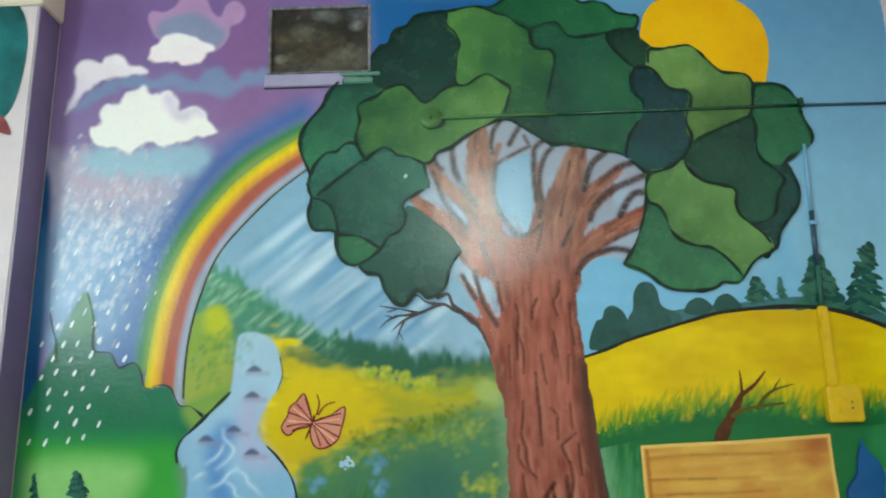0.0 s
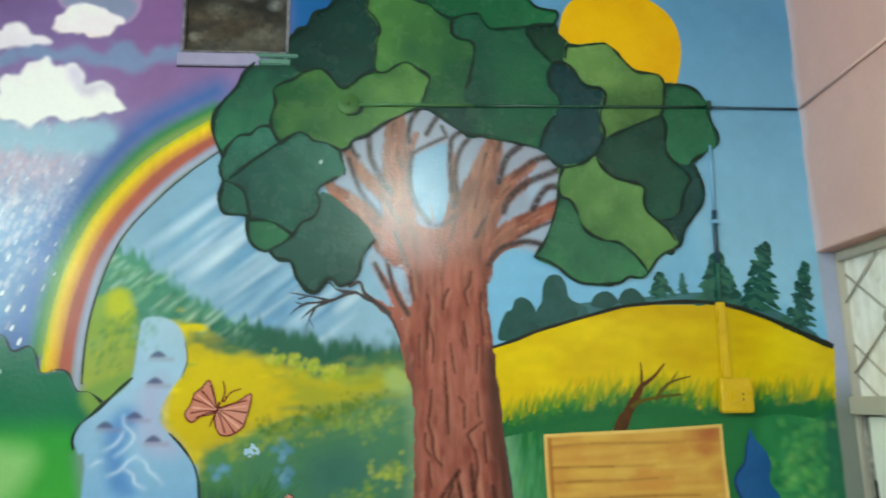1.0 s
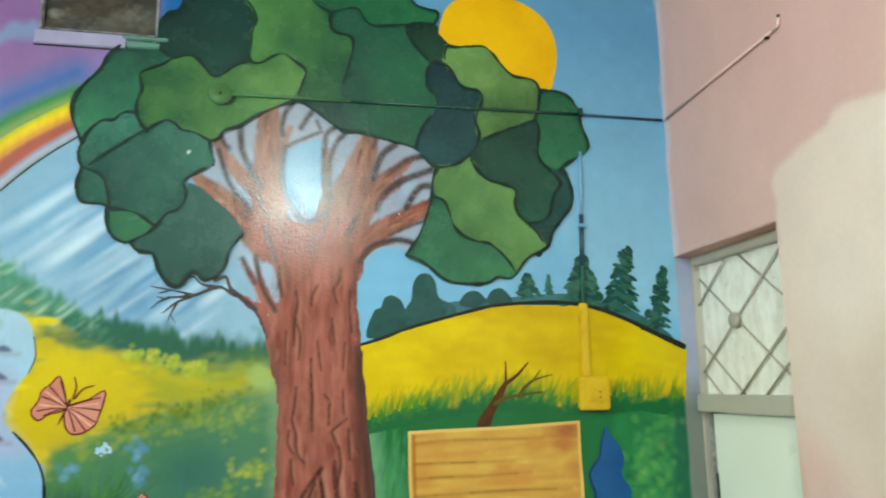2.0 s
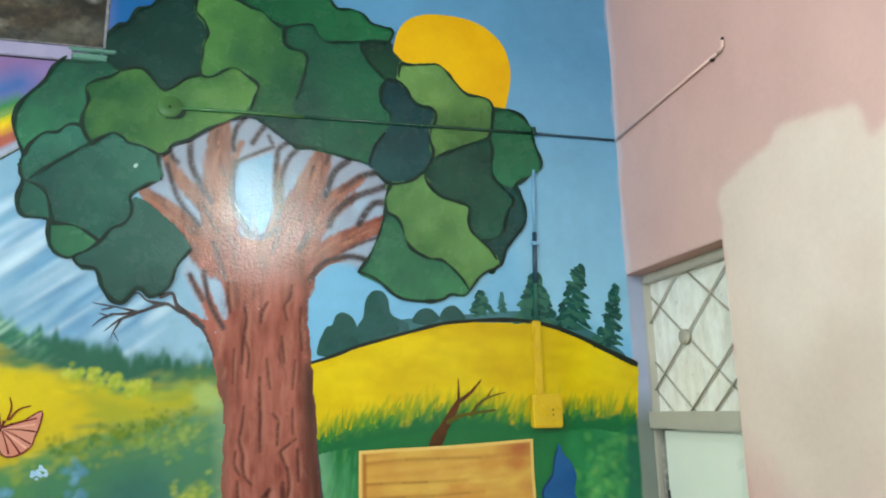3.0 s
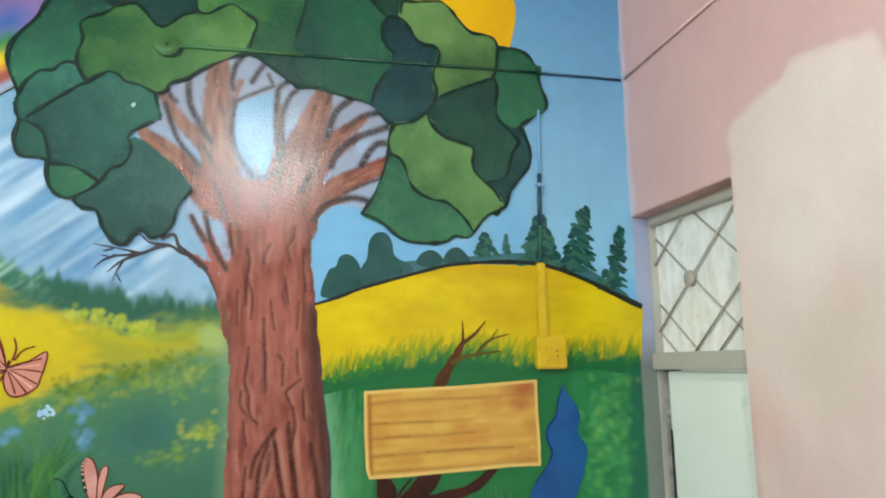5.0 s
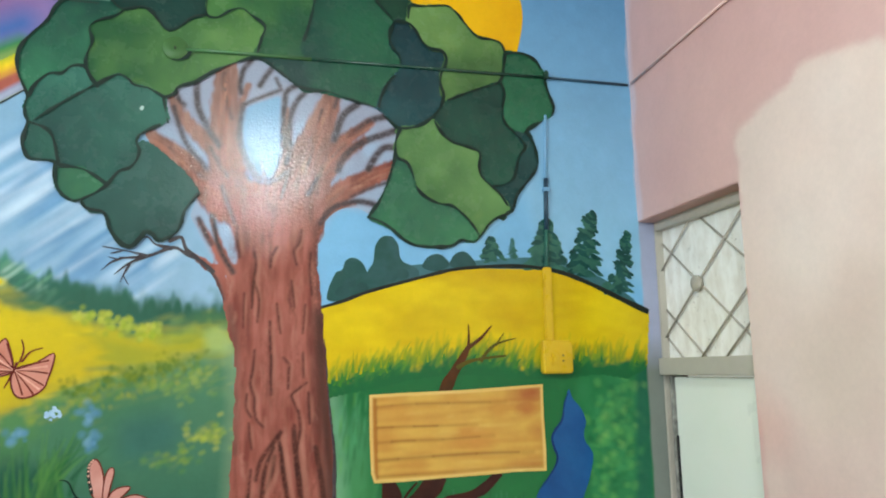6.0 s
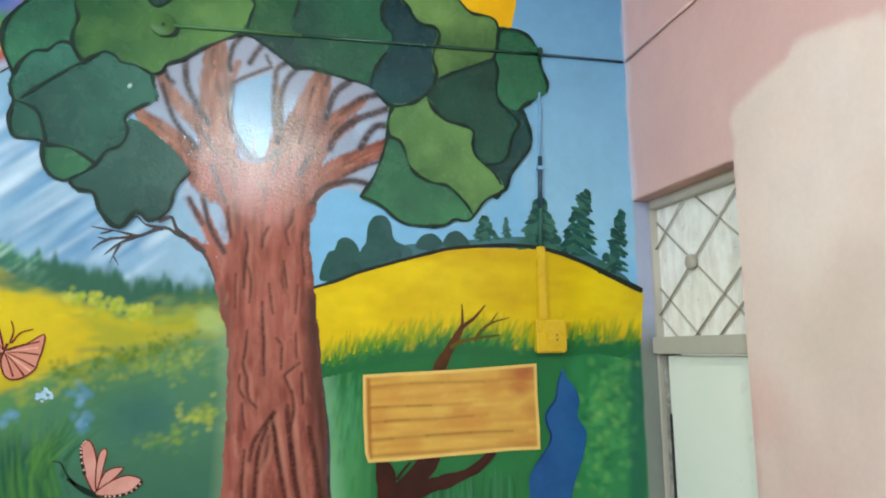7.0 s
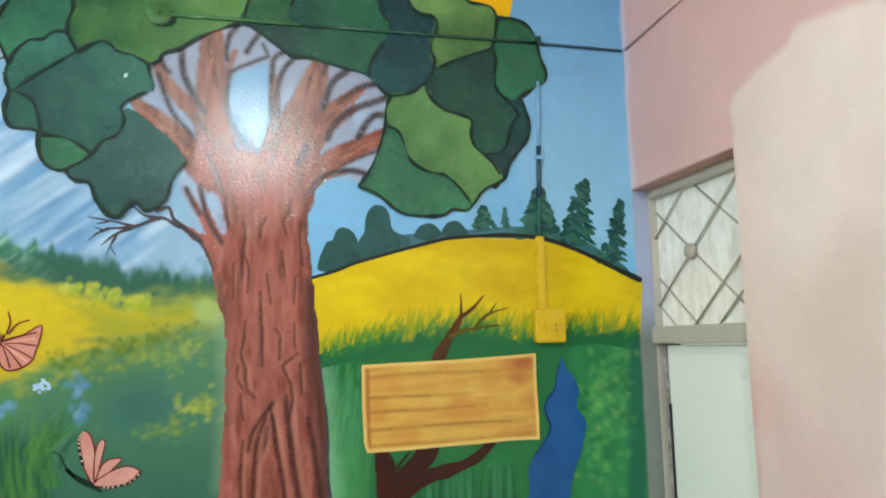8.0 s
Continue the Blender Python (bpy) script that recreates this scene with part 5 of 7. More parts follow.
leaf("1c4448", "2a5a5a", -90, [(0.667, 2.735), (0.704, 2.731), (0.732, 2.708), (0.751, 2.671), (0.779, 2.648), (0.816, 2.644), (0.831, 2.625), (0.827, 2.594), (0.815, 2.569), (0.811, 2.530), (0.820, 2.493), (0.810, 2.453), (0.785, 2.418), (0.748, 2.389), (0.702, 2.376), (0.665, 2.376), (0.647, 2.395), (0.629, 2.422), (0.608, 2.435), (0.615, 2.467), (0.630, 2.506), (0.657, 2.533), (0.675, 2.558), (0.685, 2.587), (0.681, 2.606), (0.667, 2.624), (0.652, 2.642), (0.648, 2.671), (0.658, 2.701)])
leaf("50703e", "8aa25a", 100, [(0.714, 2.799), (0.733, 2.797), (0.781, 2.798), (0.838, 2.804), (0.867, 2.787), (0.895, 2.754), (0.924, 2.721), (0.949, 2.704), (0.982, 2.699), (1.021, 2.691), (1.034, 2.658), (1.029, 2.617), (1.024, 2.577), (1.011, 2.556), (0.968, 2.533), (0.909, 2.513), (0.852, 2.489), (0.833, 2.474), (0.814, 2.502), (0.815, 2.569), (0.831, 2.619), (0.816, 2.644), (0.779, 2.648), (0.751, 2.677), (0.732, 2.708), (0.708, 2.731), (0.708, 2.765)])
leaf("2a6848", "3f805a", -90, [(1.034, 2.658), (1.070, 2.661), (1.110, 2.655), (1.140, 2.641), (1.159, 2.615), (1.173, 2.600), (1.177, 2.560), (1.186, 2.521), (1.200, 2.482), (1.193, 2.452), (1.162, 2.436), (1.131, 2.414), (1.105, 2.397), (1.090, 2.380), (1.061, 2.394), (1.033, 2.415), (1.020, 2.449), (1.029, 2.499), (1.027, 2.538), (1.017, 2.557), (1.028, 2.597)])
leaf("224e40", "326650", -60, [(0.833, 2.474), (0.880, 2.497), (0.948, 2.526), (1.011, 2.550), (1.026, 2.518), (1.021, 2.469), (1.023, 2.420), (1.051, 2.383), (1.080, 2.360), (1.095, 2.334), (1.074, 2.302), (1.061, 2.259), (1.052, 2.225), (1.016, 2.204), (0.988, 2.199), (0.959, 2.207), (0.941, 2.231), (0.936, 2.262), (0.939, 2.300), (0.915, 2.318), (0.868, 2.325), (0.830, 2.345), (0.803, 2.377), (0.794, 2.399), (0.813, 2.444)])
leaf("224c46", "2c5a54", 0, [(1.090, 2.380), (1.110, 2.387), (1.128, 2.340), (1.136, 2.292), (1.125, 2.253), (1.094, 2.213), (1.064, 2.174), (1.049, 2.131), (1.029, 2.122), (1.024, 2.145), (0.996, 2.171), (0.968, 2.195), (0.997, 2.196), (1.036, 2.211), (1.052, 2.230), (1.065, 2.279), (1.082, 2.314), (1.095, 2.334), (1.076, 2.360), (1.061, 2.384)])
leaf("5e804a", "88a660", 30, [(0.674, 2.373), (0.738, 2.382), (0.790, 2.405), (0.812, 2.368), (0.849, 2.338), (0.905, 2.323), (0.939, 2.306), (0.936, 2.262), (0.945, 2.225), (0.974, 2.199), (1.006, 2.172), (1.028, 2.141), (1.029, 2.117), (0.994, 2.097), (0.971, 2.078), (0.946, 2.046), (0.932, 2.035), (0.914, 2.067), (0.882, 2.102), (0.845, 2.128), (0.790, 2.135), (0.745, 2.161), (0.722, 2.196), (0.715, 2.242), (0.692, 2.268), (0.668, 2.280), (0.661, 2.309), (0.669, 2.341)])
leaf("2e6450", "528c60", -80, [(0.665, 2.276), (0.701, 2.263), (0.715, 2.233), (0.727, 2.187), (0.751, 2.156), (0.799, 2.132), (0.845, 2.127), (0.882, 2.099), (0.914, 2.063), (0.932, 2.031), (0.913, 2.016), (0.871, 2.018), (0.843, 2.001), (0.806, 1.997), (0.752, 1.997), (0.717, 2.002), (0.681, 2.020), (0.646, 2.050), (0.611, 2.066), (0.580, 2.083), (0.602, 2.119), (0.629, 2.165), (0.650, 2.229), (0.661, 2.266)])
leaf("2e6654", "467e6a", 90, [(-0.383, 2.400), (-0.374, 2.426), (-0.354, 2.453), (-0.333, 2.472), (-0.303, 2.475), (-0.282, 2.494), (-0.260, 2.501), (-0.240, 2.494), (-0.228, 2.467), (-0.212, 2.448), (-0.255, 2.419), (-0.312, 2.372), (-0.367, 2.330), (-0.381, 2.330), (-0.390, 2.350), (-0.392, 2.375)])
leaf("2c584e", "4a7c68", 20, [(-0.212, 2.448), (-0.176, 2.472), (-0.150, 2.481), (-0.125, 2.469), (-0.109, 2.453), (-0.077, 2.448), (-0.042, 2.433), (-0.023, 2.419), (-0.018, 2.385), (-0.011, 2.356), (-0.030, 2.337), (-0.061, 2.321), (-0.086, 2.303), (-0.093, 2.285), (-0.087, 2.255), (-0.091, 2.226), (-0.105, 2.205), (-0.130, 2.194), (-0.148, 2.178), (-0.159, 2.161), (-0.181, 2.166), (-0.212, 2.186), (-0.242, 2.198), (-0.271, 2.197), (-0.289, 2.202), (-0.298, 2.231), (-0.308, 2.272), (-0.318, 2.296), (-0.337, 2.312), (-0.367, 2.326), (-0.312, 2.372), (-0.255, 2.419)])
leaf("2c5e50", "3a6e5c", 0, [(-0.374, 2.321), (-0.344, 2.311), (-0.321, 2.296), (-0.308, 2.264), (-0.300, 2.231), (-0.293, 2.204), (-0.313, 2.214), (-0.345, 2.216), (-0.371, 2.219), (-0.387, 2.248), (-0.389, 2.275), (-0.382, 2.301)])
leaf("386c54", "4e845c", 0, [(-0.298, 2.203), (-0.271, 2.197), (-0.235, 2.197), (-0.204, 2.179), (-0.173, 2.160), (-0.165, 2.151), (-0.187, 2.130), (-0.215, 2.116), (-0.244, 2.103), (-0.273, 2.110), (-0.293, 2.133), (-0.301, 2.166)])
leaf("3a5e54", "4a7264", 90, [(-0.165, 2.151), (-0.145, 2.181), (-0.111, 2.200), (-0.091, 2.221), (-0.087, 2.265), (-0.079, 2.283), (-0.043, 2.268), (-0.002, 2.234), (0.038, 2.199), (0.071, 2.158), (0.080, 2.133), (0.057, 2.103), (0.043, 2.076), (0.039, 2.048), (0.025, 2.019), (0.004, 2.002), (-0.022, 1.993), (-0.042, 2.012), (-0.057, 2.017), (-0.075, 1.995), (-0.094, 1.977), (-0.115, 1.978), (-0.135, 1.998), (-0.154, 2.025), (-0.163, 2.057), (-0.176, 2.073), (-0.205, 2.072), (-0.221, 2.088), (-0.229, 2.100), (-0.201, 2.116)])
leaf_line([(-0.298, 2.714), (-0.331, 2.677), (-0.352, 2.629), (-0.392, 2.581), (-0.418, 2.533), (-0.417, 2.476), (-0.394, 2.418), (-0.383, 2.393)])
leaf_line([(-0.383, 2.397), (-0.374, 2.426), (-0.354, 2.453), (-0.333, 2.470), (-0.303, 2.473), (-0.282, 2.494), (-0.260, 2.501), (-0.240, 2.494), (-0.225, 2.464), (-0.209, 2.445)])
leaf_line([(-0.205, 2.437), (-0.236, 2.485), (-0.242, 2.528), (-0.229, 2.576), (-0.238, 2.621), (-0.215, 2.644), (-0.172, 2.662), (-0.141, 2.691)])
leaf_line([(-0.196, 2.727), (-0.183, 2.710), (-0.159, 2.689), (-0.132, 2.690), (-0.099, 2.699), (-0.073, 2.688), (-0.049, 2.658), (-0.022, 2.633), (0.011, 2.648), (0.043, 2.679), (0.085, 2.693)])
leaf_line([(-0.192, 2.793), (-0.164, 2.833), (-0.140, 2.842), (-0.111, 2.893), (-0.074, 2.908), (-0.045, 2.942), (-0.007, 2.951), (0.062, 2.955)])
leaf_line([(0.062, 2.955), (0.058, 2.907), (0.085, 2.875), (0.097, 2.834), (0.088, 2.793), (0.083, 2.733), (0.085, 2.693), (0.116, 2.688), (0.154, 2.714), (0.186, 2.725), (0.218, 2.704), (0.257, 2.673), (0.247, 2.628), (0.237, 2.585)])
leaf_line([(0.062, 2.955), (0.106, 2.964), (0.153, 2.970), (0.191, 2.960), (0.224, 2.942), (0.255, 2.935), (0.286, 2.905), (0.333, 2.880)])
leaf_line([(0.194, 2.962), (0.229, 2.978), (0.268, 3.006), (0.344, 3.028), (0.457, 3.016), (0.501, 2.972), (0.548, 2.974), (0.588, 2.960), (0.614, 2.932), (0.652, 2.922), (0.684, 2.915), (0.687, 2.894), (0.674, 2.868)])
leaf_line([(0.333, 2.880), (0.334, 2.829), (0.361, 2.810), (0.392, 2.805), (0.407, 2.782), (0.403, 2.746), (0.389, 2.683), (0.375, 2.634)])
leaf_line([(0.333, 2.880), (0.384, 2.899), (0.422, 2.900), (0.439, 2.870), (0.469, 2.847), (0.521, 2.851), (0.581, 2.859), (0.674, 2.868)])
leaf_line([(0.584, 2.857), (0.592, 2.816), (0.617, 2.779), (0.646, 2.749), (0.663, 2.731), (0.710, 2.729)])
leaf_line([(0.663, 2.731), (0.649, 2.693), (0.649, 2.658), (0.664, 2.634)])
leaf_line([(0.663, 2.547), (0.639, 2.516), (0.621, 2.477), (0.611, 2.435)])
leaf_line([(0.667, 2.735), (0.704, 2.731), (0.732, 2.706), (0.753, 2.669), (0.782, 2.648), (0.816, 2.644), (0.833, 2.622), (0.827, 2.590), (0.815, 2.565), (0.811, 2.530), (0.822, 2.493), (0.810, 2.450), (0.785, 2.418), (0.748, 2.389), (0.702, 2.374), (0.669, 2.374)])
leaf_line([(0.667, 2.735), (0.649, 2.700), (0.647, 2.666), (0.661, 2.633), (0.679, 2.615), (0.681, 2.581)])
leaf_line([(0.708, 2.745), (0.714, 2.791), (0.752, 2.793), (0.800, 2.800), (0.842, 2.803), (0.873, 2.780), (0.899, 2.747), (0.929, 2.714), (0.953, 2.702), (0.992, 2.700), (1.021, 2.689), (1.036, 2.656)])
leaf_line([(1.036, 2.654), (1.074, 2.661), (1.114, 2.655), (1.146, 2.634), (1.161, 2.609)])
leaf_line([(1.171, 2.569), (1.182, 2.530), (1.200, 2.482), (1.193, 2.452)])
leaf_line([(1.156, 2.427), (1.111, 2.399), (1.092, 2.380)])
leaf_line([(1.036, 2.654), (1.029, 2.611), (1.024, 2.577), (1.003, 2.546), (0.948, 2.526), (0.880, 2.497), (0.836, 2.475)])
leaf_line([(1.017, 2.551), (1.028, 2.512), (1.020, 2.459), (1.027, 2.415), (1.057, 2.382), (1.080, 2.362), (1.095, 2.334), (1.074, 2.302), (1.061, 2.259), (1.052, 2.229), (1.020, 2.204), (0.978, 2.199)])
leaf_line([(1.100, 2.385), (1.123, 2.349), (1.136, 2.292), (1.125, 2.253), (1.090, 2.208), (1.060, 2.169), (1.045, 2.123), (1.023, 2.111)])
leaf_line([(0.790, 2.405), (0.812, 2.368), (0.849, 2.338), (0.905, 2.323), (0.939, 2.306), (0.936, 2.262), (0.945, 2.227), (0.974, 2.199), (1.006, 2.170), (1.028, 2.135)])
leaf_line([(0.661, 2.309), (0.668, 2.276), (0.697, 2.263), (0.715, 2.233), (0.727, 2.191), (0.751, 2.158), (0.799, 2.134), (0.845, 2.127), (0.882, 2.099), (0.914, 2.063), (0.932, 2.031)])
leaf_line([(0.680, 2.373), (0.665, 2.331), (0.661, 2.276), (0.647, 2.220), (0.620, 2.147), (0.594, 2.106), (0.576, 2.079)])
leaf_line([(0.576, 2.083), (0.615, 2.070), (0.650, 2.048), (0.685, 2.017), (0.720, 2.000), (0.761, 1.996), (0.810, 1.995), (0.847, 2.003), (0.871, 2.018), (0.913, 2.016), (0.936, 2.035), (0.965, 2.074), (0.994, 2.095), (1.033, 2.111)])
leaf_line([(-0.364, 2.328), (-0.312, 2.372), (-0.255, 2.415), (-0.209, 2.448)])
leaf_line([(-0.209, 2.445), (-0.175, 2.470), (-0.150, 2.481), (-0.125, 2.469), (-0.109, 2.453), (-0.071, 2.447)])
leaf_line([(-0.071, 2.447), (-0.042, 2.432), (-0.023, 2.423), (0.002, 2.433), (0.016, 2.457), (0.059, 2.475), (0.106, 2.509), (0.146, 2.533), (0.187, 2.552), (0.215, 2.566)])
leaf_line([(-0.026, 2.419), (-0.020, 2.385), (-0.010, 2.342)])
leaf_line([(-0.030, 2.337), (-0.065, 2.318), (-0.089, 2.299), (-0.094, 2.282), (-0.085, 2.255), (-0.091, 2.226), (-0.108, 2.203), (-0.135, 2.192), (-0.149, 2.175), (-0.165, 2.151), (-0.194, 2.126), (-0.225, 2.109)])
leaf_line([(-0.386, 2.397), (-0.391, 2.366), (-0.388, 2.342), (-0.381, 2.321), (-0.389, 2.275), (-0.387, 2.248), (-0.371, 2.219), (-0.342, 2.216), (-0.313, 2.213), (-0.293, 2.200)])
leaf_line([(-0.378, 2.322), (-0.344, 2.311), (-0.321, 2.295), (-0.308, 2.264), (-0.295, 2.207)])
leaf_line([(-0.293, 2.200), (-0.242, 2.196), (-0.209, 2.182), (-0.165, 2.151)])
leaf_line([(-0.301, 2.203), (-0.301, 2.166), (-0.290, 2.132), (-0.270, 2.110), (-0.244, 2.101), (-0.222, 2.109)])
leaf_line([(-0.229, 2.099), (-0.213, 2.080), (-0.173, 2.072), (-0.160, 2.053), (-0.151, 2.025), (-0.134, 1.998), (-0.115, 1.979), (-0.092, 1.975), (-0.072, 1.997), (-0.057, 2.017), (-0.039, 2.012), (-0.023, 1.995), (0.004, 2.002), (0.027, 2.021), (0.039, 2.049), (0.044, 2.079), (0.062, 2.110), (0.083, 2.136)])
leaf_line([(0.215, 2.566), (0.258, 2.563), (0.296, 2.535), (0.334, 2.507), (0.365, 2.485), (0.409, 2.476), (0.452, 2.477), (0.487, 2.465), (0.544, 2.449), (0.585, 2.441), (0.615, 2.424), (0.644, 2.395), (0.671, 2.372)])

# dark arc hugging the lower right of the junction box
leaf_line([(0.044, 2.572), (0.035, 2.555), (0.015, 2.543), (-0.008, 2.541)])
# a glint on the leaf, put into the colour as a pale dab
glint = (-0.084, 2.383)
M_GLINT = enamel("glint_paint", "c6dcd8", "b4ccc8", 20.0)
Flat(0.0066).fill([(glint[0] - 0.006, glint[1] - 0.004), (glint[0] - 0.004, glint[1] + 0.005), (glint[0] + 0.004, glint[1] + 0.008), (glint[0] + 0.006, glint[1] + 0.001), (glint[0] + 0.001, glint[1] - 0.006)], 0, n=3).done("painted_glint", [M_GLINT], painted_tree, "small pale dab painted as a glint")

# ---------------------------------------------------------------- the pink wall
ce = Canvas(-2.6, 2.2, 0.0, 3.4, 0.012)
ce.c[:] = blend(lin("dab2ac"), lin("d4aaa6"), (ce.Z - 2.0) / 0.6 + ce.grain(0.2, 0.2, 0.25))
ce.fill([(DOOR_S - 0.004, 0.0), (DOOR_S - 0.003, 1.2)] + [(1.662, 2.083), (1.630, 2.228), (1.553, 2.260), (1.468, 2.284), (1.382, 2.311), (1.267, 2.293), (1.175, 2.293), (1.137, 2.219), (1.097, 2.207)] + [(0.95, 2.30), (0.6, 2.2), (-2.6, 2.3), (-2.7, -0.3), (DOOR_S, -0.3)], "e9d5cc", 0.012, 1.0, ce.grain(0.05, 0.05, 0.008))
for p, r, a in (((1.45, 1.25), 0.28, 0.55), ((1.2, 1.5), 0.16, 0.4), ((1.05, 1.35), 0.22, 0.4), ((1.30, 1.72), 0.12, 0.25), ((1.58, 1.45), 0.10, 0.4), ((1.1, 1.1), 0.2, 0.3)):
    ce.spot(p, r, "dcb6b0", a)
for p, r in (((1.45, 1.95), 0.16), ((1.2, 2.0), 0.2), ((1.3, 2.2), 0.1)):
    ce.spot(p, r, "ecdcd4", 0.6)
for p, r, h, a in (([(1.319, 1.665)][0], 0.22, "d6c4b6", 0.5), ([(1.419, 1.585)][0], 0.16, "d6c4b6", 0.4), ([(1.235, 1.705)][0], 0.20, "d6c4b8", 0.4), ([(1.660, 1.476)][0], 0.14, "dcb0a8", 0.5),
                   ([(1.210, 1.953)][0], 0.10, "dec6bc", 0.5), ([(1.455, 1.851)][0], 0.14, "eedfd6", 0.6), ([(1.374, 1.481)][0], 0.2, "dec9be", 0.4)):
    ce.spot(p, r, h, a)
ce.lay((slice(None), slice(None)), 0.7 * np.clip((ce.X - 2.165 + ce.grain(0.05, 0.12, 0.008)) / 0.015, 0, 1), lin("d6c6d0"))
ce.c *= (1 + ce.grain(0.15, 0.15, 0.02) + ce.grain(0.05, 0.09, 0.012))[..., None]
skin = ce.sheet("wall_paint", lambda y, z: (np.full_like(y, EAST), y, z), M_EAST, (DOOR_S, 2.3, -1, LINTEL))
skin.parent = bpy.data.objects["wall_east"]

# ---------------------------------------------------------------- the mural: small painted things
M_GRASS = [enamel("grass_paint", a, b, 12.0) for a, b in (("2c7646", "347c48"), ("47883e", "4f8e3c"), ("6e9832", "7a9e2e"), ("98a828", "a4ac24"), ("c2b41e", "baae20"))]
gr = random.Random(7)
fringe = smooth_line([(0.456, 1.583), (0.527, 1.603), (0.610, 1.618), (0.694, 1.637), (0.833, 1.656), (0.957, 1.653), (1.092, 1.632), (1.214, 1.639), (1.329, 1.646), (1.477, 1.632)], 30)
blades = Flat(0.0030)
for tone in (4, 3, 2, 1, 0):
    for k in range(16):
        p = fringe[int(gr.random() * (len(fringe) - 1))]
        x, z = p[0] + gr.uniform(-0.006, 0.006), p[1] + gr.uniform(-0.030, -0.004) + 0.007 * tone
        h, lean, w = (0.014 + 0.009 * tone) * gr.uniform(0.6, 1.4), gr.uniform(-0.002, 0.026), gr.uniform(0.006, 0.012)
        blades.up(0.0000012).line([(x, z), (x + lean * 0.35, z + h * 0.55), (x + lean, z + h)], w, 0.0006, tone, n=3)
blades.done("painted_grass", M_GRASS, mural, "short green brushed grass blades", "stuff")

M_DEAD = enamel("brown_shrub_paint", "6e4020", "54381c", 10.0)
M_DEADD = enamel("dark_shrub_paint", "4f2a22", "3f2420", 10.0)
shrub = Flat(0.0038)
for pts, a, b, m in (([(0.799, 1.522), (0.817, 1.567), (0.841, 1.609), (0.865, 1.646), (0.891, 1.690)], 0.045, 0.012, 0),
                     ([(0.887, 1.683), (0.924, 1.709), (0.943, 1.728), (0.964, 1.751)], 0.012, 0.003, 0),
                     ([(0.889, 1.687), (0.890, 1.725), (0.889, 1.756)], 0.009, 0.002, 0),
                     ([(0.850, 1.622), (0.890, 1.642), (0.948, 1.652), (1.009, 1.658)], 0.012, 0.006, 2),
                     ([(0.926, 1.641), (0.949, 1.672), (0.983, 1.696), (1.042, 1.712)], 0.013, 0.003, 2),
                     ([(0.975, 1.689), (0.990, 1.710), (1.004, 1.728)], 0.007, 0.002, 2),
                     ([(0.634, 1.311), (0.647, 1.262), (0.653, 1.217), (0.662, 1.122)], 0.04, 0.075, 1),
                     ([(0.796, 1.311), (0.756, 1.267), (0.716, 1.226), (0.662, 1.137)], 0.046, 0.08, 1),
                     ([(0.979, 1.311), (0.921, 1.262), (0.841, 1.234), (0.747, 1.211), (0.679, 1.152)], 0.024, 0.05, 1),
                     ([(0.723, 1.293), (0.700, 1.270), (0.680, 1.244)], 0.006, 0.008, 1)):
    shrub.up(0.00006).line(pts, a, b, m)
M_DEADS = enamel("olive_shrub_paint", "6e6420", "5c5a24", 10.0)
shrub.done("painted_shrub", [M_DEAD, M_DEADD, M_DEADS], mural, "bare brown painted shrub")

M_BOARD = enamel("board_paint", "", attr=True)
rim = np.array([(0.585, 1.546), (0.684, 1.550), (0.858, 1.553), (1.039, 1.562), (1.124, 1.567), (1.124, 1.475), (1.126, 1.371), (1.127, 1.310), (1.030, 1.312), (0.940, 1.308), (0.817, 1.304), (0.681, 1.300), (0.598, 1.300), (0.591, 1.324), (0.586, 1.429)])
bc = Canvas(rim[:, 0].min() - 0.006, rim[:, 0].max() + 0.006, rim[:, 1].min() - 0.006, rim[:, 1].max() + 0.006, 0.003)
bc.c[:] = blend(pig("dab25e"), pig("cf9e52"), 0.5 + bc.grain(0.16, 0.012, 0.4) + bc.grain(0.05, 0.05, 0.25))
for q, r, h in (((1.066, 1.537), 0.075, "a8563a"), ((1.094, 1.545), 0.050, "a85a3c"), ((1.069, 1.490), 0.045, "b4683e"), ((1.089, 1.331), 0.05, "b87a44"), ((1.030, 1.325), 0.05, "c48a4a"), ((1.108, 1.432), 0.05, "bc7c46"), ((0.811, 1.432), 0.05, "e2c06a"), ((0.907, 1.407), 0.08, "d49a52")):
    bc.spot(q, r, h, 0.65, 0.6)
for k in range(90):
    p = bc.rng.uniform((0.60, 1.30), (1.13, 1.56))
    bc.stroke([tuple(p), (p[0] + bc.rng.uniform(0.03, 0.14), p[1] + 0.003)], bc.rng.uniform(0.003, 0.007), ("c89848", "e2c274", "c08c46", "d8b262")[k % 4], 0.006, 0.32, True, False)
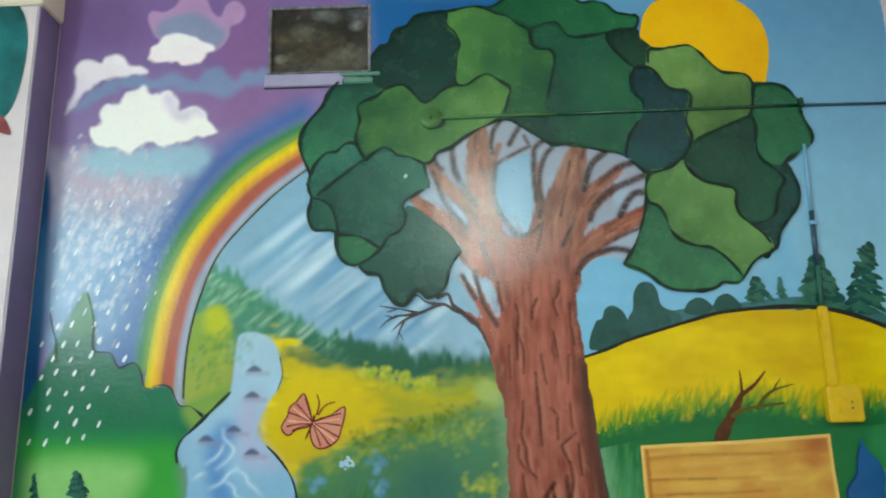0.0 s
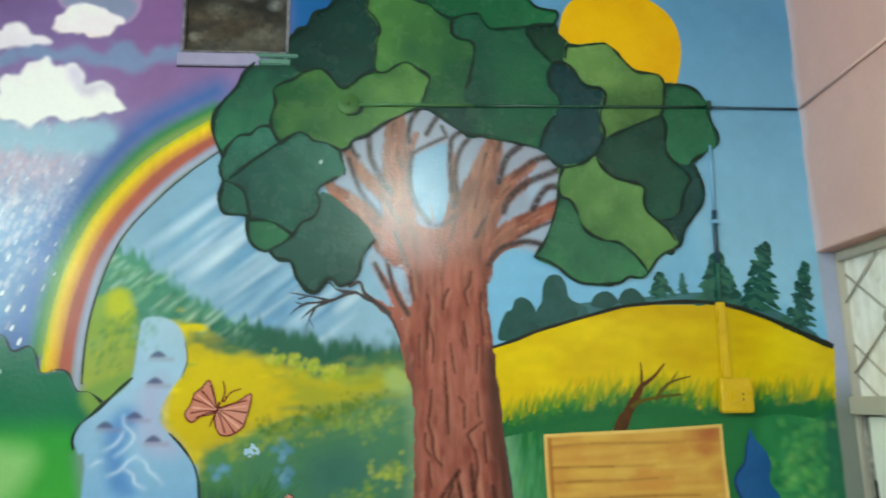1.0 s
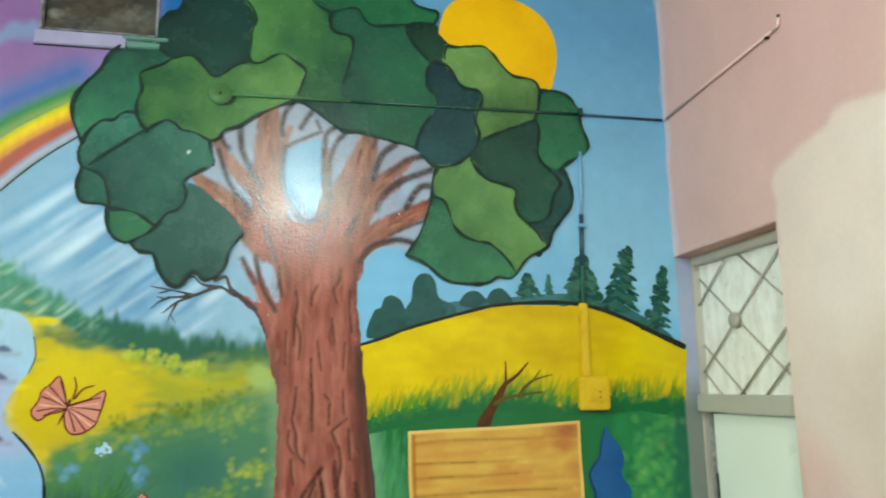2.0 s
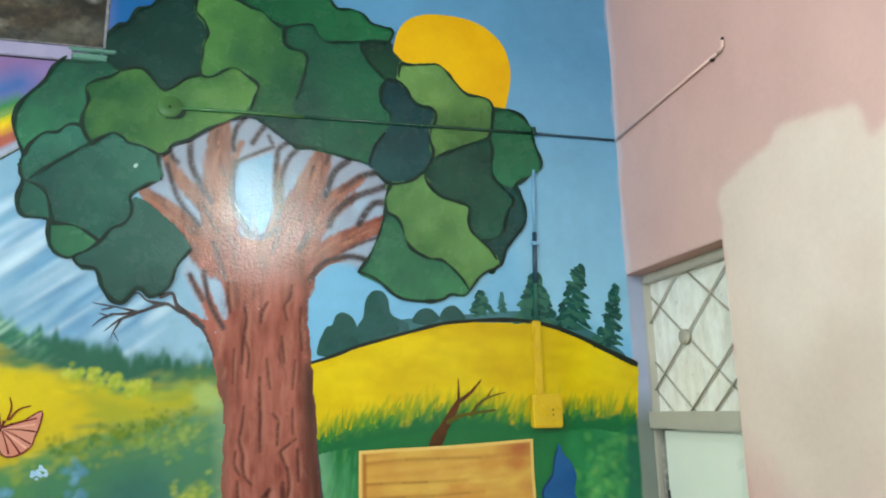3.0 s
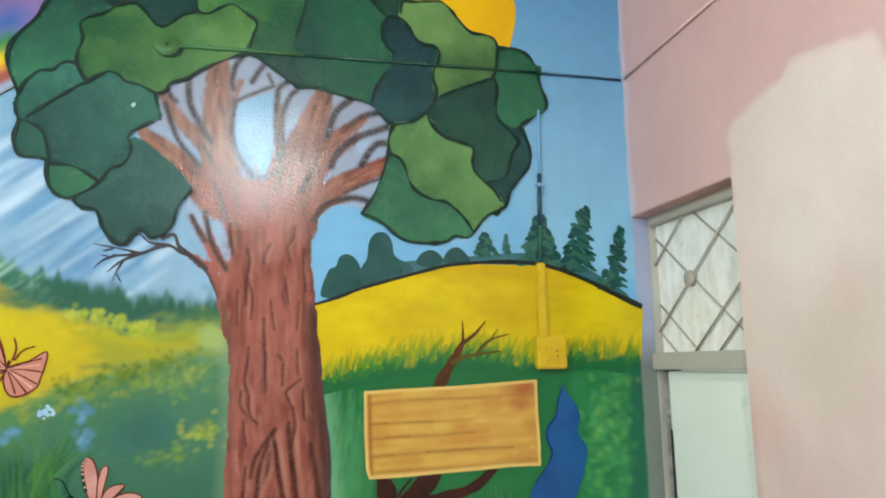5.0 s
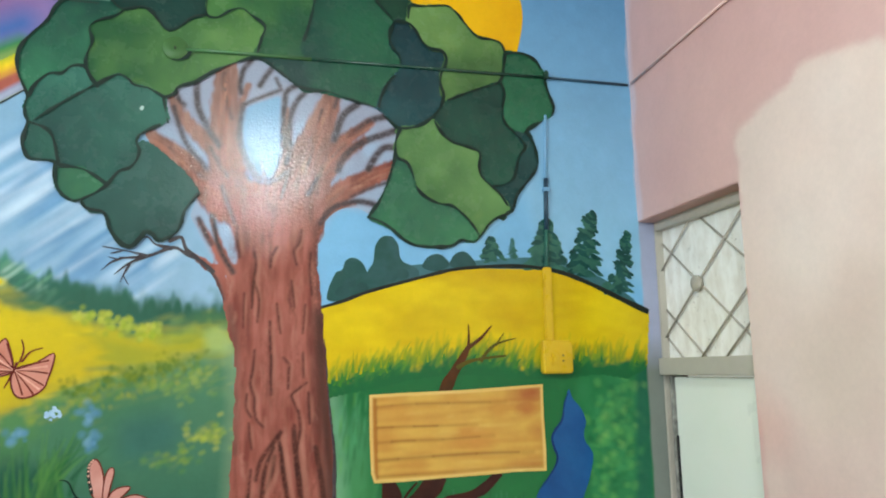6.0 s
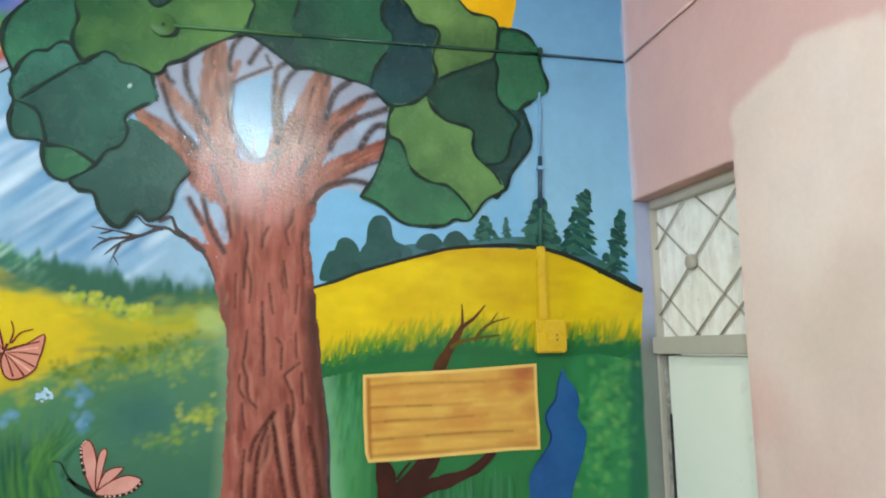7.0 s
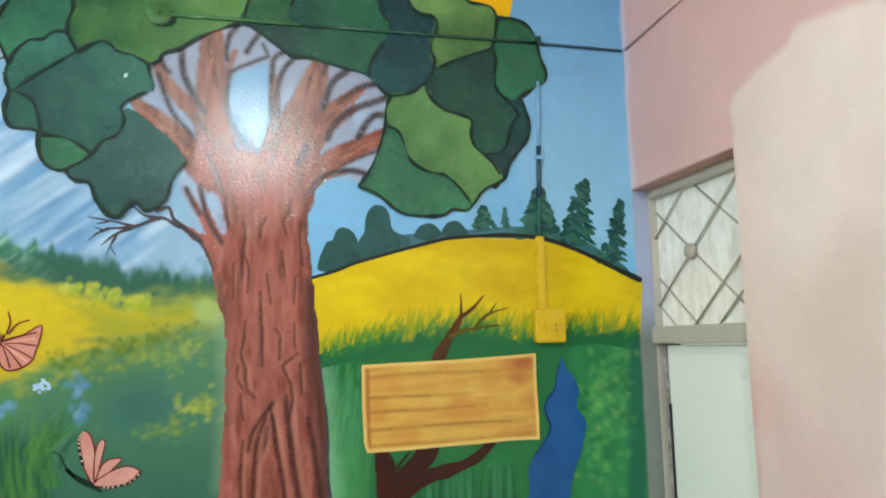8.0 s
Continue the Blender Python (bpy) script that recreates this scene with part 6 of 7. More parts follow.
for pts, w in (([(0.600, 1.511), (0.684, 1.518), (0.822, 1.519), (1.001, 1.518)], 0.009), ([(0.599, 1.453), (0.683, 1.454), (0.786, 1.453), (0.909, 1.454)], 0.006), ([(0.599, 1.409), (0.682, 1.413), (0.802, 1.413), (0.961, 1.419)], 0.008),
               ([(0.598, 1.359), (0.715, 1.364), (0.906, 1.368), (1.087, 1.366)], 0.010), ([(0.606, 1.315), (0.783, 1.317), (0.940, 1.322), (1.113, 1.321)], 0.005), ([(0.600, 1.534), (0.602, 1.428), (0.606, 1.307)], 0.008)):
    bc.stroke(pts, w * 1.3, "a87838", 0.006, 0.35)
    cut = smooth_line(pts, 6)
    for j in range(0, len(cut) - 4, 4):
        bc.stroke([tuple(p) for p in cut[j:j + 5]], w * bc.rng.uniform(0.5, 1.0), "8a5c2c", 0.003, bc.rng.uniform(0.15, 0.65))
bc.fill([(0.588, 1.539), (0.600, 1.529), (0.604, 1.428), (0.606, 1.312), (0.596, 1.305), (0.591, 1.429)], "b87c3a", 0.003, 0.8)
loop = np.vstack([rim, rim[:1]])
dist, _ = Canvas.near(bc.X, bc.Z, loop, False)
bc.lay((slice(None), slice(None)), 0.85 * np.clip(1.6 - dist / 0.006, 0, 1), pig("e8cc84"))
board = bc.sheet("painted_board", lambda x, z: (x, np.full_like(x, WALL - 0.0046), z), M_BOARD, None, Canvas.inside(bc.X, bc.Z, rim))
board.parent = mural
tagged(board, "orange-yellow painted plank signboard, left blank")
M_BOARDE = enamel("board_edge_paint", "e8cc84", "dcb868", 9.0)
Flat(0.0049).line([tuple(p) for p in rim], 0.0055, 0.0055, 0, True, n=1, wobble=0.25).done("board_edge", [M_BOARDE], board, "pale yellow painted rim")

M_BLUE = enamel("blue_paint", "2d689e", "265a92", 8.0)
M_BLUED = enamel("deep_blue_paint", "23447c", "1f3c70", 12.0)
blue = Flat(0.0040).fill([(1.213, 1.552), (1.225, 1.523), (1.252, 1.491), (1.266, 1.452), (1.258, 1.417), (1.261, 1.391), (1.280, 1.364), (1.285, 1.338), (1.270, 1.278), (1.249, 1.228), (1.231, 1.179), (1.221, 1.125), (1.209, 0.996), (1.073, 1.008), (1.089, 1.155), (1.090, 1.221), (1.110, 1.262), (1.139, 1.294), (1.159, 1.322), (1.164, 1.349), (1.152, 1.379), (1.150, 1.408), (1.164, 1.430), (1.184, 1.455), (1.193, 1.498), (1.202, 1.524)], 0)
blue.up(0.0003).line([(1.210, 1.541), (1.196, 1.507), (1.186, 1.458), (1.162, 1.428), (1.151, 1.405), (1.156, 1.377), (1.166, 1.349), (1.159, 1.322), (1.135, 1.289), (1.108, 1.257)], 0.003, 0.003, 1, mid=0.009)
blue.done("painted_blue_figure", [M_BLUE, M_BLUED], mural, "blue painted silhouette beside the signboard")

M_WING = enamel("wing_paint", "d29686", "c88474", 14.0)
M_WINGD = enamel("wing_line_paint", "7f3a2c", "6b2f26", 20.0)
M_WINGL = enamel("wing_light_paint", "e6b6a6", "dca290", 20.0)
WINGS = [M_WING, M_WINGD, M_WINGL]
one = Flat(0.0024).line([(-0.360, 1.656), (-0.370, 1.627), (-0.387, 1.588)], 0.008, 0.003, 0).line([(-0.355, 1.656), (-0.347, 1.688), (-0.354, 1.716)], 0.005, 0.003, 0).line([(-0.350, 1.656), (-0.330, 1.683), (-0.300, 1.693)], 0.005, 0.003, 0)
one = one.done("painted_butterfly", [M_WINGD], mural, "pink painted butterfly with dark-red lines")
c = [(-0.366, 1.634)][0]
for w, dark, pale in (([(-0.370, 1.640), (-0.377, 1.679), (-0.393, 1.719), (-0.414, 1.697), (-0.434, 1.681), (-0.441, 1.654), (-0.458, 1.623), (-0.438, 1.600), (-0.413, 1.616), (-0.380, 1.624)], [(-0.389, 1.706), (-0.414, 1.690), (-0.434, 1.665), (-0.443, 1.626), (-0.426, 1.613)], [(-0.424, 1.678), (-0.437, 1.642)]),
                      ([(-0.360, 1.640), (-0.313, 1.655), (-0.273, 1.679), (-0.274, 1.644), (-0.283, 1.612), (-0.292, 1.585), (-0.321, 1.565), (-0.349, 1.562), (-0.366, 1.579), (-0.373, 1.614)], [(-0.283, 1.660), (-0.283, 1.625), (-0.292, 1.593), (-0.316, 1.571), (-0.342, 1.569)], [(-0.286, 1.644), (-0.302, 1.583)])):
    f = Flat(0.0016).fill(w, 0, n=3).up(0.0003).line(w, 0.0045, 0.0045, 1, True, n=3)
    for q in dark:
        f.up(0.00002).line([c, ((c[0] + q[0]) / 2, (c[1] + q[1]) / 2 + 0.002), q], 0.002, 0.005, 1)
    for q in pale:
        f.up(0.00002).line([c, ((c[0] + q[0]) / 2, (c[1] + q[1]) / 2), q], 0.002, 0.006, 2)
    f.done("wing", WINGS, one)
two = Flat(0.0032).line([(-0.201, 1.301), (-0.166, 1.274), (-0.131, 1.253), (-0.108, 1.237)], 0.006, 0.004, 0, mid=0.016).line([(-0.173, 1.279), (-0.201, 1.310), (-0.216, 1.340), (-0.238, 1.347)], 0.004, 0.003, 0).line([(-0.180, 1.283), (-0.194, 1.301)], 0.010, 0.006, 0)
two = two.done("painted_butterfly", [M_LINE], mural, "pale pink painted butterfly with folded wings")
M_WINGP = enamel("pale_wing_paint", "d8a69c", "cc948a", 14.0)
for k, w in enumerate(([(-0.131, 1.259), (-0.157, 1.307), (-0.168, 1.354), (-0.167, 1.383), (-0.155, 1.397), (-0.142, 1.385), (-0.131, 1.352), (-0.127, 1.305)], [(-0.129, 1.270), (-0.130, 1.320), (-0.124, 1.359), (-0.112, 1.373), (-0.105, 1.362), (-0.111, 1.329), (-0.121, 1.278)], [(-0.124, 1.267), (-0.112, 1.304), (-0.091, 1.320), (-0.062, 1.320), (-0.082, 1.296), (-0.109, 1.272)], [(-0.131, 1.259), (-0.090, 1.288), (-0.048, 1.300), (-0.014, 1.283), (-0.039, 1.258), (-0.082, 1.248), (-0.110, 1.250)])):
    f = Flat(0.0016 + 0.0004 * k).fill(w, 0, n=3).up(0.0002).line(w, 0.0036, 0.0036, 1, True, n=3)
    if k in (0, 3):
        f.up(0.0002).line(w[1:5] if k == 0 else w[3:], 0.008, 0.006, 3, n=3)
        for b in smooth_line(w[1:5] if k == 0 else w[3:], 3)[1:-1]:
            f.up(0.00001).fill([(b[0] - 0.003, b[1]), (b[0], b[1] + 0.003), (b[0] + 0.003, b[1]), (b[0], b[1] - 0.003)], 2)
    f.done("wing", [M_WINGP, M_WINGD, M_WINGL, M_BLACK], two)

M_PETAL = enamel("pale_petal_paint", "b6d2e6", "9cc0de", 20.0)
fr = random.Random(3)
for q, m, s in (((-0.265, 1.518), M_PETAL, 1.0), ((-0.268, 1.519), M_PETAL, 0.5)):
    f = Flat(0.0022)
    for k in range(20):
        a, r = fr.uniform(0, 6.28), fr.uniform(0, 0.021) * s
        x, z, e = q[0] + r * math.cos(a), q[1] + r * 0.8 * math.sin(a), fr.uniform(0.0035, 0.0065) * s
        f.up(0.00003).fill([(x - e, z), (x - e * 0.3, z + e * 0.9), (x + e * 0.9, z + e * 0.3), (x + e * 0.4, z - e * 0.8)], 0, n=4)
    f.done("painted_flower", [m], mural)
M_DROP = enamel("white_drop_paint", "dfe8ee", "cfdde8", 20.0)
M_DROPF = enamel("faint_drop_paint", "a9bfd8", "b6c8dc", 20.0)
rain = Flat(0.0014)
rr = random.Random(12)
for row in range(17):
    for col in range(8):
        z = 1.60 + row * 0.048 + rr.uniform(-0.012, 0.012)
        x = -1.205 + col * 0.058 + (row % 2) * 0.028 + (z - 1.6) * 0.06 + rr.uniform(-0.012, 0.012)
        low = z < 1.98
        if x > -0.83 - (0.0 if not low else 0.10 + 0.05 * (z < 1.8)) or rr.random() < 0.12:
            continue
        h, w = (rr.uniform(0.016, 0.024), rr.uniform(0.008, 0.011)) if low else (rr.uniform(0.012, 0.026), rr.uniform(0.004, 0.008))
        rain.up(0.000002).line([(x - h * 0.22, z - h / 2), (x, z), (x + h * 0.22, z + h / 2)], w * 0.6, w * 0.4, 0 if low or rr.random() < 0.4 else 1, mid=w, n=3)
rain.done("painted_rain", [M_DROP, M_DROPF], mural, "white painted raindrops", "stuff")
for pts, w in (([(-1.065, 2.037), (-1.040, 1.952), (-1.033, 1.865), (-0.981, 1.853), (-0.952, 1.809), (-0.909, 1.823), (-0.885, 1.795), (-0.868, 1.748), (-0.827, 1.755), (-0.792, 1.745), (-0.763, 1.695), (-0.729, 1.690), (-0.691, 1.661)], 0.006), ([(-1.176, 1.978), (-1.163, 1.930), (-1.148, 1.886), (-1.145, 1.826)], 0.006),
               ([(-0.611, 1.729), (-0.644, 1.698), (-0.709, 1.634), (-0.749, 1.598), (-0.764, 1.562), (-0.759, 1.530)], 0.009), ([(-0.499, 1.572), (-0.461, 1.534), (-0.427, 1.486), (-0.410, 1.435), (-0.404, 1.362)], 0.007), ([(-1.292, 2.411), (-1.281, 2.382), (-1.284, 2.340)], 0.010), ([(-0.468, 1.829), (-0.458, 1.778), (-0.473, 1.728)], 0.003)):
    Flat(0.0018).line(pts, w * 0.7, w, 0, wobble=0.5).done("painted_outline", [M_LINE], mural)

# ---------------------------------------------------------------- pier with the balloon
PIER_F, PIER_E = 2.082, -1.238
pier_ob = tagged(part("pier", box_bm((ROOM_W, PIER_F, 0), (PIER_E - 0.004, WALL + 0.003, TOP), 0.004), M_WHITEWALL), "white painted wall pier with a purple flank", "pier", kind="structure")
part("side_paint", box_bm((PIER_E - 0.004, PIER_F + 0.003, 0), (PIER_E, WALL - 0.002, 2.955), 0.0), M_PURPLE, pier_ob, "purple painted flank")
part("beam", box_bm((PIER_E - 0.3, PIER_F - 0.010, 2.955), (PIER_E + 0.012, WALL - 0.002, 3.12), 0.004), M_CREAM, pier_ob, "cream painted beam end")
M_TEAL = enamel("balloon_paint", "2f7f86", "205a5e", 6.0)
M_ROSE = enamel("balloon_rose_paint", "b0626a", "8a4a52", 6.0)
balloon = Flat(WALL - PIER_F + 0.002).fill([(-1.50, 2.95), (-1.44, 2.985), (-1.378, 2.990), (-1.331, 2.978), (-1.287, 2.924), (-1.266, 2.823), (-1.273, 2.69), (-1.30, 2.592), (-1.36, 2.56), (-1.46, 2.62), (-1.54, 2.75), (-1.55, 2.87)], 0)
balloon.up(0.001).fill([(-1.42, 2.75), (-1.352, 2.70), (-1.338, 2.64), (-1.352, 2.56), (-1.39, 2.50), (-1.44, 2.58)], 1)
balloon.up(0.001).fill([(-1.36, 2.575), (-1.315, 2.575), (-1.285, 2.515), (-1.33, 2.525), (-1.38, 2.50)], 1, n=3)
balloon.done("painted_balloon", [M_TEAL, M_ROSE], pier_ob, "teal and rose painted balloon")

# ---------------------------------------------------------------- ventilator
M_GRIME = enamel("grimy_glass", "", attr=True, coarse=0.9, fine=0.5, rough=(0.3, 0.6), spec=0.4, grit=(55, 5.0, 0.65))
M_SOOT = plain("sooty_glass", "2a2824", "1c1a18", 20.0, 0.5, 0.3)
M_FLAKE = plain("flaking_frame_paint", "94929c", "34323a", 38.0, 0.5, 0.5)
M_SILL = plain("lilac_sill_paint", "9c96b8", "908aae", 12.0, 0.4, 0.3)
M_SILLG = plain("green_sill_paint", "5f8a7e", "4c7a6c", 14.0, 0.4, 0.3)
vent = tagged(new("window_1"), "small grimy ventilator window with flaking frame", "window", kind="structure")
x0, x1, z0, z1 = VENT
part("backing", box_bm((x0 + 0.004, WALL + 0.012, z0 + 0.004), (x1 - 0.004, WALL + 0.018, z1 - 0.004)), M_SOOT, vent)
vc = Canvas(x0 + 0.004, x1 - 0.004, z0 + 0.003, z1 - 0.003, 0.0025)
vc.rng = np.random.default_rng(44)
vc.c[:] = blend(lin("201c18"), lin("54483a"), 0.55 + vc.grain(0.05, 0.035, 0.45) + vc.grain(0.016, 0.014, 0.22))
for u, v, r, h, a in ((0.12, 0.80, 0.075, "171613", 0.95), (0.30, 0.88, 0.07, "1b1915", 0.9), (0.60, 0.70, 0.075, "211d17", 0.9), (0.88, 0.60, 0.055, "15130f", 0.95), (0.76, 0.90, 0.045, "191815", 0.9),
                      (0.06, 0.35, 0.06, "1d1b19", 0.9), (0.22, 0.38, 0.04, "1a1814", 0.8), (0.32, 0.66, 0.05, "77756a", 0.8), (0.45, 0.62, 0.05, "5c6058", 0.7), (0.30, 0.98, 0.06, "57434c", 0.7),
                      (0.50, 0.92, 0.04, "8b8f92", 0.7), (0.62, 0.88, 0.04, "82868a", 0.6), (0.90, 0.92, 0.06, "6f7684", 0.8), (0.86, 0.72, 0.03, "a3a6a8", 0.7), (0.11, 0.24, 0.028, "9a958c", 0.85),
                      (0.45, 0.36, 0.10, "4c3f2e", 0.8), (0.70, 0.22, 0.06, "77756c", 0.7), (0.90, 0.28, 0.07, "77756e", 0.75), (0.50, 0.08, 0.06, "6c6b66", 0.7), (0.25, 0.10, 0.05, "4c5052", 0.7), (0.80, 0.08, 0.05, "5a584e", 0.6)):
    vc.spot((x0 + (x1 - x0) * u, z0 + (z1 - z0) * v), r, h, a, 0.75)
for k in range(90):
    p = vc.rng.uniform((x0, z0), (x1, z1))
    vc.stroke([tuple(p), tuple(p + vc.rng.normal(0, 0.012, 2))], vc.rng.uniform(0.003, 0.010), ("8f8f88", "24201b", "6a6458", "1a1815", "3d352a")[k % 5], 0.005, vc.rng.uniform(0.2, 0.5), True, False)
vc.c *= (0.72 + vc.grain(0.008, 0.008, 0.12) + vc.grain(0.02, 0.02, 0.14)).clip(0.2, 2)[..., None]
crust = vc.sheet("pane", lambda x, z: (x, np.full_like(x, WALL + 0.011), z), M_GRIME)
crust.parent = vent
tagged(crust, "dark glass pane caked with grime")
for lo, hi in (((x0 - 0.003, WALL - 0.003, z0 - 0.004), (x0 + 0.006, WALL + 0.03, z1 + 0.006)), ((x1 - 0.005, WALL - 0.004, z0 - 0.004), (x1 + 0.005, WALL + 0.03, z1 + 0.006)),
               ((x0 + 0.006, WALL - 0.002, z1 - 0.004), (x1 - 0.005, WALL + 0.03, z1 + 0.006)), ((x0 + 0.006, WALL - 0.002, z0 - 0.004), (x1 - 0.005, WALL + 0.03, z0 + 0.003))):
    part("window_frame", box_bm(lo, hi, 0.002), M_FLAKE, vent, "flaking grey frame bar")
part("window_sill", box_bm((x0 - 0.012, WALL - 0.006, z0 - 0.050), (x1 - 0.085, WALL + 0.003, z0 - 0.006), 0.003), M_SILL, vent, "lilac painted sill strip")
part("window_sill", box_bm((x1 - 0.085, WALL - 0.007, z0 - 0.044), (x1 + 0.012, WALL + 0.003, z0 - 0.024), 0.003), M_SILLG, vent, "green painted sill end")
part("window_sill", box_bm((x1 - 0.100, WALL - 0.008, z0 - 0.019), (x1 + 0.035, WALL + 0.003, z0 - 0.006), 0.003), M_SILLG, vent, "green painted sill end")
# thin black strip just below the sill
part("window_sill", box_bm((x0 - 0.012, WALL - 0.004, z0 - 0.055), (x1 - 0.02, WALL + 0.003, z0 - 0.052), 0.0), M_BLACK, vent)

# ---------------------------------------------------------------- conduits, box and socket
# lit and shaded greens of one pipe, its light put into the colour
M_LITPIPE = plain("highlit_green_pipe", "4a784c", "406c44", 14.0, 0.16, 0.15)
M_DKPIPE = plain("shaded_green_pipe", "1f4a3c", "183c30", 14.0, 0.2, 0.15)
M_BLKPIPE = plain("dark_blue_pipe", "27485e", "1f3a4c", 14.0, 0.35, 0.15)
M_PINKPIPE = plain("pink_painted_pipe", "e8c6be", "deb8b0", 14.0, 0.4, 0.15)
M_BLUEPIPE = plain("blue_painted_pipe", "7eb0d4", "74a6cc", 14.0, 0.35, 0.15)
M_YELPIPE = plain("yellow_painted_casing", "dcb818", "cfa814", 9.0, 0.3, 0.15)
M_BOXG = plain("olive_painted_box", "446f38", "3c6638", 10.0, 0.5, 0.15)
M_SCREW = plain("dark_screw", "1c201a", "2a2c24", 30.0, 0.4, 0.2)
M_PLASTIC = plain("black_plastic", "1a1a1a", "252422", 20.0, 0.4, 0.1)
pipe = tagged(new("conduit_pipe"), "wall-hugging green painted conduit pipe, lightened at the left, darkened to blue at the right", "pipe")
R = 0.0058
# one pipe in three tones: its highlight and shadow are put into the colours
part("pipe_run", tube_bm([(0.03, WALL - R - 0.001, 2.575), (0.2, WALL - R - 0.001, 2.577), (0.40, WALL - R - 0.001, 2.577)], R), M_LITPIPE, pipe, "green painted length, lightened as its highlight")
part("pipe_run", tube_bm([(0.40, WALL - R - 0.001, 2.577), (0.9, WALL - R - 0.001, 2.580), (1.176, WALL - R - 0.001, 2.582)], R * 0.93), M_DKPIPE, pipe, "green painted length, darkened as in shade")
part("pipe_run", tube_bm([(1.176, WALL - R - 0.001, 2.582), (1.35, WALL - R - 0.001, 2.581), (EAST - 0.012, WALL - R - 0.001, 2.580)], R * 0.75), M_BLKPIPE, pipe, "dark blue length, its shadow in the colour")
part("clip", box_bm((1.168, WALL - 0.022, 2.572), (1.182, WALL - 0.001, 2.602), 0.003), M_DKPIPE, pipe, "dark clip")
pink = tagged(new("conduit_pipe"), "pink painted conduit climbing the pink wall", "pipe")
part("pipe_run", tube_bm([(EAST - R - 0.001, WALL - 0.022, 2.580), (EAST - R - 0.001, 1.9, 2.594), (EAST - R - 0.001, 1.585, 2.606)], R * 0.75), M_PINKPIPE, pink)
part("elbow", tube_bm([(EAST - R - 0.001, 1.585, 2.606), (EAST - R - 0.001, 1.570, 2.608), (EAST - R - 0.001, 1.562, 2.614), (EAST - R - 0.001, 1.560, 2.630)], R * 0.85), M_PINKPIPE, pink)
part("wire_end", tube_bm([(EAST - R - 0.001, 1.560, 2.629), (EAST - R - 0.001, 1.559, 2.638)], R * 0.7), M_PLASTIC, pink, "black open end")
part("clip", box_bm((EAST - 0.014, 1.606, 2.594), (EAST - 0.001, 1.617, 2.601), 0.002), M_PLASTIC, pink, "dark clip")
rbox = tagged(new("junction_box"), "round junction box painted over in olive green", "junction box")
part("body", lathe_bm([(0.036, 0.001), (0.036, 0.007), (0.034, 0.010), (0.0, 0.0105)], (0.0, WALL, 2.577)), M_BOXG, rbox)
part("screw", lathe_bm([(0.0045, 0.010), (0.004, 0.0125), (0.0, 0.013)], (0.0, WALL, 2.577), sides=12), M_SCREW, rbox, "dark screw head")
drop = tagged(new("conduit_pipe"), "vertical conduit painted blue, black and yellow above a socket", "pipe")
xs = 1.163
part("pipe_run", tube_bm([(1.170, WALL - 0.006, 2.45), (1.167, WALL - 0.006, 2.36), (xs, WALL - 0.006, 2.232)], 0.0048), M_BLUEPIPE, drop, "sky-blue painted length")
part("pipe_run", tube_bm([(xs, WALL - 0.006, 2.232), (1.160, WALL - 0.006, 2.14), (1.158, WALL - 0.006, 2.06)], 0.0075), M_BLKPIPE, drop, "blackish painted length")
part("pipe_run", tube_bm([(1.158, WALL - 0.006, 2.06), (1.155, WALL - 0.006, 1.98), (1.154, WALL - 0.006, 1.938)], 0.0075), M_PINEL, drop, "green painted length")
part("casing", box_bm((1.139, WALL - 0.011, 1.702), (1.169, WALL - 0.001, 1.938), 0.004), M_YELPIPE, drop, "flat yellow painted casing")
part("clip", box_bm((1.150, WALL - 0.018, 2.188), (1.174, WALL - 0.001, 2.200), 0.002), M_BLUEPIPE, drop, "pale clip")
sock = tagged(new("socket_box"), "yellow painted switch and socket box on the wall", "socket")
sx0, sx1, sz0, sz1 = 1.121, 1.220, 1.601, 1.704
part("back_box", box_bm((sx0, WALL - 0.034, sz0), (sx1, WALL - 0.001, sz1), 0.005, 3), M_YELPIPE, sock)
part("plate", box_bm((sx0 + 0.026, WALL - 0.038, sz0 + 0.024), (sx1 - 0.022, WALL - 0.030, sz1 - 0.032), 0.002), M_YELPIPE, sock)
part("rocker", box_bm((sx0 + 0.030, WALL - 0.043, sz0 + 0.029), (sx0 + 0.047, WALL - 0.036, sz1 - 0.036), 0.002), M_YELPIPE, sock)
for z in (1.640, 1.656):
    part("pin_hole", lathe_bm([(0.0035, 0.0375), (0.0030, 0.0388), (0.0, 0.0388)], (sx0 + 0.064, WALL, z), sides=12), M_PLASTIC, sock, "dark pin hole")

# ---------------------------------------------------------------- door in the corner, with its grille
XF = EAST + 0.058
door = tagged(new("door_1"), "closed white door with a grilled fanlight above", "door", kind="structure")
part("door_frame", box_bm((XF, 2.194, 0), (XF + 0.07, WALL + 0.002, LINTEL), 0.003), M_FRAME, door, "grey-beige frame post")
part("door_frame", box_bm((XF, DOOR_S - 0.05, LINTEL - 0.030), (XF + 0.07, 2.194, LINTEL + 0.004), 0.003), M_FRAME, door, "grey-beige frame head")
part("door_frame", box_bm((XF, DOOR_S - 0.05, 0), (XF + 0.07, DOOR_S + 0.004, LINTEL - 0.030), 0.003), M_FRAME, door, "grey-beige frame post")
part("transom", box_bm((XF - 0.016, DOOR_S - 0.002, 1.590), (XF + 0.07, 2.197, 1.644), 0.003), M_FRAME, door, "grey-beige transom bar")
part("leaf", box_bm((XF + 0.018, DOOR_S + 0.006, 0.01), (XF + 0.055, 2.164, 1.584), 0.003), M_DOOR, door, "plain white door leaf")
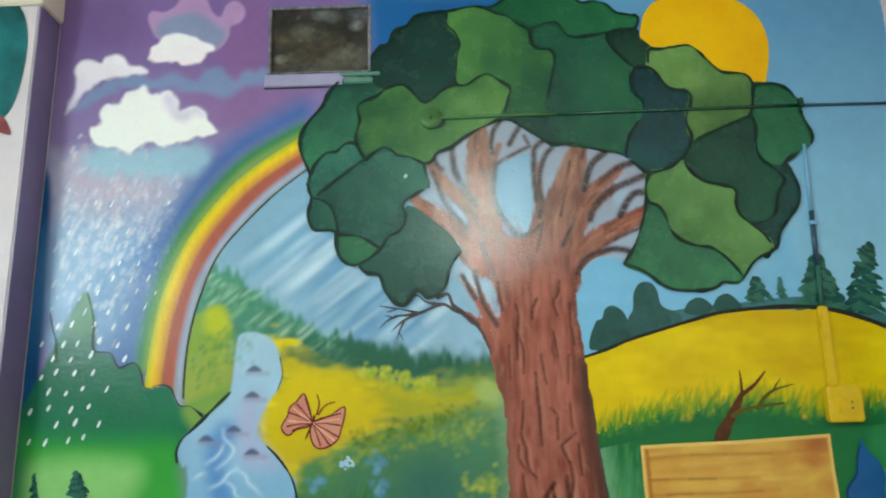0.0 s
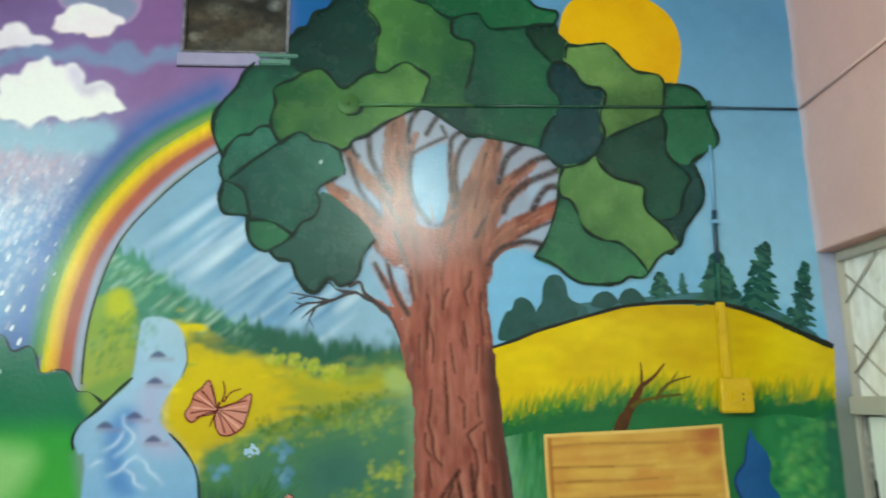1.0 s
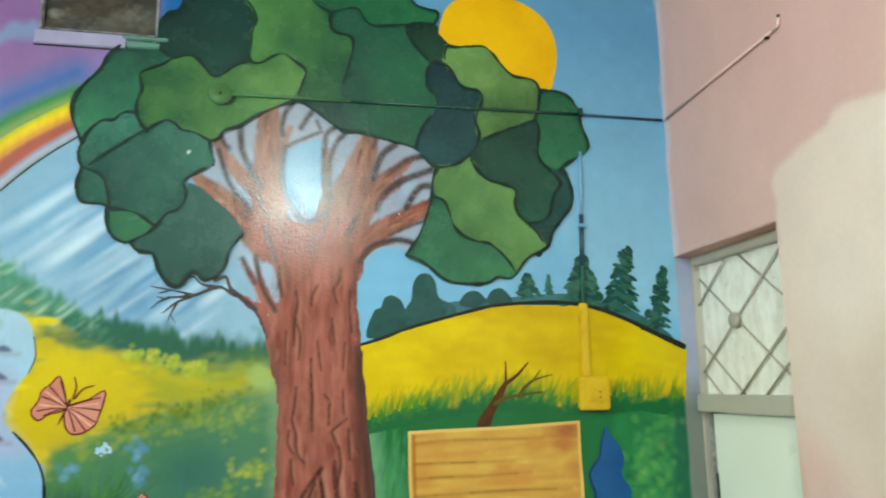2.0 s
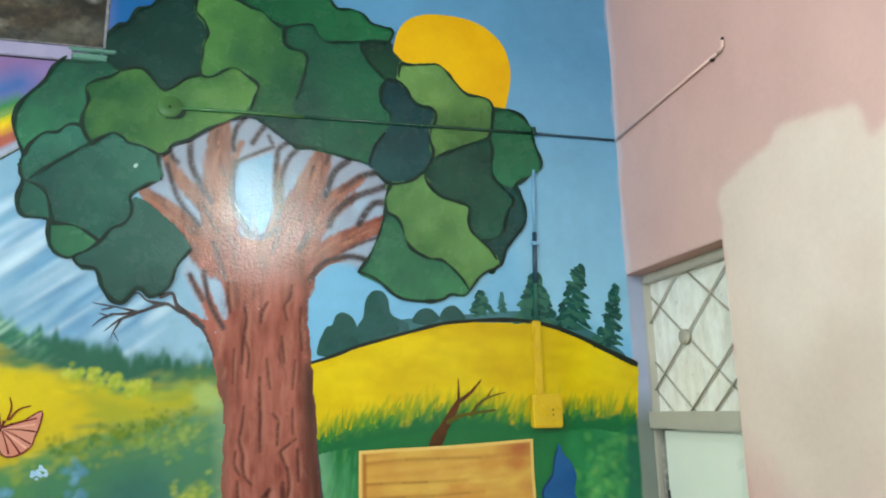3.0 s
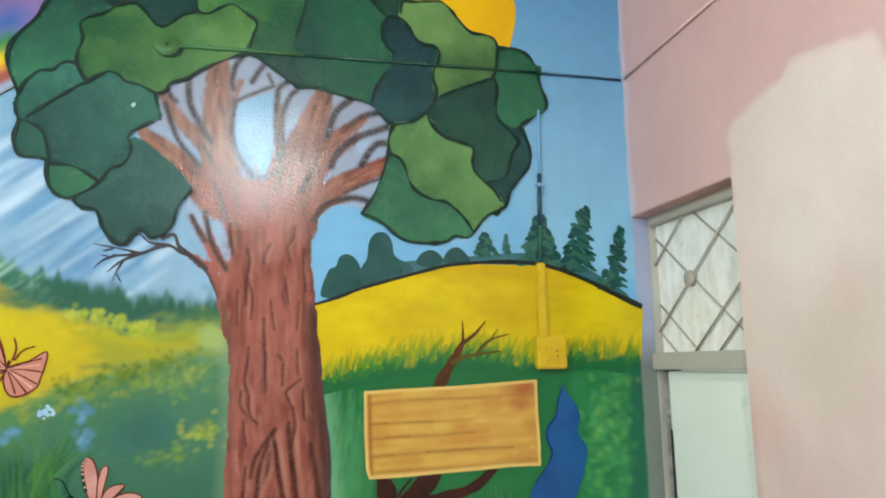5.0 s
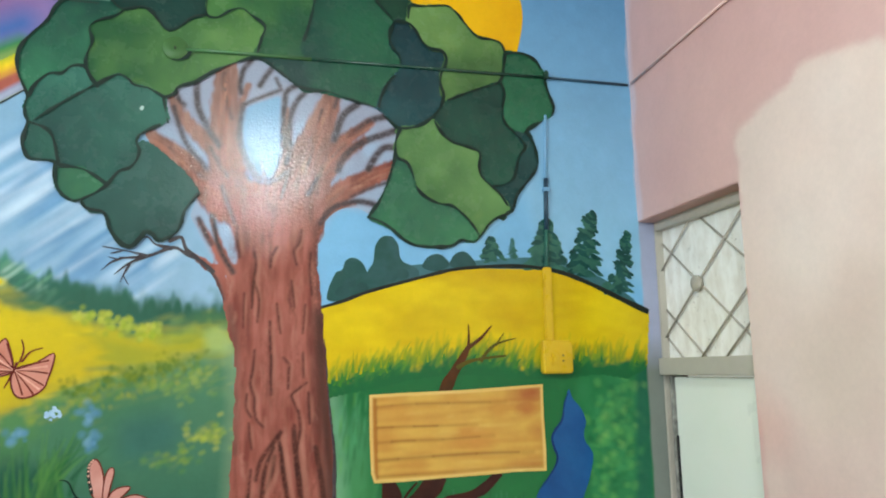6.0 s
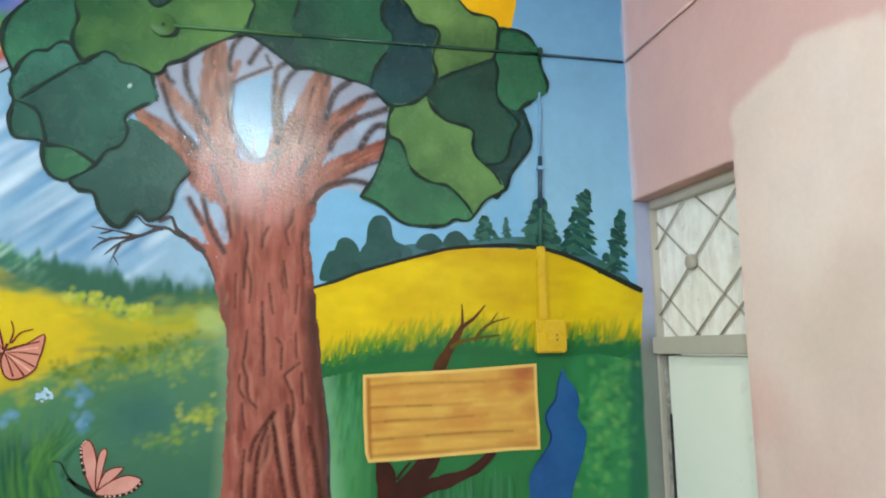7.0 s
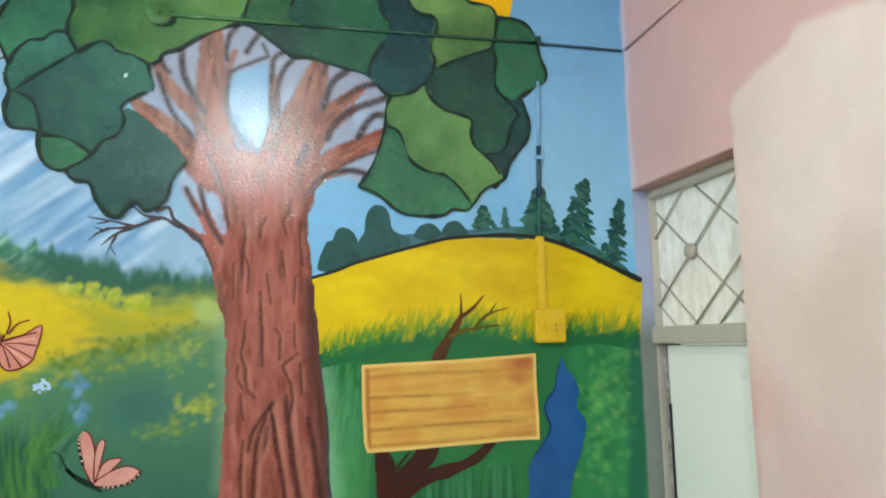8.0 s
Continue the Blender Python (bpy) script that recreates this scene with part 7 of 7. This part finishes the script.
part("gap", box_bm((XF + 0.045, 2.164, 0.01), (XF + 0.068, 2.194, 1.588), 0.0), M_WORN, door, "worn mottled grey jamb strip")
# solid dark strip on the leaf stands for the shade in the slot
part("slot", box_bm((XF + 0.0140, 2.157, 0.01), (XF + 0.0185, 2.166, 1.40), 0.0), M_SLOTSHADE, door, "dark strip in place of the shaded hinge-side slot")
part("hinge_strip", box_bm((XF + 0.012, 2.172, 0.01), (XF + 0.044, 2.182, 1.586), 0.001), M_WORN, door)
pn = Nodes("streaked_frosted_glass")
pc = pn.mix(pn.range(pn.noise(14, 6.0, 0.6, (1, 1.6, 0.7)), 0, 1, 0.40, 0.72), lin("fbf9f4"), lin("e2dcd2"))
pc = pn.mix(pn.range(pn.noise(60, 6.0, 0.75), 0, 1, 0.62, 0.72), pc, lin("6a5448"))
M_FROST = pn.finish(pc, pn.range(pn.noise(25, 4.0), 0.25, 0.5), [(pn.noise(70, 4.0), 0.003, 0.2)])
part("pane", box_bm((XF + 0.027, DOOR_S + 0.004, 1.644), (XF + 0.033, 2.194, LINTEL - 0.030)), M_FROST, door, "frosted streaky glass pane")
hy, hz, gy, gz = 1.992, 1.868, 0.143, 0.110
ylo, yhi, zlo, zhi = DOOR_S + 0.004, 2.193, 1.644, LINTEL - 0.030
for sgn in (1, -1):
    for off in (0, 2 * gz, -2 * gz, -0.315):
        s = sgn * gz / gy
        f = lambda y: hz + s * (y - hy) + off
        g = lambda z: hy + (z - hz - off) / s
        ends = [(y, f(y)) for y in (ylo, yhi) if zlo <= f(y) <= zhi] + [(g(z), z) for z in (zlo, zhi) if ylo < g(z) < yhi]
        if len(ends) < 2:
            continue
        a, b = Vector((XF + 0.020 + 0.004 * sgn, *ends[0])), Vector((XF + 0.020 + 0.004 * sgn, *ends[1]))
        part("grille_bar", tube_bm([a, b], 0.0033, 8), M_STEEL, door)
part("grille_boss", lathe_bm([(0.024, -0.004), (0.024, 0.008), (0.018, 0.011), (0.0, 0.012)], (XF + 0.014, hy, hz), "X", 20), M_STEEL, door, "round steel boss")

# ---------------------------------------------------------------- lamp on the ceiling
bulb = tagged(new("ceiling_bulb"), "bare glass bulb in a black holder on the ceiling", "lamp")
part("holder", lathe_bm([(0.03, 0.0), (0.03, -0.02), (0.018, -0.03), (0.018, BULB[2] + 0.14 - TOP), (0.0, BULB[2] + 0.14 - TOP)], (*BULB[:2], TOP), "Z", 20), M_PLASTIC, bulb)
glass = lathe_bm([(0.0, -0.10), (0.016, -0.10), (0.03, -0.075), (0.034, -0.045), (0.026, -0.02), (0.0, -0.012)], (BULB[0], BULB[1], BULB[2] + 0.14), "Z", 20)
gm = Nodes("lit_bulb_glass")
gm.bsdf.inputs["Emission Color"].default_value = (1, 0.98, 0.95, 1)
gm.bsdf.inputs["Emission Strength"].default_value = 12.0
part("glass", glass, gm.mat, bulb, "glowing white glass bulb")
